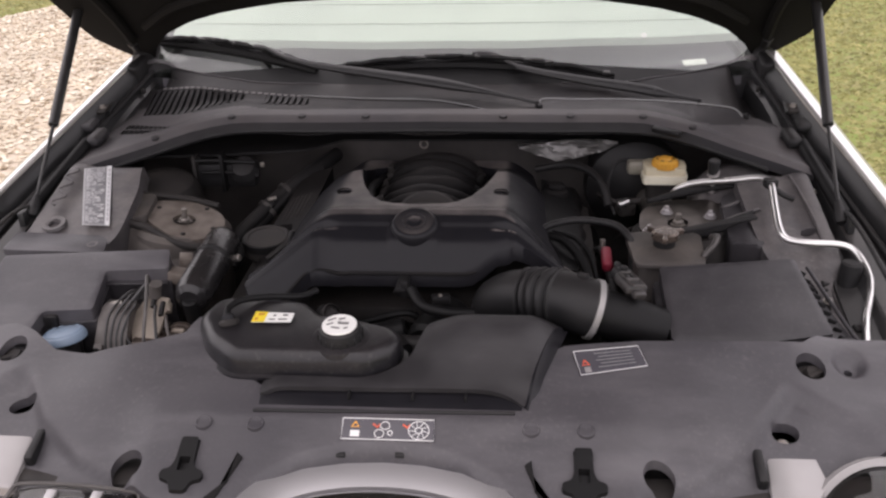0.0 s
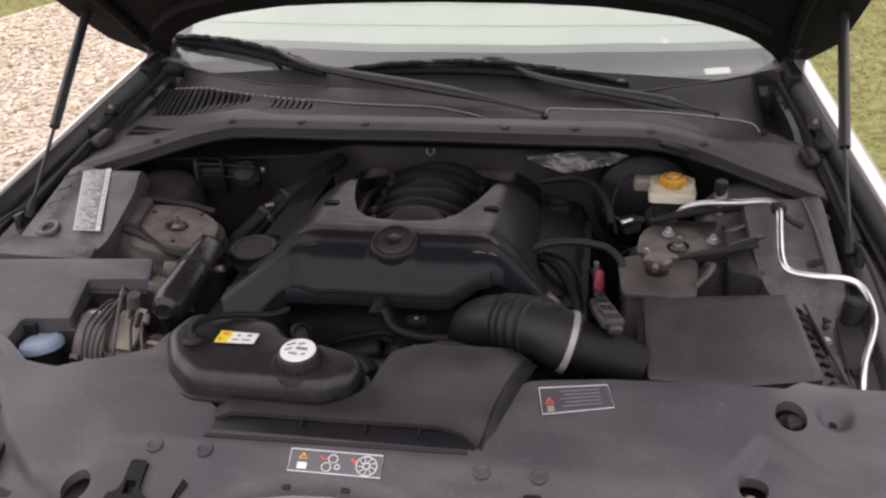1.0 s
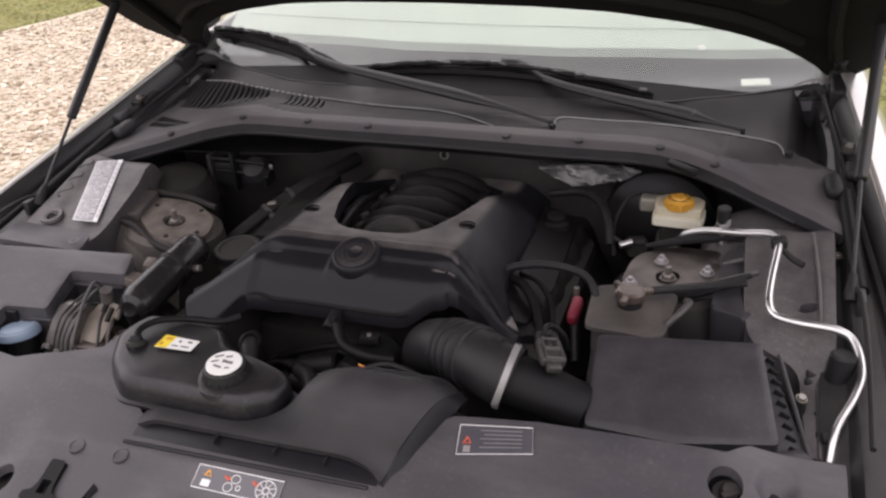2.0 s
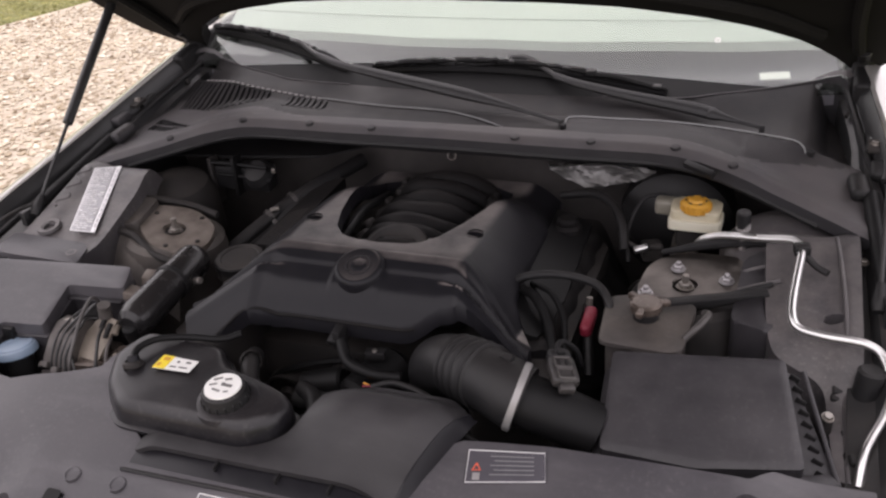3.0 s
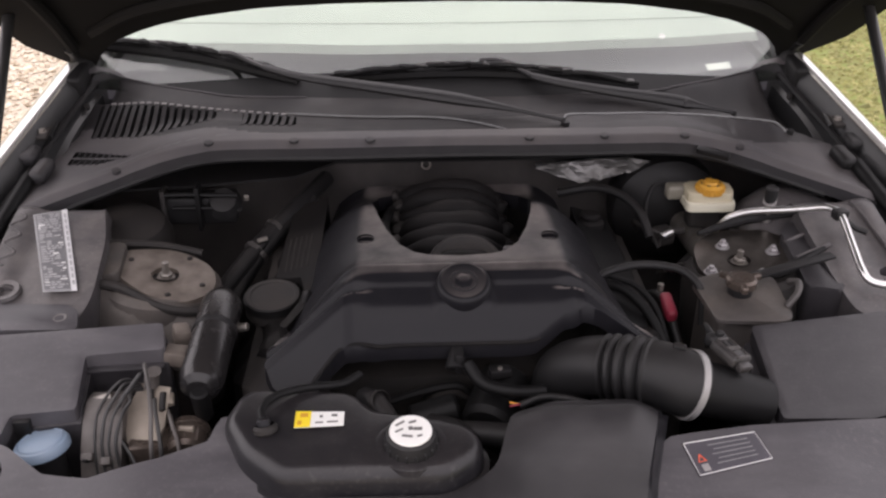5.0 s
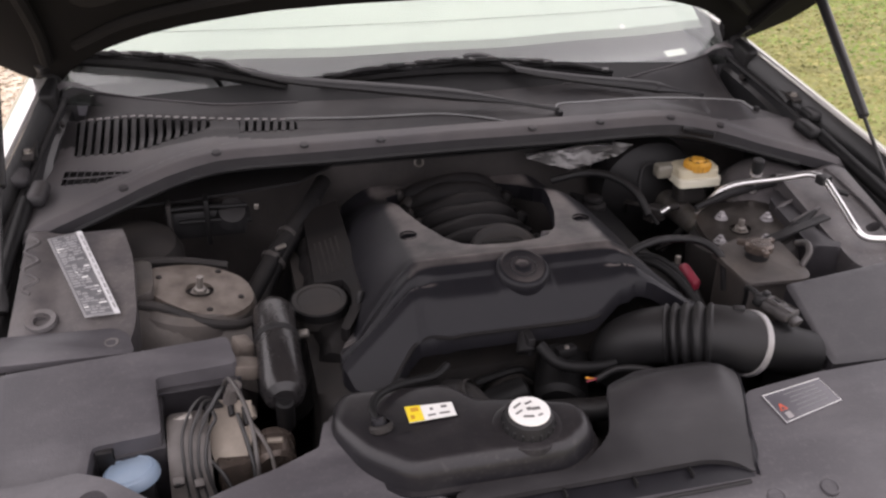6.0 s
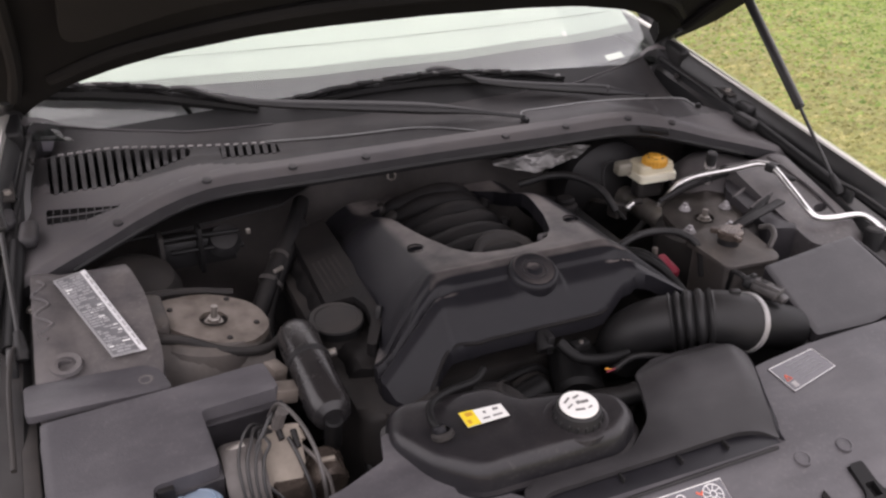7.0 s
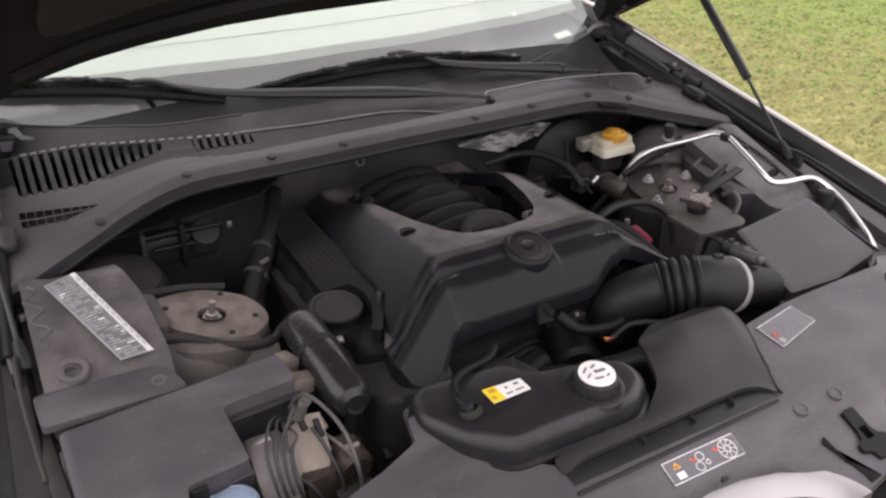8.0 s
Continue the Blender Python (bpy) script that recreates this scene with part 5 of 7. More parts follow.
def ring_uv(u, v, ru, rv, n=18):
    return [(u + ru * math.cos(2 * math.pi * i / n), v + rv * math.sin(2 * math.pi * i / n)) for i in range(n)]


L = [(-0.058, 0.969, shield_z(0, 0.969)), (0.063, 0.969, shield_z(0, 0.969)), (0.064, 0.940, shield_z(0, 0.940)), (-0.057, 0.940, shield_z(0, 0.940))]
lab = sticker("warning_label", L, M_LABEL, shield, "dark warning label with belt and fan pictograms")
part("border", line_on(L, [(0.01, 0.04), (0.99, 0.04), (0.99, 0.96), (0.01, 0.96)], 0.0007, True), M_PALE_INK, lab)
part("warning_triangle", line_on(L, [(0.15, 0.2), (0.19, 0.42), (0.11, 0.42)], 0.0012, True), M_ORANGE_INK, lab)
sticker("book_mark", patch(L, 0.10, 0.58, 0.20, 0.85), M_PALE_INK, lab, lift=0.002)
for u, v, ru, rv in ((0.47, 0.34, 0.05, 0.17), (0.41, 0.70, 0.05, 0.18), (0.525, 0.66, 0.025, 0.10), (0.83, 0.52, 0.11, 0.40), (0.83, 0.52, 0.035, 0.13)):
    part("pictogram", line_on(L, ring_uv(u, v, ru, rv), 0.0006, True), M_PALE_INK, lab)
for i in range(9):
    a = 2 * math.pi * i / 9
    part("pictogram", line_on(L, [(0.83 + 0.035 * math.cos(a), 0.52 + 0.13 * math.sin(a)), (0.83 + 0.11 * math.cos(a + 0.3), 0.52 + 0.40 * math.sin(a + 0.3))], 0.0005), M_PALE_INK, lab)
for u in (0.34, 0.66):
    part("red_arrow", line_on(L, [(u, 0.28), (u + 0.05, 0.42), (u + 0.07, 0.30)], 0.0014), M_RED_INK, lab)
RL = [(x, y, shield_z(x, y)) for x, y in ((0.243, 1.098), (0.334, 1.112), (0.344, 1.072), (0.252, 1.051))]
lab = sticker("caution_label", RL, M_LABEL, shield, "dark caution label with thin pale border")
part("border", line_on(RL, [(0.01, 0.03), (0.99, 0.03), (0.99, 0.97), (0.01, 0.97)], 0.0006, True), M_PALE_INK, lab)
part("warning_triangle", line_on(RL, [(0.13, 0.42), (0.18, 0.62), (0.08, 0.62)], 0.0012, True), M_RED_INK, lab)
sticker("book_mark", patch(RL, 0.09, 0.70, 0.18, 0.90), M_CLAMP, lab, lift=0.002)
for k in range(5):
    sticker("text_bar", patch(RL, 0.30 + 0.05 * (k % 2), 0.18 + 0.14 * k, 0.85, 0.205 + 0.14 * k), M_GREY_INK, lab, lift=0.002)

# ---- air intake scoop on the shield ----
scoop = thing("intake_scoop", "black plastic air intake scoop on the shield", "air scoop", (0, 1.03, 0.82))


def scoop_z(x, y):
    lobe = smoothstep(-0.04, 0.10, x) * (1 - 0.75 * smoothstep(0.175, 0.240, x + 0.30 * (1.10 - y)))
    z = 0.836 + 0.004 * smoothstep(1.0, 1.03, y) - 0.012 * smoothstep(0.13, 0.19, x) * (1 - smoothstep(0.99, 1.03, y))
    z -= 0.010 * (1 - smoothstep(-0.19, -0.15, x))
    z += 0.049 * lobe * smoothstep(1.005, 1.105, y)
    z -= 0.030 * smoothstep(1.115, 1.165, y) * lobe
    return z


part("scoop_top", field(rounded([(-0.178, 1.000), (-0.150, 1.010), (0.12, 1.012), (0.160, 1.005), (0.180, 0.988), (0.195, 1.05), (0.229, 1.148), (0.20, 1.166), (0.095, 1.166), (0.045, 1.135), (0.022, 1.065), (-0.03, 1.030), (-0.178, 1.030)], 0.012), scoop_z, 0.005, drop=0.007), M_SCOOP, scoop, "rounded black scoop top")
# inlet back and floor are coloured darker for the shade inside
part("mouth_back", box((0.345, 0.004, 0.030), (0.002, 1.028, 0.822), (0, 0, 0), 0.001), M_RUBBER, scoop, "dark back of the air inlet")
part("mouth_floor", box((0.35, 0.050, 0.003), (0.0, 1.003, 0.8245), (13, 0, 0), 0.001), M_SCOOP_SHADE, scoop, "floor of the air inlet")
part("mouth_lip", tube([(-0.178, 0.976, 0.8215), (0.0, 0.979, 0.8220), (0.165, 0.982, 0.8225)], 0.0026, 6), M_RUBBER, scoop, "dark slot edge")
for x in (-0.055, 0.03, 0.10):
    part("mouth_divider", box((0.003, 0.018, 0.009), (x, 1.008, 0.829), (0, 0, 0), 0.001), M_BLACK, scoop)
own = bmesh.new()
rows = []
for i in range(19):
    t = i / 18
    xa, ya = (0.180 + 0.015 * t / 0.4, 0.988 + 0.062 * t / 0.4) if t < 0.4 else (0.195 + 0.034 * (t - 0.4) / 0.6, 1.05 + 0.098 * (t - 0.4) / 0.6)
    za = scoop_z(xa, ya) + 0.0005
    rows.append([own.verts.new(c) for c in ((xa - 0.004, ya, za), (xa, ya, za + 0.0012), (xa + 0.004, ya - 0.001, za - 0.006), (xa + 0.010, ya - 0.003, shield_z(xa, ya) - 0.004))])
for a, b in zip(rows, rows[1:]):
    for k in range(3):
        own.faces.new((a[k], a[k + 1], b[k + 1], b[k]))
# the side wall's shade is put into its darker plastic
part("side_wall", own, M_SCOOP_SHADE, scoop, "dark side wall of the scoop", 50)

bolt_on((0.507, 0.986, 0.778), 0.008, shield, M_STEEL, (0, -0.2, 1))

# ---- coolant tank ----
tank = thing("coolant_tank", "black plastic coolant expansion tank with sticker", "coolant tank", (-0.14, 1.1, 0.82))
TANK = rounded([(-0.288, 1.198), (-0.304, 1.14), (-0.274, 1.080), (-0.225, 1.036), (-0.035, 1.034), (0.008, 1.066), (0.010, 1.108), (-0.04, 1.130), (-0.115, 1.155), (-0.150, 1.195)], 0.018)


def loft(outline, rings, centre):
    """A rounded lid: the outline drawn in by an inset and lifted to a height, ring by ring, closed at its top."""
    own = bmesh.new()
    even = []
    for i in range(len(outline)):
        a, b = Vector(outline[i - 1]), Vector(outline[i])
        k = max(1, int((b - a).length / 0.004))
        even += [a.lerp(b, j / k) for j in range(k)]
    c = Vector(centre)
    made = []
    for inset, z in rings:
        made.append([own.verts.new((*(c + (p - c) * (1 - inset / (p - c).length)), z)) for p in even])
    for a, b in zip(made, made[1:]):
        for i in range(len(a)):
            j = (i + 1) % len(a)
            own.faces.new((a[i], a[j], b[j], b[i]))
    top = own.verts.new((*centre, rings[-1][1]))
    for i in range(len(even)):
        own.faces.new((made[-1][i], made[-1][(i + 1) % len(even)], top))
    return own


round_over = [(0.0, 0.800), (0.0, 0.820), (0.001, 0.838), (0.003, 0.850)] + [(0.003 + 0.020 * (1 - math.cos(radians(a))), 0.850 + 0.021 * math.sin(radians(a))) for a in range(10, 91, 10)] + [(0.045, 0.8722)]
part("upper_shell", loft(TANK, round_over, (-0.150, 1.105)), M_TANK, tank, "rounded black upper shell", 60)
part("seam", loft(TANK, [(0.0, 0.829), (-0.0050, 0.830), (-0.0055, 0.835), (0.003, 0.8375)], (-0.150, 1.105)), M_TANK, tank, "moulded seam flange", 30)
part("lower_shell", prism([(x + (-0.14 - x) * 0.06, y + (1.1 - y) * 0.06) for x, y in TANK], 0.829, 0.70, 0.002), M_TANK, tank)
cm = pose(-0.0765, 1.080, 0.866, 4, 0, 0)
part("neck_collar", revolve([(0.043, -0.002), (0.0415, 0.0055), (0.037, 0.0075), (0.030, 0.0075)], cm, 36), M_TANK, tank)
b = revolve([(0, 0.026), (0.024, 0.026), (0.028, 0.023), (0.030, 0.016), (0.031, 0.0), (0, 0.0)], cm, 40)
cp = part("filler_cap", b, M_RUBBER, tank, "black ribbed screw cap")
for i in range(18):
    a = 2 * math.pi * i / 18
    own = box((0.003, 0.004, 0.016), (0.0303 * math.cos(a), 0.0303 * math.sin(a), 0.009), (0, 0, math.degrees(a)), 0.0015, 1)
    own.transform(cm)
    part("grip_rib", own, M_RUBBER, cp)
part("cap_sticker", revolve([(0, 0.0285), (0.0236, 0.0285), (0.0242, 0.0262), (0, 0.0262)], cm, 40), M_WHITE, cp, "round white warning sticker")
for u, v, w, h, r in ((-0.012, 0.010, 0.012, 0.0035, 35), (0.002, 0.012, 0.009, 0.004, 20), (-0.013, -0.001, 0.010, 0.003, 30), (0.008, 0.001, 0.010, 0.006, 0), (-0.004, -0.010, 0.012, 0.004, -10), (0.010, -0.010, 0.006, 0.003, 20), (0.0, 0.002, 0.005, 0.007, 10)):
    own = box((w, 0.72 * h, 0.0008), (u, v, 0.0292), (0, 0, r))
    own.transform(cm)
    part("cap_mark", own, M_SOFT_INK, cp)
Y = [(-0.211, 1.138, 0.8735), (-0.154, 1.136, 0.8735), (-0.154, 1.111, 0.8735), (-0.211, 1.109, 0.8735)]
lab = sticker("level_label", Y, M_WHITE, tank, "white and yellow coolant label", lift=0.003)
sticker("yellow_field", patch(Y, 0.0, 0.0, 0.32, 1.0), M_YLABEL, lab, lift=0.0036)
for u0, v0, u1, v1 in ((0.10, 0.15, 0.26, 0.38), (0.06, 0.62, 0.14, 0.85), (0.42, 0.72, 0.58, 0.80), (0.66, 0.70, 0.88, 0.78), (0.50, 0.28, 0.56, 0.42), (0.74, 0.22, 0.86, 0.36)):
    sticker("label_mark", patch(Y, u0, v0, u1, v1), M_SOFT_INK if u0 > 0.3 else M_YELLOW, lab, lift=0.0042)
part("spigot", rod((-0.243, 1.109, 0.865), (-0.247, 1.118, 0.884), 0.010, 16, 0.008), M_COVER, tank)
part("clip_ring", revolve([(0.011, 0), (0.0145, 0.003), (0.0145, 0.008), (0.011, 0.011)], pose(-0.243, 1.109, 0.869, -20, -8, 0), 20), M_DARK, tank, "small steel hose clip")
part("bleed_hose", tube([(-0.244, 1.112, 0.876), (-0.250, 1.132, 0.884), (-0.238, 1.160, 0.883), (-0.205, 1.184, 0.876), (-0.160, 1.200, 0.869), (-0.138, 1.218, 0.870)], 0.0050, 12), M_WIPER, tank, "black rubber bleed hose")

# ---- near-side of the bay: tower, fuse box, brake control unit ----
tower = thing("suspension_tower", "dusty suspension tower with bare metal top plate", "suspension tower", (-0.44, 1.5, 0.7), "suspension towers")
b = revolve([(0.098, -0.20), (0.094, -0.03), (0.088, -0.008), (0.078, 0.0), (0, 0.0)], pose(-0.450, 1.500, 0.852, -4, 7, 0), 40)
part("turret", b, M_TURRET, tower, "dusty brown turret")
TP = rounded([(-0.525, 1.548), (-0.44, 1.563), (-0.375, 1.525), (-0.362, 1.465), (-0.405, 1.425), (-0.46, 1.440), (-0.515, 1.485)], 0.035, 6)
tz = lambda x, y: 0.862 + 0.10 * (y - 1.5) - 0.12 * (x + 0.44)
part("top_plate", field(TP, tz, 0.005, [ellipse(-0.443, 1.495, 0.020, 0.018)], drop=0.010), M_TOWER, tower, "dirty bare metal plate")
part("centre_cup", revolve([(0.021, 0.001), (0.019, -0.006), (0, -0.008)], pose(-0.443, 1.495, 0.862, -4, 7, 0), 24), M_DARK, tower)
bolt_on((-0.443, 1.495, 0.856), 0.010, tower, M_STEEL, (0.1, -0.05, 1), "centre_nut", 0.028)
for x, y in ((-0.50, 1.525), (-0.385, 1.475), (-0.43, 1.445), (-0.415, 1.54)):
    part("rivet", revolve([(0, 0.003), (0.004, 0.002), (0.005, -0.002), (0, -0.002)], pose(x, y, tz(x, y)), 10), M_DARK, tower)
part("rear_dome", revolve([(0.075, -0.12), (0.072, -0.03), (0.06, -0.008), (0.035, 0.002), (0, 0.004)], pose(-0.535, 1.64, 0.884, 8, 4, 0), 36), M_DARK, tower, "rounded dark pressing behind the tower")
# folded brace that runs from the apron to the plate
part("brace", prism(rounded([(-0.575, 1.545), (-0.51, 1.553), (-0.505, 1.475), (-0.57, 1.455)], 0.012), lambda x, y: 0.882 + 0.14 * (y - 1.5), 0.84, 0.004), M_TURRET, tower, "folded dusty brace")
own = bmesh.new()
rows = []
for i in range(15):
    t = i / 14
    x = -0.575 + 0.20 * t
    rows.append([own.verts.new((x, 1.455 - 0.032 * t - 0.055 * v + 0.006 * math.sin(9 * t), 0.872 - 0.030 * t - 0.075 * v * v - 0.010 * v + 0.004 * math.sin(12 * t + 5 * v))) for v in (0, 0.25, 0.5, 0.75, 1.0)])
for a, b in zip(rows, rows[1:]):
    for j in range(4):
        own.faces.new((a[j], a[j + 1], b[j + 1], b[j]))
bmesh.ops.solidify(own, geom=own.faces[:], thickness=0.003)
part("brace_apron", own, M_TURRET, tower, "dusty sloping pressing below the plate")
part("brace_rail", tube([(-0.57, 1.455, 0.878), (-0.50, 1.45, 0.866), (-0.44, 1.422, 0.850), (-0.385, 1.418, 0.842), (-0.352, 1.450, 0.838)], 0.007, 10), M_DARK, tower, "dark rolled edge")
part("brace_rail", tube([(-0.575, 1.548, 0.890), (-0.52, 1.560, 0.882), (-0.46, 1.575, 0.868), (-0.40, 1.566, 0.858)], 0.006, 8), M_DARK, tower, "dark rolled edge")

FL = [(-0.648, 1.560, 0.0), (-0.604, 1.582, 0.0), (-0.546, 1.412, 0.0), (-0.590, 1.402, 0.0)]
az = apron_height(-1)
FL = [Vector((x, y, az(x, y) + 0.002)) for x, y, _ in FL]
# the label is one flat sheet: its last corner lies in the plane of the other three
across = (FL[1] - FL[0]).cross(FL[2] - FL[0])
flat_z = FL[0].z - (across.x * (FL[3].x - FL[0].x) + across.y * (FL[3].y - FL[0].y)) / across.z
rise = max(0.0, FL[3].z - flat_z)
FL[3].z = flat_z
FL = [(p.x, p.y, p.z + rise) for p in FL]
emission = sticker("data_label", FL, M_FOIL_LABEL, car, "silver foil data label on the inner wing", 0.004)
sticker("bright_edge", patch(FL, 0.84, 0.0, 1.0, 1.0), M_FOIL_BRIGHT, emission, lift=0.0048)
sticker("dark_panel", patch(FL, 0.06, 0.02, 0.80, 0.98), M_LABEL_GREY, emission, lift=0.0048)
rng = random.Random(12)
for k in range(30):
    v = 0.035 + 0.0315 * k
    u = 0.10
    while u < 0.74:
        w = rng.uniform(0.06, 0.24)
        if rng.random() < 0.72:
            sticker("text_bar", patch(FL, u, v, min(0.77, u + w), v + rng.choice((0.010, 0.014, 0.018))), M_PALE_INK if rng.random() < 0.15 else M_FOIL_LABEL, emission, lift=0.0056)
        u += w + 0.04
for u0, v0, u1, v1 in ((0.12, 0.40, 0.44, 0.52), (0.48, 0.56, 0.76, 0.70), (0.14, 0.74, 0.40, 0.86)):
    part("frame_line", line_on(patch(FL, u0, v0, u1, v1), [(0, 0), (1, 0), (1, 1), (0, 1)], 0.0012, True), M_PALE_INK, emission)
for k in range(12):
    sticker("text_bar", patch(FL, 0.89, 0.06 + 0.075 * k, 0.95, 0.11 + 0.075 * k), M_FOIL_LABEL, emission, lift=0.0056)
part("grommet", revolve([(0.022, 0.0), (0.020, 0.005), (0.013, 0.004), (0.011, -0.004), (0, -0.006)], pose(-0.647, 1.414, az(-0.647, 1.414), 12, 0, 0), 26), M_WING, car, "pressed ring round a hole")
pts = []
for k in range(27):
    t = k / 26
    x, y = -0.668 + 0.004 * t + 0.0092 * math.sin(t * 6.0 * math.pi), 1.568 - 0.108 * t
    pts.append((x, y, az(x, y) - 0.0010))
part("pressed_ripple", tube(pts, 0.0030, 8, 3), M_WING, car, "meandering pressed bead")
bk = thing("fuse_box_bracket", "dark steel bracket bolted beside the fuse box", "bracket", (-0.63, 1.36, 0.86))
part("flange", prism(rounded([(-0.70, 1.328), (-0.525, 1.332), (-0.535, 1.375), (-0.555, 1.390), (-0.70, 1.388)], 0.008), lambda x, y: 0.875 + 0.08 * (y - 1.36) + 0.006 * smoothstep(0.62, 0.655, abs(x)), 0.868, 0.0015), M_SHIELD, bk)
for x, y in ((-0.665, 1.352), (-0.555, 1.358)):
    part("dimple", revolve([(0.012, 0.0), (0.009, 0.0022), (0.006, 0.0018), (0.004, -0.001), (0, -0.001)], pose(x, y, 0.874, 5), 18), M_WING, bk, "shallow pressed dimple")

fuse = thing("fuse_box", "dusty black plastic fuse box with stepped lid", "fuse box", (-0.58, 1.24, 0.76))
FB = [(-0.685, 1.312), (-0.408, 1.330), (-0.398, 1.288), (-0.500, 1.281), (-0.494, 1.203), (-0.573, 1.197), (-0.580, 1.150), (-0.690, 1.150)]
fz = lambda x, y: 0.878 + 0.34 * (y - 1.315)
part("lid", field(rounded(FB, 0.006, 3), fz, 0.006, drop=0.022, lip=0.0015), M_SHIELD, fuse, "flat grey-black lid")
part("lid_rim", prism(rounded([(x * 1.0 + 0.004 * (1 if x > -0.55 else -1), y - 0.003) for x, y in FB], 0.005, 3), lambda x, y: fz(x, y) - 0.022, 0.70, 0.001), M_PLASTIC, fuse, "black box below the lid")
part("step_ledge", box((0.10, 0.012, 0.004), (-0.45, 1.279, 0.845), (0, 0, 4), 0.001), M_PLASTIC, fuse)
part("catch", box((0.02, 0.012, 0.03), (-0.56, 1.196, 0.815), (0, 0, 0), 0.002), M_RUBBER, fuse)

washer = thing("washer_filler_cap", "blue plastic washer filler cap", "filler cap", (-0.528, 1.163, 0.80))
wm = pose(-0.532, 1.172, 0.806, -9, -4, 20)
part("neck", revolve([(0, -0.06), (0.022, -0.06), (0.024, 0.0), (0, 0)], wm, 24), M_RUBBER, washer)
b = revolve([(0, 0.0105), (0.015, 0.0100), (0.027, 0.0085), (0.031, 0.0070), (0.034, 0.002), (0.034, -0.004), (0, -0.004)], wm, 36)
part("lid", b, M_BLUE, washer, "faded blue domed lid")
part("lid_ring", revolve([(0.0255, 0.0088), (0.0268, 0.0102), (0.0285, 0.0080)], wm, 36), M_BLUE, washer)

absu = thing("brake_control_unit", "grimy brake control unit with bent steel pipes", "brake unit", (-0.42, 1.22, 0.74))
part("valve_block", box((0.050, 0.070, 0.080), (-0.412, 1.215, 0.752), (0, 0, 6), 0.005), M_BROWN, absu, "dirty aluminium valve block")
# pale sloping plate, its corners given, with two dark notches
ZP = [(-0.428, 1.262, 0.832), (-0.386, 1.246, 0.836), (-0.390, 1.205, 0.806), (-0.398, 1.192, 0.790), (-0.437, 1.195, 0.788), (-0.444, 1.225, 0.812)]
own = bmesh.new()
top = [own.verts.new(p) for p in ZP]
low = [own.verts.new((x, y + 0.003, z - 0.005)) for x, y, z in ZP]
own.faces.new(top[::-1]), own.faces.new(low)
for i in range(len(ZP)):
    own.faces.new((top[i - 1], top[i], low[i], low[i - 1]))
zp = part("zinc_plate", own, M_ZINC, absu, "pale tan plated steel plate", 20)
for x, y, z in ((-0.412, 1.243, 0.829), (-0.395, 1.228, 0.823)):
    part("notch", tube([(x, y + 0.012, z + 0.009), (x, y, z + 0.001), (x + 0.001, y - 0.008, z - 0.004)], 0.0042, 10), M_RUBBER, zp, "dark slot")
part("ear", tube([(-0.412, 1.252, 0.835), (-0.409, 1.250, 0.850), (-0.404, 1.246, 0.862)], 0.008, 10, wide=1.3), M_CONDUIT, absu, "grey bracket ear")
part("motor", rod((-0.366, 1.236, 0.778), (-0.364, 1.186, 0.772), 0.027, 28), M_BROWN, absu, "oily brown pump housing", 35)
part("motor_cap", revolve([(0.0275, -0.004), (0.029, -0.003), (0.029, 0.003), (0.0275, 0.004)], aim((-0.3655, 1.224, 0.7765), (-0.364, 1.186, 0.772))[0], 28), M_BROWN, absu)
part("spigot", rod((-0.386, 1.232, 0.818), (-0.388, 1.246, 0.826), 0.0055, 12), M_ZINC, absu, "bright pipe nut")
part("spigot", rod((-0.484, 1.232, 0.826), (-0.458, 1.236, 0.832), 0.007, 12), M_STEEL, absu)
part("spigot", rod((-0.372, 1.206, 0.800), (-0.352, 1.203, 0.801), 0.0045, 10), M_ZINC, absu, "bright pipe nut")
part("connector", box((0.052, 0.028, 0.030), (-0.375, 1.166, 0.752), (20, 0, 4), 0.004), M_RUBBER, absu, "black wiring connector")
# ribbed cover over the wiring, rounded from back to front
rib = [(1.262, 0.790), (1.258, 0.818), (1.246, 0.832), (1.228, 0.834), (1.205, 0.822), (1.182, 0.798), (1.164, 0.768), (1.158, 0.735)]
own = bmesh.new()
rows = [[own.verts.new((x, y, z - 0.004 * (k in (0, 3)))) for k, x in enumerate((-0.490, -0.484, -0.446, -0.440))] for y, z in rib]
for a, b in zip(rows, rows[1:]):
    for k in range(3):
        own.faces.new((a[k], b[k], b[k + 1], a[k + 1]))
for k in (0, 3):
    own.faces.new([r[k] for r in rows][::1 if k else -1])
wc = part("wiring_cover", own, M_CONDUIT, absu, "dusty brown-grey wiring cover", 50)
for k in range(4):
    e = -0.472 + 0.0105 * k
    pts = [(-0.428 + 0.002 * k, 1.258 - 0.004 * k, 0.834), (-0.446 + 0.004 * k, 1.252 - 0.006 * k, 0.846 - 0.002 * k), (e + 0.010, 1.234 - 0.006 * k, 0.838), (e, 1.208, 0.824), (e - 0.002 * k, 1.182, 0.798), (e + 0.004, 1.160, 0.760)]
    part("cable", tube(pts, 0.0023 if k % 2 else 0.0019, 8, 4), M_PAINTB, wc, "black cable looped over the cover")
for x, y, z, w, d, hgt in ((-0.480, 1.172, 0.786, 0.014, 0.010, 0.016), (-0.456, 1.168, 0.782, 0.012, 0.010, 0.018)):
    part("connector", box((w, d, hgt), (x, y, z), (40, 0, 4), 0.002), M_CONDUIT, wc, "dusty wiring connector")
part("latch", box((0.006, 0.003, 0.014), (-0.480, 1.164, 0.788), (40, 0, 4), 0.001), M_RUBBER, wc, "dark latch")
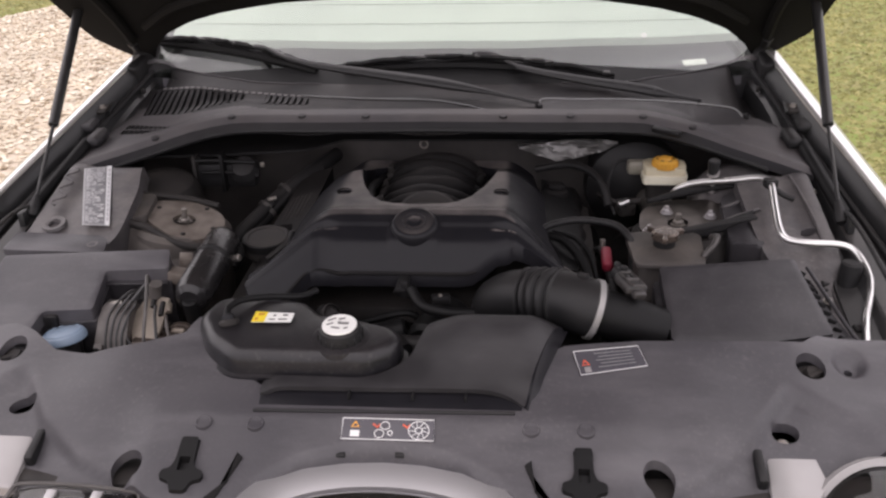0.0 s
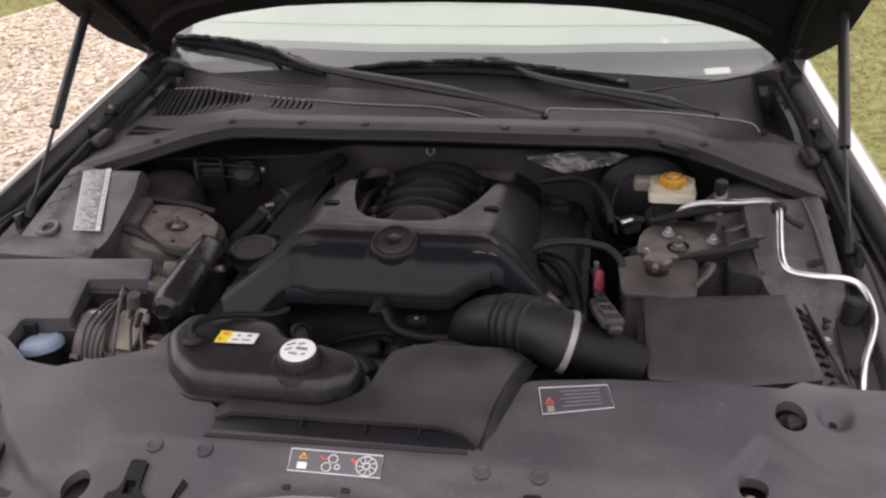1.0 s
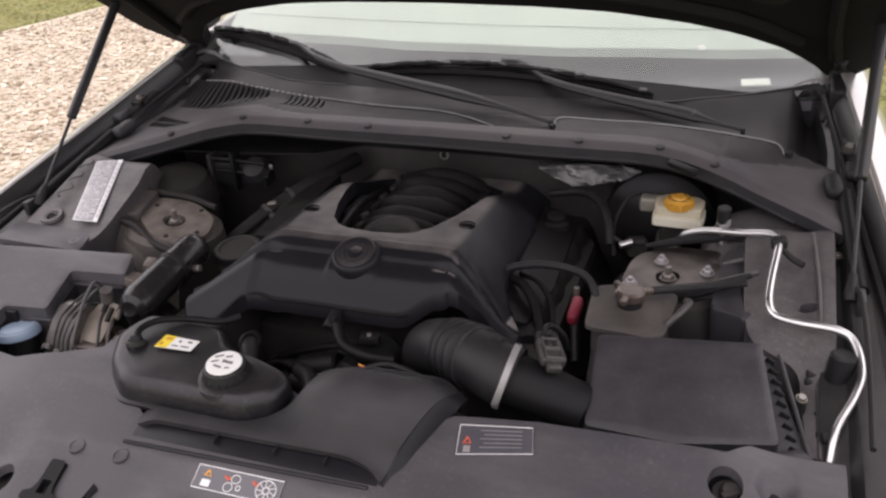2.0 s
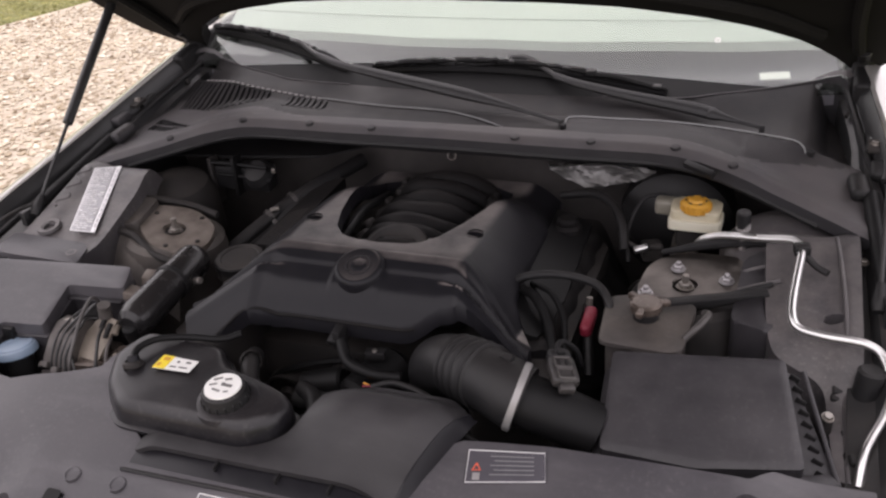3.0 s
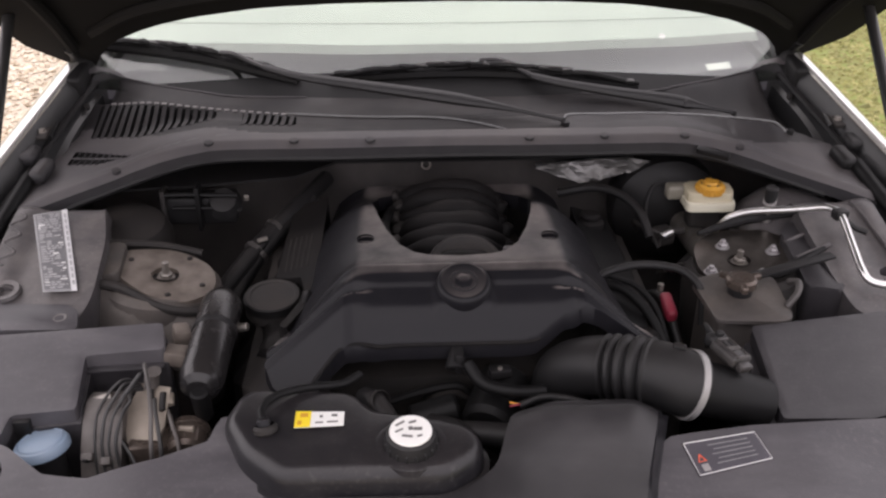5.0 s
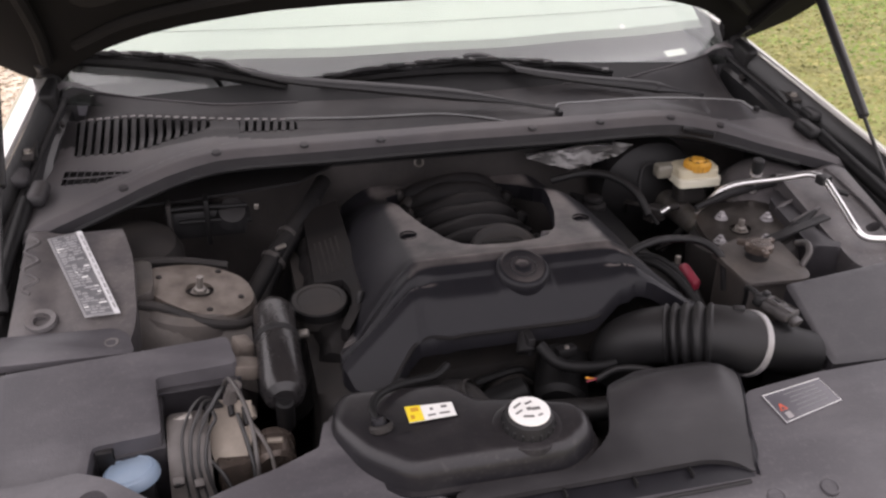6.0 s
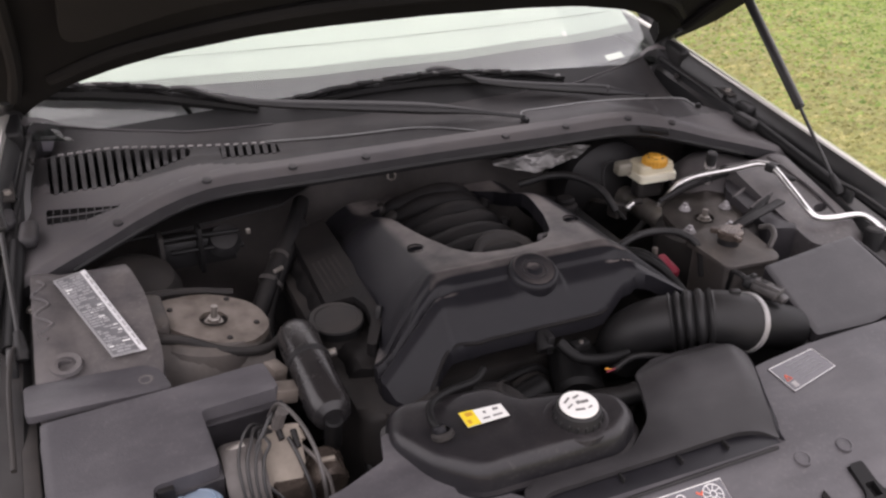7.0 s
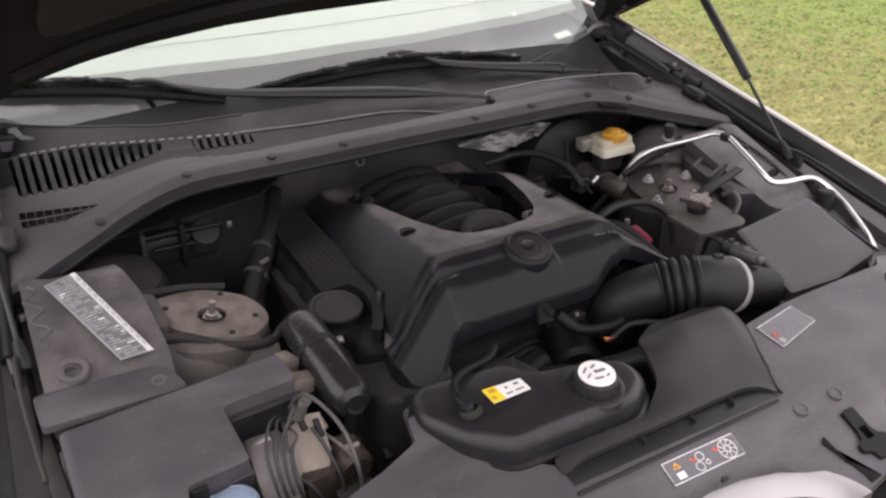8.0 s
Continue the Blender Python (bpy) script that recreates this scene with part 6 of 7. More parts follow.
part("brake_pipe", tube([(-0.420, 1.262, 0.845), (-0.414, 1.245, 0.872), (-0.407, 1.226, 0.884), (-0.395, 1.190, 0.878), (-0.388, 1.160, 0.862), (-0.386, 1.135, 0.835), (-0.385, 1.122, 0.800)], 0.0027, 10), M_CLAMP_DULL, absu, "bent grey steel pipe")
part("brake_pipe", tube([(-0.418, 1.262, 0.842), (-0.420, 1.246, 0.860), (-0.434, 1.232, 0.846), (-0.447, 1.220, 0.829), (-0.445, 1.196, 0.802), (-0.428, 1.176, 0.784), (-0.415, 1.160, 0.760)], 0.0026, 8), M_PAINTB, absu, "thin bent steel pipe")
part("brake_pipe", tube([(-0.404, 1.230, 0.830), (-0.400, 1.212, 0.822), (-0.395, 1.195, 0.806), (-0.390, 1.175, 0.782), (-0.392, 1.160, 0.750)], 0.0028, 8), M_PAINTB, absu, "thin bent steel pipe")
part("brake_pipe", tube([(-0.388, 1.225, 0.815), (-0.378, 1.200, 0.812), (-0.368, 1.178, 0.795), (-0.366, 1.160, 0.760)], 0.0026, 8), M_CONDUIT, absu, "thin bent steel pipe")

cap_c = thing("purge_canister", "black cylindrical purge canister with banded middle", "canister", (-0.34, 1.32, 0.80))
A, B = Vector((-0.343, 1.420, 0.862)), Vector((-0.345, 1.225, 0.845))
cm, cl = aim(A, B)
part("barrel", revolve([(0, 0), (0.016, 0.001), (0.024, 0.005), (0.028, 0.013), (0.0295, 0.022), (0.0295, cl - 0.022), (0.025, cl - 0.007), (0.016, cl), (0, cl)], cm, 32), M_GLOSSY, cap_c, "smooth shiny black barrel")
part("band", revolve([(0.0293, cl * 0.38), (0.0312, cl * 0.385), (0.0312, cl * 0.43), (0.0293, cl * 0.435)], cm, 32), M_BLACK, cap_c)
part("outlet", rod(B, B + Vector((0.0, 0.012, -0.05)), 0.012, 16), M_WIPER, cap_c)
part("clip_block", box((0.030, 0.026, 0.022), (-0.388, 1.300, 0.848), (0, 10, 0), 0.003), M_TOWER, cap_c, "dusty plastic clip")
part("clip_block", box((0.022, 0.030, 0.022), (-0.390, 1.345, 0.852), (0, 10, 20), 0.003), M_TOWER, cap_c, "dusty plastic clip")
part("small_pipe", rod((-0.318, 1.36, 0.85), (-0.30, 1.355, 0.855), 0.006, 12), M_STEEL, cap_c)

evap = thing("vacuum_valve", "dark valve block with small pipes on the bulkhead", "valve", (-0.42, 1.70, 0.86))
part("body", box((0.12, 0.04, 0.05), (-0.425, 1.715, 0.868), (0, 0, 0), 0.006), M_RUBBER, evap)
part("dome", revolve([(0, 0.02), (0.022, 0.016), (0.030, 0.0), (0, 0)], pose(-0.385, 1.700, 0.880, 40, 0, 0), 20), M_RUBBER, evap)
part("pipe", tube([(-0.485, 1.690, 0.902), (-0.44, 1.688, 0.904), (-0.40, 1.690, 0.901), (-0.36, 1.692, 0.899)], 0.004, 8), M_WIPER, evap)
part("pipe", tube([(-0.47, 1.690, 0.878), (-0.41, 1.684, 0.880), (-0.355, 1.690, 0.872)], 0.004, 8), M_WIPER, evap)
part("bracket", box((0.008, 0.03, 0.10), (-0.485, 1.70, 0.86), (0, 0, 0), 0.002), M_DARK, evap)
part("bracket", box((0.008, 0.03, 0.08), (-0.425, 1.69, 0.88), (0, 0, 0), 0.002), M_WIPER, evap)
part("tab", box((0.008, 0.004, 0.010), (-0.345, 1.69, 0.895), (0, 0, 0), 0.001), M_STEEL, evap)


def hose(name, pts, r, label, mat=None, category="hose", seg=14):
    return whole(name, tube(pts, r, seg), mat or M_RUBBER, pts[0], label, category)


hose("heater_hose", [(-0.40, 1.50, 0.77), (-0.365, 1.57, 0.80), (-0.315, 1.65, 0.835), (-0.265, 1.72, 0.86), (-0.22, 1.82, 0.87)], 0.015, "thick black rubber heater hose beside the engine")
hose("heater_hose", [(-0.37, 1.50, 0.76), (-0.34, 1.60, 0.80), (-0.29, 1.67, 0.84), (-0.24, 1.75, 0.86)], 0.013, "black rubber heater hose running to the bulkhead")
hose("breather_hose", [(-0.23, 1.385, 0.838), (-0.275, 1.36, 0.808), (-0.29, 1.30, 0.765), (-0.29, 1.24, 0.72)], 0.008, "black rubber breather hose beside the engine cover")

clips = thing("hose_clips", "small steel clips on the heater hoses", "hose clip", (-0.32, 1.64, 0.83))
for a, b, r in (((-0.330, 1.632, 0.826), (-0.318, 1.650, 0.836), 0.0175), ((-0.300, 1.672, 0.846), (-0.290, 1.688, 0.852), 0.0170), ((-0.322, 1.628, 0.818), (-0.312, 1.642, 0.826), 0.0150)):
    part("band", revolve([(r - 0.002, -0.004), (r, -0.004), (r, 0.004), (r - 0.002, 0.004)], aim(a, b)[0], 24), M_CLAMP_DULL, clips, "dull steel band")
part("screw", rod((-0.322, 1.622, 0.848), (-0.306, 1.628, 0.850), 0.004, 10), M_STEEL, clips, "bright clip screw")

# ---- throttle area in front of the engine ----
throttle = thing("throttle_body", "dark throttle body between engine cover and coolant tank", "throttle body", (0.02, 1.25, 0.76))
part("housing", rod((0.06, 1.31, 0.785), (0.025, 1.225, 0.770), 0.038, 28), M_WIPER, throttle)
part("motor", rod((-0.01, 1.265, 0.775), (-0.075, 1.255, 0.760), 0.022, 24), M_WIPER, throttle, "black round actuator")
part("spout", rod((-0.015, 1.262, 0.840), (-0.012, 1.285, 0.860), 0.014, 16, 0.009), M_BLACK, throttle)
part("fin", box((0.012, 0.03, 0.03), (-0.01, 1.272, 0.850), (0, 0, 0), 0.003), M_BLACK, throttle)
part("sensor", box((0.030, 0.016, 0.014), (0.045, 1.268, 0.830), (0, 0, 10), 0.003), M_BLACK, throttle)
part("screw", revolve([(0, 0.003), (0.003, 0.003), (0.004, 0.0), (0, 0)], pose(0.045, 1.266, 0.837), 10), M_STEEL, throttle)
part("vane_pipe", tube([(0.0, 1.255, 0.855), (0.02, 1.232, 0.838), (0.06, 1.222, 0.832), (0.10, 1.228, 0.828)], 0.0085, 12), M_WIPER, throttle, "black moulded pipe")
part("wire", tube([(0.052, 1.205, 0.822), (0.060, 1.202, 0.826), (0.068, 1.206, 0.824)], 0.0016, 6), M_RED, throttle, "thin red wire")
part("wire", tube([(0.052, 1.208, 0.826), (0.062, 1.209, 0.822), (0.072, 1.207, 0.823)], 0.0014, 6), M_ORANGE_INK, throttle, "thin orange wire")
hose("wiring_loom", [(0.065, 1.206, 0.822), (0.10, 1.210, 0.832), (0.15, 1.200, 0.826), (0.19, 1.175, 0.812), (0.23, 1.165, 0.79)], 0.005, "thin black wiring loom before the engine", category="wiring")
hose("coolant_hose", [(-0.055, 1.21, 0.775), (0.0, 1.19, 0.792), (0.055, 1.172, 0.800), (0.085, 1.150, 0.815), (0.095, 1.12, 0.80)], 0.016, "thick black coolant hose beside the tank")
hose("overflow_hose", [(0.0, 1.16, 0.80), (-0.02, 1.19, 0.80), (-0.05, 1.215, 0.79)], 0.013, "short black hose behind the coolant tank")
part("hose_clip", revolve([(0.0135, -0.006), (0.0155, -0.004), (0.0155, 0.004), (0.0135, 0.006)], pose(-0.115, 1.195, 0.842, 30, 40, 0), 20), M_DARK, throttle, "ribbed steel hose clip")
hose("bypass_hose", [(-0.135, 1.235, 0.82), (-0.118, 1.20, 0.838), (-0.100, 1.165, 0.83), (-0.08, 1.15, 0.80)], 0.013, "short black bypass hose with steel clip")

# ---- air duct and filter box ----
duct = thing("intake_duct", "black corrugated rubber air duct with pale clamp", "air duct", (0.2, 1.22, 0.80))
axis = [(0.130, 1.285, 0.775), (0.136, 1.274, 0.818), (0.162, 1.254, 0.845), (0.195, 1.233, 0.857), (0.237, 1.207, 0.866), (0.272, 1.192, 0.861), (0.286, 1.190, 0.857)]


def bulge(t):
    r = 0.0405 + 0.0026 * smoothstep(0.35, 0.62, t)
    if 0.44 < t < 0.64:
        r += 0.0095 * abs(math.cos((t - 0.44) / 0.20 * math.pi * 4)) ** 0.7 - 0.0062
    return r


part("rubber_elbow", tube(axis, bulge, 32, 30), M_RUBBER, duct, "corrugated black rubber elbow", 60)
part("outlet_stub", tube([(0.275, 1.191, 0.859), (0.32, 1.192, 0.845), (0.376, 1.195, 0.822)], 0.0350, 32), M_WIPER, duct, "smooth black outlet stub")
m1, _ = aim((0.277, 1.191, 0.8595), (0.372, 1.193, 0.830))
cl = part("band_clamp", revolve([(0.0425, -0.005), (0.0455, -0.004), (0.0455, 0.004), (0.0425, 0.005)], m1, 40), M_BAND, duct, "pale grey band clamp")
part("clamp_screw", box((0.016, 0.010, 0.010), (0.262, 1.205, 0.906), (0, 0, -20), 0.002), M_RUBBER, cl)
sm = pose(0.331, 1.212, 0.892, 6, 12, 26)


def on_sensor(bm):
    bm.transform(sm)
    return bm


own = box((0.034, 0.044, 0.016), (0, 0, 0), (0, 0, 0), 0.005, 3)
box((0.020, 0.012, 0.012), (0, -0.026, -0.003), (12, 0, 0), 0.003, 2, own)
mf = part("flow_sensor", on_sensor(own), M_SENSOR, duct, "worn grey air flow sensor")
for y0, y1 in ((-0.020, -0.004), (0.000, 0.018)):
    own = tube([(-0.010, y0, 0.0085), (0.010, y0, 0.0085), (0.010, y1, 0.0085), (-0.010, y1, 0.0085), (-0.010, y0, 0.0085)], 0.0016, 6, smooth=False)
    part("sensor_frame", on_sensor(own), M_CLAMP_DULL, mf, "pale worn ridge")
for x in (-0.005, 0.004):
    part("sensor_slot", on_sensor(box((0.004, 0.010, 0.003), (x, 0.009, 0.0078), (0, 0, 0), 0.001)), M_RUBBER, mf, "dark slot")
own = box((0.030, 0.016, 0.018), (0, 0.028, 0.000), (0, 0, 0), 0.005, 3)
box((0.012, 0.008, 0.007), (0, 0.026, 0.011), (0, 0, 0), 0.002, 2, own)
part("sensor_plug", on_sensor(own), M_RUBBER, mf, "black wiring plug")
part("sensor_wire", tube([(0.318, 1.242, 0.896), (0.314, 1.256, 0.900), (0.318, 1.275, 0.892), (0.330, 1.290, 0.870), (0.335, 1.300, 0.84)], 0.004, 8), M_RUBBER, mf, "black wire")

airbox = thing("air_filter_box", "black plastic air filter box with flat lid", "air filter box", (0.49, 1.22, 0.72))
LID = [(0.381, 1.277), (0.587, 1.302), (0.618, 1.172), (0.50, 1.151), (0.388, 1.153)]
lz = lambda x, y: 0.893 + 0.42 * (y - 1.30) + 0.03 * (0.586 - x) * (0.5 + 0.5 * smoothstep(1.15, 1.28, y))
part("lid", field(rounded(LID, 0.006, 4), lz, 0.005, drop=0.020, lip=0.0022), M_PLASTIC, airbox, "flat grained black lid")
LOW = [(0.372, 1.275), (0.595, 1.310), (0.652, 1.185), (0.655, 1.165), (0.50, 1.143), (0.378, 1.145)]
part("housing", prism(rounded(LOW, 0.01, 3), lambda x, y: lz(x, y) - 0.026, 0.70, 0.002), M_PLASTIC, airbox, "black lower housing")
for k in range(9):
    t = k / 8
    a = Vector((0.594, 1.298, lz(0.594, 1.298) - 0.016)).lerp(Vector((0.630, 1.186, lz(0.630, 1.186) - 0.016)), t)
    part("side_rib", box((0.013, 0.0024, 0.009), (a.x + 0.006, a.y, a.z - 0.008), (0, 20, -17), 0.001), M_BLACK, airbox)
rail = [(0.610, 1.306, lz(0.61, 1.306) - 0.020), (0.650, 1.188, lz(0.65, 1.188) - 0.020), (0.652, 1.172, 0.822), (0.615, 1.158, 0.818)]
part("flange_rail", tube(rail, 0.0030, 8, 3), M_PLASTIC, airbox, "moulded flange along the lid")
part("front_catch", prism([(0.588, 1.155), (0.655, 1.170), (0.652, 1.190), (0.60, 1.172)], 0.824, 0.80, 0.002), M_PLASTIC, airbox)

clutter = thing("wiring_connectors", "black wiring connectors beside the air filter box", "connector", (0.66, 1.28, 0.79))
for x, y, z, w, d, hgt in ((0.655, 1.345, 0.806, 0.026, 0.030, 0.040), (0.676, 1.236, 0.792, 0.026, 0.034, 0.030), (0.668, 1.285, 0.786, 0.030, 0.022, 0.034)):
    own = box((w, d, hgt), (x, y, z), (8, 6, 12), 0.004)
    box((w * 0.6, d * 0.5, 0.008), (x, y - 0.002, z + hgt / 2 + 0.002), (8, 6, 12), 0.002, 1, own)
    part("connector", own, M_RUBBER, clutter, "black plastic connector")
part("cable", tube([(0.655, 1.345, 0.80), (0.672, 1.318, 0.815), (0.674, 1.292, 0.812), (0.668, 1.262, 0.795), (0.676, 1.236, 0.79)], 0.0036, 8), M_CLAMP_DULL, clutter, "grey cable")
bolt_on((0.643, 1.286, 0.826), 0.006, clutter, M_STEEL, (0.2, -0.2, 1))
part("bolt_post", rod((0.643, 1.286, 0.76), (0.643, 1.286, 0.826), 0.007, 10), M_DARK, clutter)

# ---- off-side of the bay: tower, reservoirs, brake servo ----
tower2 = thing("suspension_tower", "suspension tower with dirty plate and four studs", "suspension tower", (0.45, 1.5, 0.7), "suspension towers")
part("turret", revolve([(0.100, -0.20), (0.096, -0.03), (0.090, -0.008), (0.080, 0.0), (0, 0.0)], pose(0.455, 1.505, 0.852, -4, -5, 0), 40), M_DARK, tower2, "grimy dark turret")
TP2 = rounded([(0.375, 1.475), (0.385, 1.555), (0.43, 1.590), (0.53, 1.580), (0.535, 1.515), (0.505, 1.465), (0.42, 1.440)], 0.03, 6)
tz2 = lambda x, y: 0.860 + 0.08 * (y - 1.5) + 0.06 * (x - 0.44)
part("top_plate", field(TP2, tz2, 0.005, [ellipse(0.445, 1.502, 0.018, 0.016)], drop=0.010), M_GRIMY, tower2, "dirty bare metal plate")
part("centre_cup", revolve([(0.019, 0.001), (0.017, -0.006), (0, -0.008)], pose(0.445, 1.502, 0.860), 24), M_DARK, tower2)
bolt_on((0.445, 1.502, 0.856), 0.010, tower2, M_STEEL, (0, 0, 1), "centre_nut", 0.022)
for x, y in ((0.430, 1.541), (0.392, 1.474), (0.502, 1.516), (0.464, 1.455)):
    bolt_on((x, y, tz2(x, y)), 0.0085, tower2, M_SATIN, (0, 0, 1), "stud_nut", 0.013)
part("rear_dome", revolve([(0.10, -0.12), (0.095, -0.03), (0.075, -0.006), (0.04, 0.004), (0, 0.006)], pose(0.575, 1.625, 0.893, 8, -4, 0), 36), M_WING, tower2, "rounded dark pressing behind the tower")
part("side_box", prism(rounded([(0.515, 1.41), (0.570, 1.395), (0.572, 1.535), (0.550, 1.580), (0.522, 1.545)], 0.012), lambda x, y: 0.874 + 0.14 * (y - 1.45), 0.80, 0.006), M_PLASTIC, tower2, "dark pressed panel beside the tower")
part("rear_fold", tube([(0.40, 1.578, 0.868), (0.47, 1.592, 0.882), (0.53, 1.590, 0.895), (0.568, 1.575, 0.902)], lambda t: 0.004 + 0.005 * math.sin(math.pi * t), 10), M_BLACK, tower2, "black folded edge")
part("front_fold", tube([(0.435, 1.440, 0.858), (0.50, 1.452, 0.872), (0.565, 1.478, 0.892)], lambda t: 0.004 + 0.005 * math.sin(math.pi * t), 10), M_BLACK, tower2, "black folded edge")
part("apron_bead", tube([(0.668, 1.20, apron_height(1)(0.668, 1.20)), (0.664, 1.32, apron_height(1)(0.664, 1.32)), (0.660, 1.42, apron_height(1)(0.66, 1.42) + 0.002), (0.652, 1.52, apron_height(1)(0.652, 1.52) + 0.002), (0.645, 1.58, apron_height(1)(0.645, 1.58) + 0.002)], 0.003, 8), M_WING, car, "seam sealer bead")
for y in (1.47, 1.52):
    part("panel_fold", tube([(0.520, y, 0.880), (0.545, y + 0.006, 0.888), (0.575, y + 0.012, 0.896)], 0.0035, 6), M_WING, tower2)

ps = thing("power_steering_reservoir", "dusty brown-black power steering reservoir with cap", "fluid reservoir", (0.40, 1.38, 0.78))
PSO = rounded([(0.345, 1.425), (0.40, 1.445), (0.470, 1.430), (0.462, 1.325), (0.445, 1.315), (0.352, 1.322)], 0.012, 4)
part("top_plate", prism(PSO, lambda x, y: 0.871 + 0.05 * (y - 1.38), 0.862, 0.002), M_TURRET, ps, "flat dusty brown-black top plate")
part("tank_body", prism([(x + (0.405 - x) * 0.14, y + (1.38 - y) * 0.14) for x, y in PSO], 0.862, 0.74, 0.002), M_TURRET, ps, "dusty brown tank")
pm = pose(0.405, 1.388, 0.872)
part("neck", revolve([(0, 0), (0.018, 0), (0.018, 0.014), (0, 0.014)], pm, 20), M_RUBBER, ps)
b = revolve([(0, 0.026), (0.018, 0.026), (0.022, 0.023), (0.022, 0.013), (0, 0.013)], pm, 28)
for i in range(3):
    a = radians(20 + 120 * i)
    box((0.018, 0.010, 0.010), (0.405 + 0.024 * math.cos(a), 1.388 + 0.024 * math.sin(a), 0.892), (0, 0, math.degrees(a)), 0.002, 1, b)
part("cap", b, M_BROWN, ps, "worn brown cap with three lugs")
part("strap_bar", box((0.135, 0.016, 0.005), (0.495, 1.425, 0.893), (0, -6, 14), 0.001), M_RUBBER, ps, "dark flat retaining strap")
part("hose_stub", tube([(0.462, 1.352, 0.868), (0.478, 1.362, 0.884), (0.488, 1.385, 0.888), (0.482, 1.402, 0.880)], 0.0052, 12), M_CLAMP_DULL, ps, "dusty grey hose stub")

res = thing("brake_fluid_reservoir", "cream translucent brake fluid reservoir with yellow cap", "brake reservoir", (0.436, 1.665, 0.82))
RO = [(0.399, 1.638), (0.481, 1.636), (0.483, 1.690), (0.399, 1.692)]
part("rim", prism(rounded(RO, 0.010, 4), 0.892, 0.877, 0.003), M_CREAM_LIGHT, res, "pale cream rim")
part("upper_tank", prism(rounded([(x + (0.436 - x) * 0.06, y + (1.664 - y) * 0.02 + 0.006) for x, y in RO], 0.012, 4), 0.908, 0.89, 0.005), M_CREAM, res, "cream upper tank")
part("lower_tank", prism(rounded([(x + (0.436 - x) * 0.30, y + (1.664 - y) * 0.30 + 0.008) for x, y in RO], 0.012, 4), 0.876, 0.84, 0.003), M_DARK, res, "grimy lower tank")
part("back_tank", box((0.058, 0.026, 0.026), (0.402, 1.688, 0.894), (0, 0, 0), 0.006, 3), M_CREAM_GREY, res, "grey translucent rear chamber")
ym = pose(0.440, 1.660, 0.905)
b = revolve([(0, 0.019), (0.010, 0.019), (0.012, 0.016), (0.019, 0.016), (0.0225, 0.013), (0.0235, 0.0), (0, 0)], ym, 36)
yc = part("screw_cap", b, M_YELLOW, res, "dirty yellow screw cap")
for i in range(20):
    a = 2 * math.pi * i / 20
    part("grip_rib", box((0.003, 0.004, 0.012), (0.440 + 0.0232 * math.cos(a), 1.660 + 0.0232 * math.sin(a), 0.911), (0, 0, math.degrees(a)), 0.0008, 1), M_YELLOW, yc)
for i in range(6):
    a = 2 * math.pi * i / 6
    part("text_bar", box((0.006, 0.0025, 0.001), (0.440 + 0.0155 * math.cos(a), 1.660 + 0.0155 * math.sin(a), 0.9215), (0, 0, math.degrees(a) + 90)), M_INK, yc)
master = thing("brake_servo", "dark round brake servo and master cylinder", "brake servo", (0.40, 1.76, 0.80))
part("drum", revolve([(0, 0.07), (0.03, 0.068), (0.07, 0.055), (0.098, 0.035), (0.102, 0.0), (0.095, -0.04), (0, -0.05)], pose(0.40, 1.79, 0.822, 90, 0, 0), 40), M_BLACK, master, "satin black pressed steel drum")
part("cylinder", rod((0.42, 1.74, 0.815), (0.43, 1.58, 0.815), 0.022, 20), M_STEEL, master, "dull alloy cylinder")
part("plug", box((0.034, 0.03, 0.03), (0.372, 1.668, 0.818), (0, 0, 20), 0.006, 3), M_CLAMP_DULL, master, "grey fluid connector")
part("loop_cable", tube([(0.345, 1.60, 0.83), (0.335, 1.66, 0.86), (0.352, 1.70, 0.895), (0.385, 1.715, 0.90)], 0.0032, 8), M_RUBBER, master, "thin black looped cable")
part("fitting", rod((0.365, 1.63, 0.845), (0.395, 1.625, 0.85), 0.006, 10), M_DARK, master, "pipe fitting")
part("fitting", rod((0.352, 1.612, 0.846), (0.372, 1.622, 0.850), 0.006, 12), M_ALU, master, "bright pipe nut")
part("fitting", rod((0.43, 1.60, 0.835), (0.47, 1.60, 0.84), 0.010, 12), M_STEEL, master)
part("brake_pipe", tube([(0.37, 1.62, 0.84), (0.33, 1.64, 0.85), (0.32, 1.68, 0.84), (0.34, 1.72, 0.80)], 0.004, 8), M_DARK, master)
part("brake_pipe", tube([(0.42, 1.58, 0.82), (0.40, 1.55, 0.83), (0.37, 1.56, 0.82), (0.35, 1.60, 0.78)], 0.004, 8), M_DARK, master)

acp = thing("air_conditioning_pipe", "bright bent aluminium air conditioning pipe", "metal pipe", (0.60, 1.45, 0.87))
pts = [(0.392, 1.660, 0.745), (0.405, 1.644, 0.776), (0.432, 1.618, 0.838), (0.450, 1.604, 0.874), (0.462, 1.598, 0.889), (0.490, 1.588, 0.902), (0.545, 1.560, 0.918), (0.580, 1.542, 0.930), (0.592, 1.530, 0.932), (0.598, 1.512, 0.930), (0.593, 1.45, 0.910), (0.592, 1.41, 0.893), (0.601, 1.392, 0.882), (0.63, 1.383, 0.880), (0.682, 1.376, 0.880), (0.703, 1.362, 0.872), (0.713, 1.325, 0.853), (0.704, 1.285, 0.840), (0.684, 1.235, 0.826), (0.678, 1.20, 0.80)]
part("tube", tube(pts, 0.0058, 14, 6), M_ALU, acp, "bright bare aluminium tube")
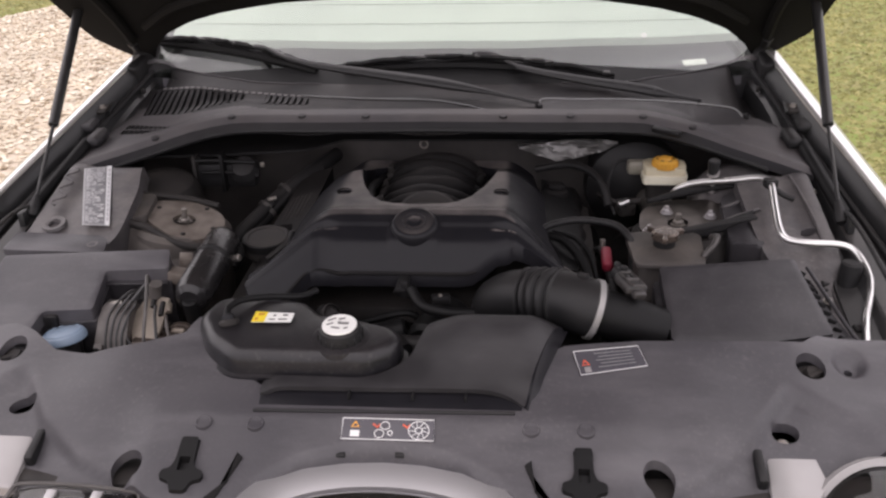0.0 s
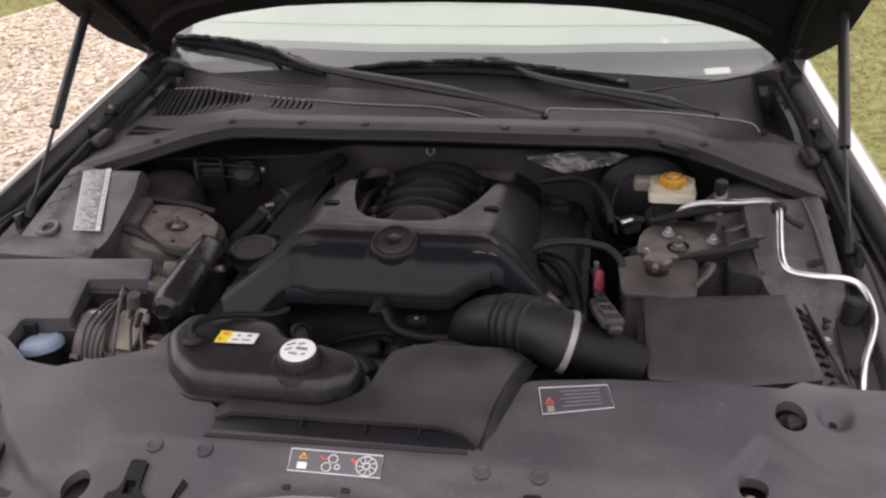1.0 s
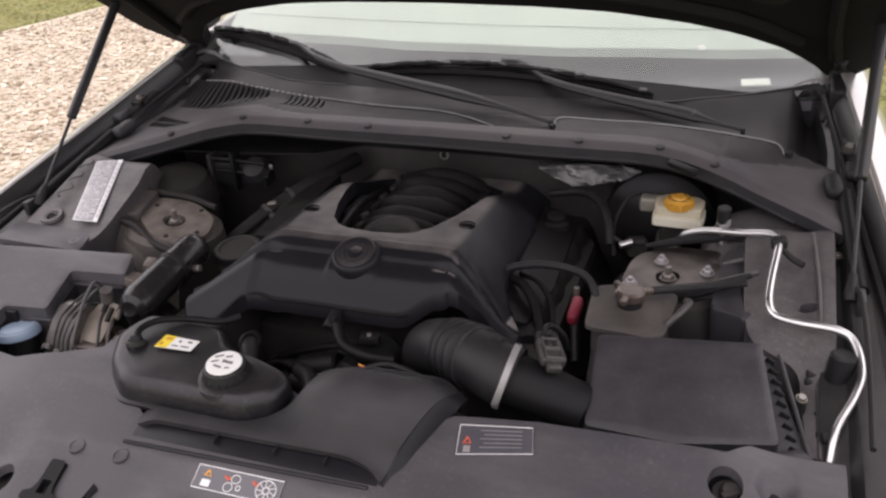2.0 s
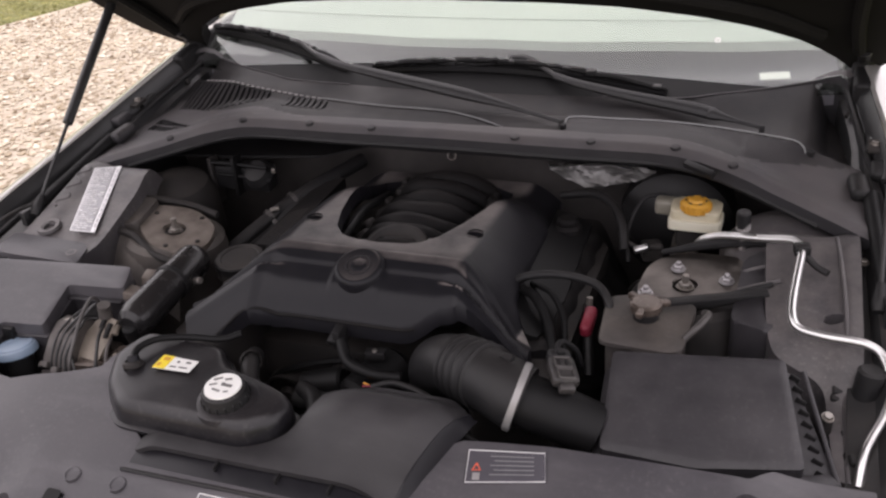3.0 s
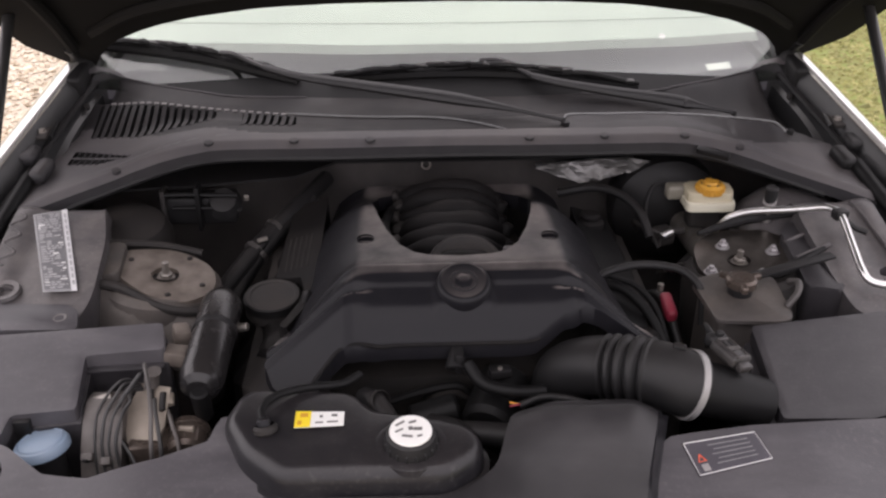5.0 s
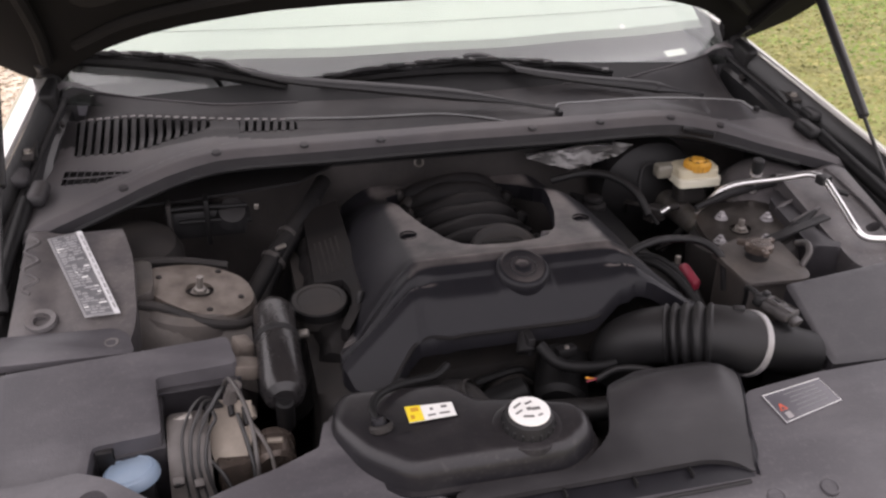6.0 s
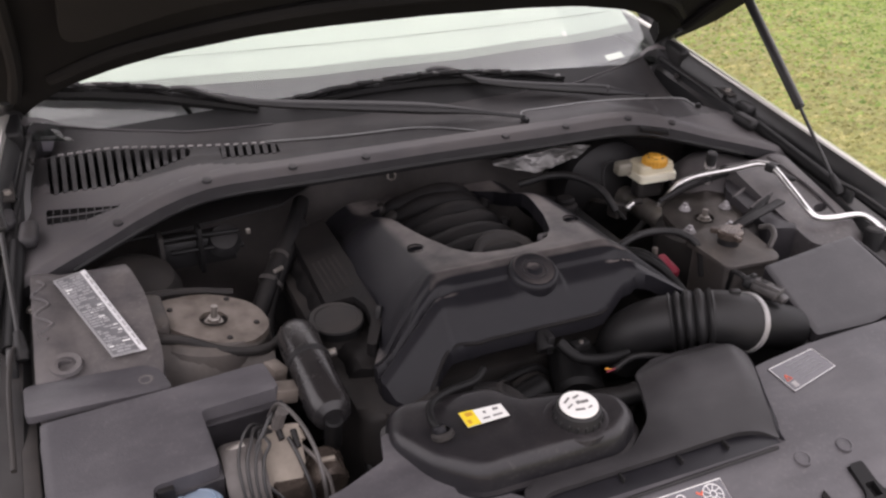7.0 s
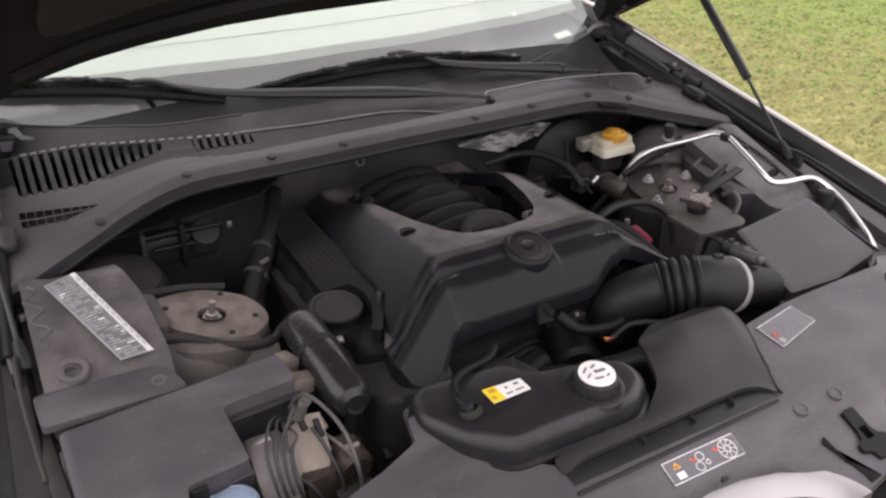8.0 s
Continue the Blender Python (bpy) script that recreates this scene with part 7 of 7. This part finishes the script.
b = box((0.022, 0.018, 0.016), (0.598, 1.517, 0.930), (0, 0, 10), 0.003)
tube([(0.600, 1.515, 0.925), (0.618, 1.502, 0.914), (0.634, 1.492, 0.910)], 0.005, 8, bm=b)
part("clip", b, M_RUBBER, acp, "black plastic pipe clip")
part("union", rod((0.686, 1.335, 0.82), (0.690, 1.340, 0.868), 0.017, 20), M_RUBBER, acp, "black rubber coupling")
sv = thing("service_valve", "small service valve with black cap beside the pipe", "valve", (0.515, 1.59, 0.88))
part("stem", rod((0.517, 1.592, 0.88), (0.516, 1.590, 0.918), 0.007, 14), M_ALU, sv)
part("cap", rod((0.516, 1.590, 0.914), (0.515, 1.588, 0.945), 0.0105, 16), M_RUBBER, sv, "black plastic cap")
part("cap_label", revolve([(0.0108, 0), (0.0108, 0.012)], pose(0.516, 1.590, 0.915), 18), M_CLAMP, sv, "pale printed band")
thin = thing("bonnet_release_cable", "thin dark cable along the wing", "cable", (-0.70, 1.42, 0.9))
part("cable", tube([(-0.712, 1.22, 0.888), (-0.712, 1.34, 0.908), (-0.708, 1.42, 0.912), (-0.700, 1.475, 0.898)], 0.0035, 8), M_DARK, thin)
thin = thing("washer_hose", "thin black washer hose along the wing", "hose", (0.70, 1.42, 0.9))
part("hose", tube([(0.694, 1.46, 0.898), (0.705, 1.44, 0.908), (0.712, 1.38, 0.900), (0.716, 1.28, 0.880), (0.716, 1.16, 0.862)], 0.004, 8), M_RUBBER, thin)

hose("vent_hose", [(0.205, 1.428, 0.878), (0.225, 1.432, 0.887), (0.262, 1.440, 0.891), (0.305, 1.441, 0.888), (0.335, 1.428, 0.884), (0.353, 1.402, 0.868), (0.356, 1.385, 0.82)], 0.0062, "black rubber vent hose beside the engine cover")
red = thing("red_cable_cover", "small red plastic cable cover", "cable cover", (0.317, 1.435, 0.80))
part("cover", box((0.018, 0.052, 0.022), (0.317, 1.428, 0.824), (10, 0, 0), 0.007, 3), M_RED, red)
part("lug", rod((0.312, 1.460, 0.83), (0.312, 1.462, 0.845), 0.005, 10), M_STEEL, red)
hose("battery_cable", [(0.30, 1.50, 0.80), (0.31, 1.46, 0.826), (0.318, 1.42, 0.815), (0.33, 1.37, 0.77)], 0.007, "black battery cable with red cover", category="cable")
hose("coil_wiring", [(0.218, 1.428, 0.868), (0.243, 1.408, 0.868), (0.268, 1.376, 0.852), (0.286, 1.33, 0.822), (0.292, 1.29, 0.78)], 0.0075, "black wiring loom beside the engine cover", M_WIPER, category="wiring")
hose("coil_wiring", [(0.225, 1.455, 0.862), (0.262, 1.432, 0.862), (0.288, 1.395, 0.842), (0.300, 1.34, 0.80)], 0.0048, "thin black wiring loom beside the engine cover", M_WIPER, category="wiring")
hose("brake_vacuum_hose", [(0.20, 1.76, 0.86), (0.26, 1.74, 0.878), (0.30, 1.70, 0.882), (0.325, 1.655, 0.868), (0.335, 1.62, 0.84)], 0.0075, "black vacuum hose to the brake servo")
egr = thing("solenoid_valve", "dark cylindrical solenoid behind the engine", "valve", (0.25, 1.66, 0.84))
part("body", rod((0.236, 1.640, 0.79), (0.236, 1.645, 0.866), 0.024, 22), M_RUNNER, egr)
part("cap", rod((0.236, 1.645, 0.864), (0.236, 1.646, 0.876), 0.018, 20), M_RUNNER, egr)
# a crumpled sheet hanging from its upper edge
UPPER = [(0.165, 1.812, 0.893), (0.195, 1.797, 0.903), (0.229, 1.785, 0.911), (0.282, 1.780, 0.917), (0.325, 1.774, 0.918), (0.362, 1.768, 0.917)]
LOWER = [(0.165, 1.806, 0.889), (0.200, 1.784, 0.884), (0.239, 1.768, 0.876), (0.295, 1.764, 0.886), (0.325, 1.764, 0.896), (0.358, 1.764, 0.908)]
own = bmesh.new()
rows = []
for i in range(61):
    k = i / 12
    a, b = (Vector(e[min(4, int(k))]).lerp(Vector(e[min(4, int(k)) + 1]), k - min(4, int(k))) for e in (UPPER, LOWER))
    row = []
    for j in range(13):
        p = a.lerp(b, j / 12)
        q = Vector((p.x * 30 + p.z * 25, p.z * 60, 1.0))
        p.y += 0.008 * noise.noise(q * 0.6) + 0.008 * (0.4 - abs(noise.noise(q * 1.7))) + 0.0015 * noise.noise(q * 5)
        row.append(own.verts.new(p))
    rows.append(row)
for a, b in zip(rows, rows[1:]):
    for j in range(12):
        own.faces.new((a[j], a[j + 1], b[j + 1], b[j]))
bmesh.ops.solidify(own, geom=own.faces[:], thickness=0.001)
foil = thing("heat_shield", "crumpled silver foil heat shield below the scuttle", "heat shield", (0.26, 1.78, 0.89))
part("foil_sheet", own, M_HEATFOIL, foil, "mottled crumpled foil")
# thin bright tube stands in for the light caught along the foil's top
part("edge_glint", tube([(x, y - 0.002, z + 0.0015 + 0.003 * math.sin(x * 190)) for x, y, z in UPPER[:5]], lambda t: 0.0018 + 0.0012 * math.sin(t * 23), 6, 5), M_ALU, foil, "bright strip put in for light caught on the edge")
eye = thing("lifting_eye", "small steel lifting eye on the bulkhead", "lifting eye", (-0.036, 1.84, 0.88))
part("ring", revolve([(0.0065, -0.0025), (0.0095, -0.0025), (0.0095, 0.0025), (0.0065, 0.0025), (0.0065, -0.0025)], pose(-0.036, 1.838, 0.886, 80, 0, 0), 20), M_STEEL, eye)
part("tab", box((0.012, 0.004, 0.02), (-0.036, 1.842, 0.899), (0, 0, 0), 0.001), M_DARK, eye)

# small parts along both gutters
for side in (-1, 1):
    w = thing("bonnet_buffer", "black rubber bonnet buffer in the gutter", "buffer", (side * 0.67, 1.72, 0.95), "bonnet buffers")
    part("pad", box((0.028, 0.055, 0.024), (side * 0.672, 1.685, 0.953), (9, 0, side * 8), 0.010, 3), M_SLAT if side < 0 else M_RUBBER, w, "rounded rubber pad")
    part("base", box((0.034, 0.042, 0.020), (side * 0.704, 1.722, 0.966), (9, 0, 0), 0.008, 3), M_SLAT if side < 0 else M_RUBBER, w)
    part("bracket", box((0.022, 0.034, 0.006), (side * 0.694, 1.772, 0.984), (12, 0, 0), 0.002), M_DARK, w)
    bolt_on((side * 0.694, 1.775, 0.987), 0.006, w, M_STEEL)
    for y in (1.30, 1.40, 1.55, 1.66):
        bolt_on((side * (lerp(XF, y) - 0.066), y, lerp(ZF, y) - 0.048), 0.006, car, M_STEEL, (0, 0, 1), "wing_bolt")

# ---- nose: grille surround and headlamps ----
grille = thing("radiator_grille", "satin silver grille surround with chrome centre", "grille", (0, 0.86, 0.70))


def arch(outer, inner, z0, z1):
    """Half-elliptic band from its outer to its inner half-axes, gently crowned."""
    own = bmesh.new()
    rows = []
    for i in range(49):
        a = math.pi * i / 48
        c, s = math.cos(a), math.sin(a)
        prof = [(0.0, z0), (0.05, z0 + 0.005), (0.5, (z0 + z1) / 2 + 0.008), (0.93, z1 + 0.002), (1.0, z1 - 0.02), (0.0, z0 - 0.03)]
        rows.append([own.verts.new((c * (outer[0] + (inner[0] - outer[0]) * k), 0.83 + s * (outer[1] + (inner[1] - outer[1]) * k), z)) for k, z in prof])
    for a, b in zip(rows, rows[1:]):
        for k in range(6):
            own.faces.new((a[k], a[(k + 1) % 6], b[(k + 1) % 6], b[k]))
    return own


part("surround", arch((0.177, 0.119), (0.136, 0.063), 0.775, 0.766), M_SATIN, grille, "satin silver arched surround")
part("inner_ring", arch((0.133, 0.060), (0.098, 0.036), 0.764, 0.770), M_CHROME, grille, "polished chrome inner ring")
part("backing", prism([(0.125 * math.cos(math.pi * i / 20), 0.83 + 0.056 * math.sin(math.pi * i / 20)) for i in range(21)], 0.758, 0.70, 0.002), M_CHROME, grille)
for k in range(3):
    part("clip_tab", box((0.012, 0.008, 0.006), (-0.055 + k * 0.075, 0.931 - 0.003 * abs(k - 1), 0.791), (20, 0, 0), 0.002), M_RUBBER, grille)
for side in (-1, 1):
    lamp = thing("headlamp", "round clear headlamp with chrome reflector", "headlamp", (side * 0.60, 0.90, 0.66), "headlamps")
    hm = pose(side * 0.615, 0.905, 0.70, 62, 0, side * 14)
    part("lens", revolve([(0.094, 0.0), (0.088, 0.022), (0.066, 0.042), (0.035, 0.053), (0, 0.056)], hm, 40), M_LENS, lamp, "clear domed lens")
    part("reflector", revolve([(0.092, 0.0), (0.070, -0.035), (0.03, -0.055), (0, -0.056)], hm, 40), M_SATIN, lamp, "chrome reflector bowl")
    part("rim", revolve([(0.094, -0.01), (0.104, -0.004), (0.104, 0.006), (0.094, 0.006)], hm, 40), M_CLAMP, lamp, "pale grey lamp rim")
    part("housing", box((0.17, 0.08, 0.10), (side * 0.61, 0.965, 0.70), (0, 0, 0), 0.01), M_RUBBER, lamp)
    bm2 = revolve([(0, 0.02), (0.010, 0.019), (0.014, 0.010), (0.020, 0.008), (0.022, -0.01), (0, -0.01)], pose(side * 0.568, 1.100, 0.805, 14, side * 8, 0), 20)
    box((0.030, 0.010, 0.012), (side * 0.572, 1.092, 0.818), (0, 0, 35), 0.003, 2, bm2)
    part("bulb_cover", bm2, M_DARK, lamp, "dusty bulb cover with wires")
    loop = [(0.470, 0.872, 0.770), (0.462, 0.882, 0.772), (0.405, 0.884, 0.772), (0.318, 0.876, 0.772), (0.300, 0.866, 0.770), (0.297, 0.835, 0.758), (0.35, 0.815, 0.745), (0.45, 0.825, 0.745), (0.475, 0.850, 0.760), (0.470, 0.872, 0.770)]
    loop = [(side * x, y, z - 0.006) for x, y, z in loop]
    part("inner_lens_rim", tube(loop, 0.0026, 8, 4), M_CLAMP_DULL, lamp, "thin grey lens rim")
    part("inner_lens", prism(rounded([(x, y) for x, y, z in loop[:-1]][::side], 0.006, 2), lambda x, y: 0.762 + 0.28 * (y - 0.88), 0.70, 0.004), M_LENS, lamp, "clear inner lens")
    part("inner_reflector", prism([(x * 0.98 + side * 0.008, y) for x, y, z in loop[:-1]][::side], 0.715, 0.68, 0.002), M_CLAMP_DULL, lamp)
    for q in (0.36, 0.42):
        part("lens_divider", box((0.014, 0.05, 0.004), (side * q, 0.852, 0.756), (16, 0, side * 8), 0.001), M_SATIN, lamp)
    lamp2 = thing("lamp_bracket", "pale grey bracket between shield and headlamp", "bracket", (side * 0.508, 0.93, 0.75), "lamp brackets")
    pl = [(0.475, 0.880), (0.482, 0.972), (0.540, 0.980), (0.548, 0.925), (0.52, 0.885)]
    pl = [(side * x, y) for x, y in pl][::side]
    part("plate", prism(rounded(pl, 0.008, 3), lambda x, y: 0.772 + 0.25 * (y - 0.93), 0.70, 0.003), M_CLAMP, lamp2, "pale grey plastic plate")
    part("clip", box((0.012, 0.05, 0.025), (side * 0.470, 0.945, 0.772), (14, 0, 0), 0.003), M_RUBBER, lamp2, "black clip")
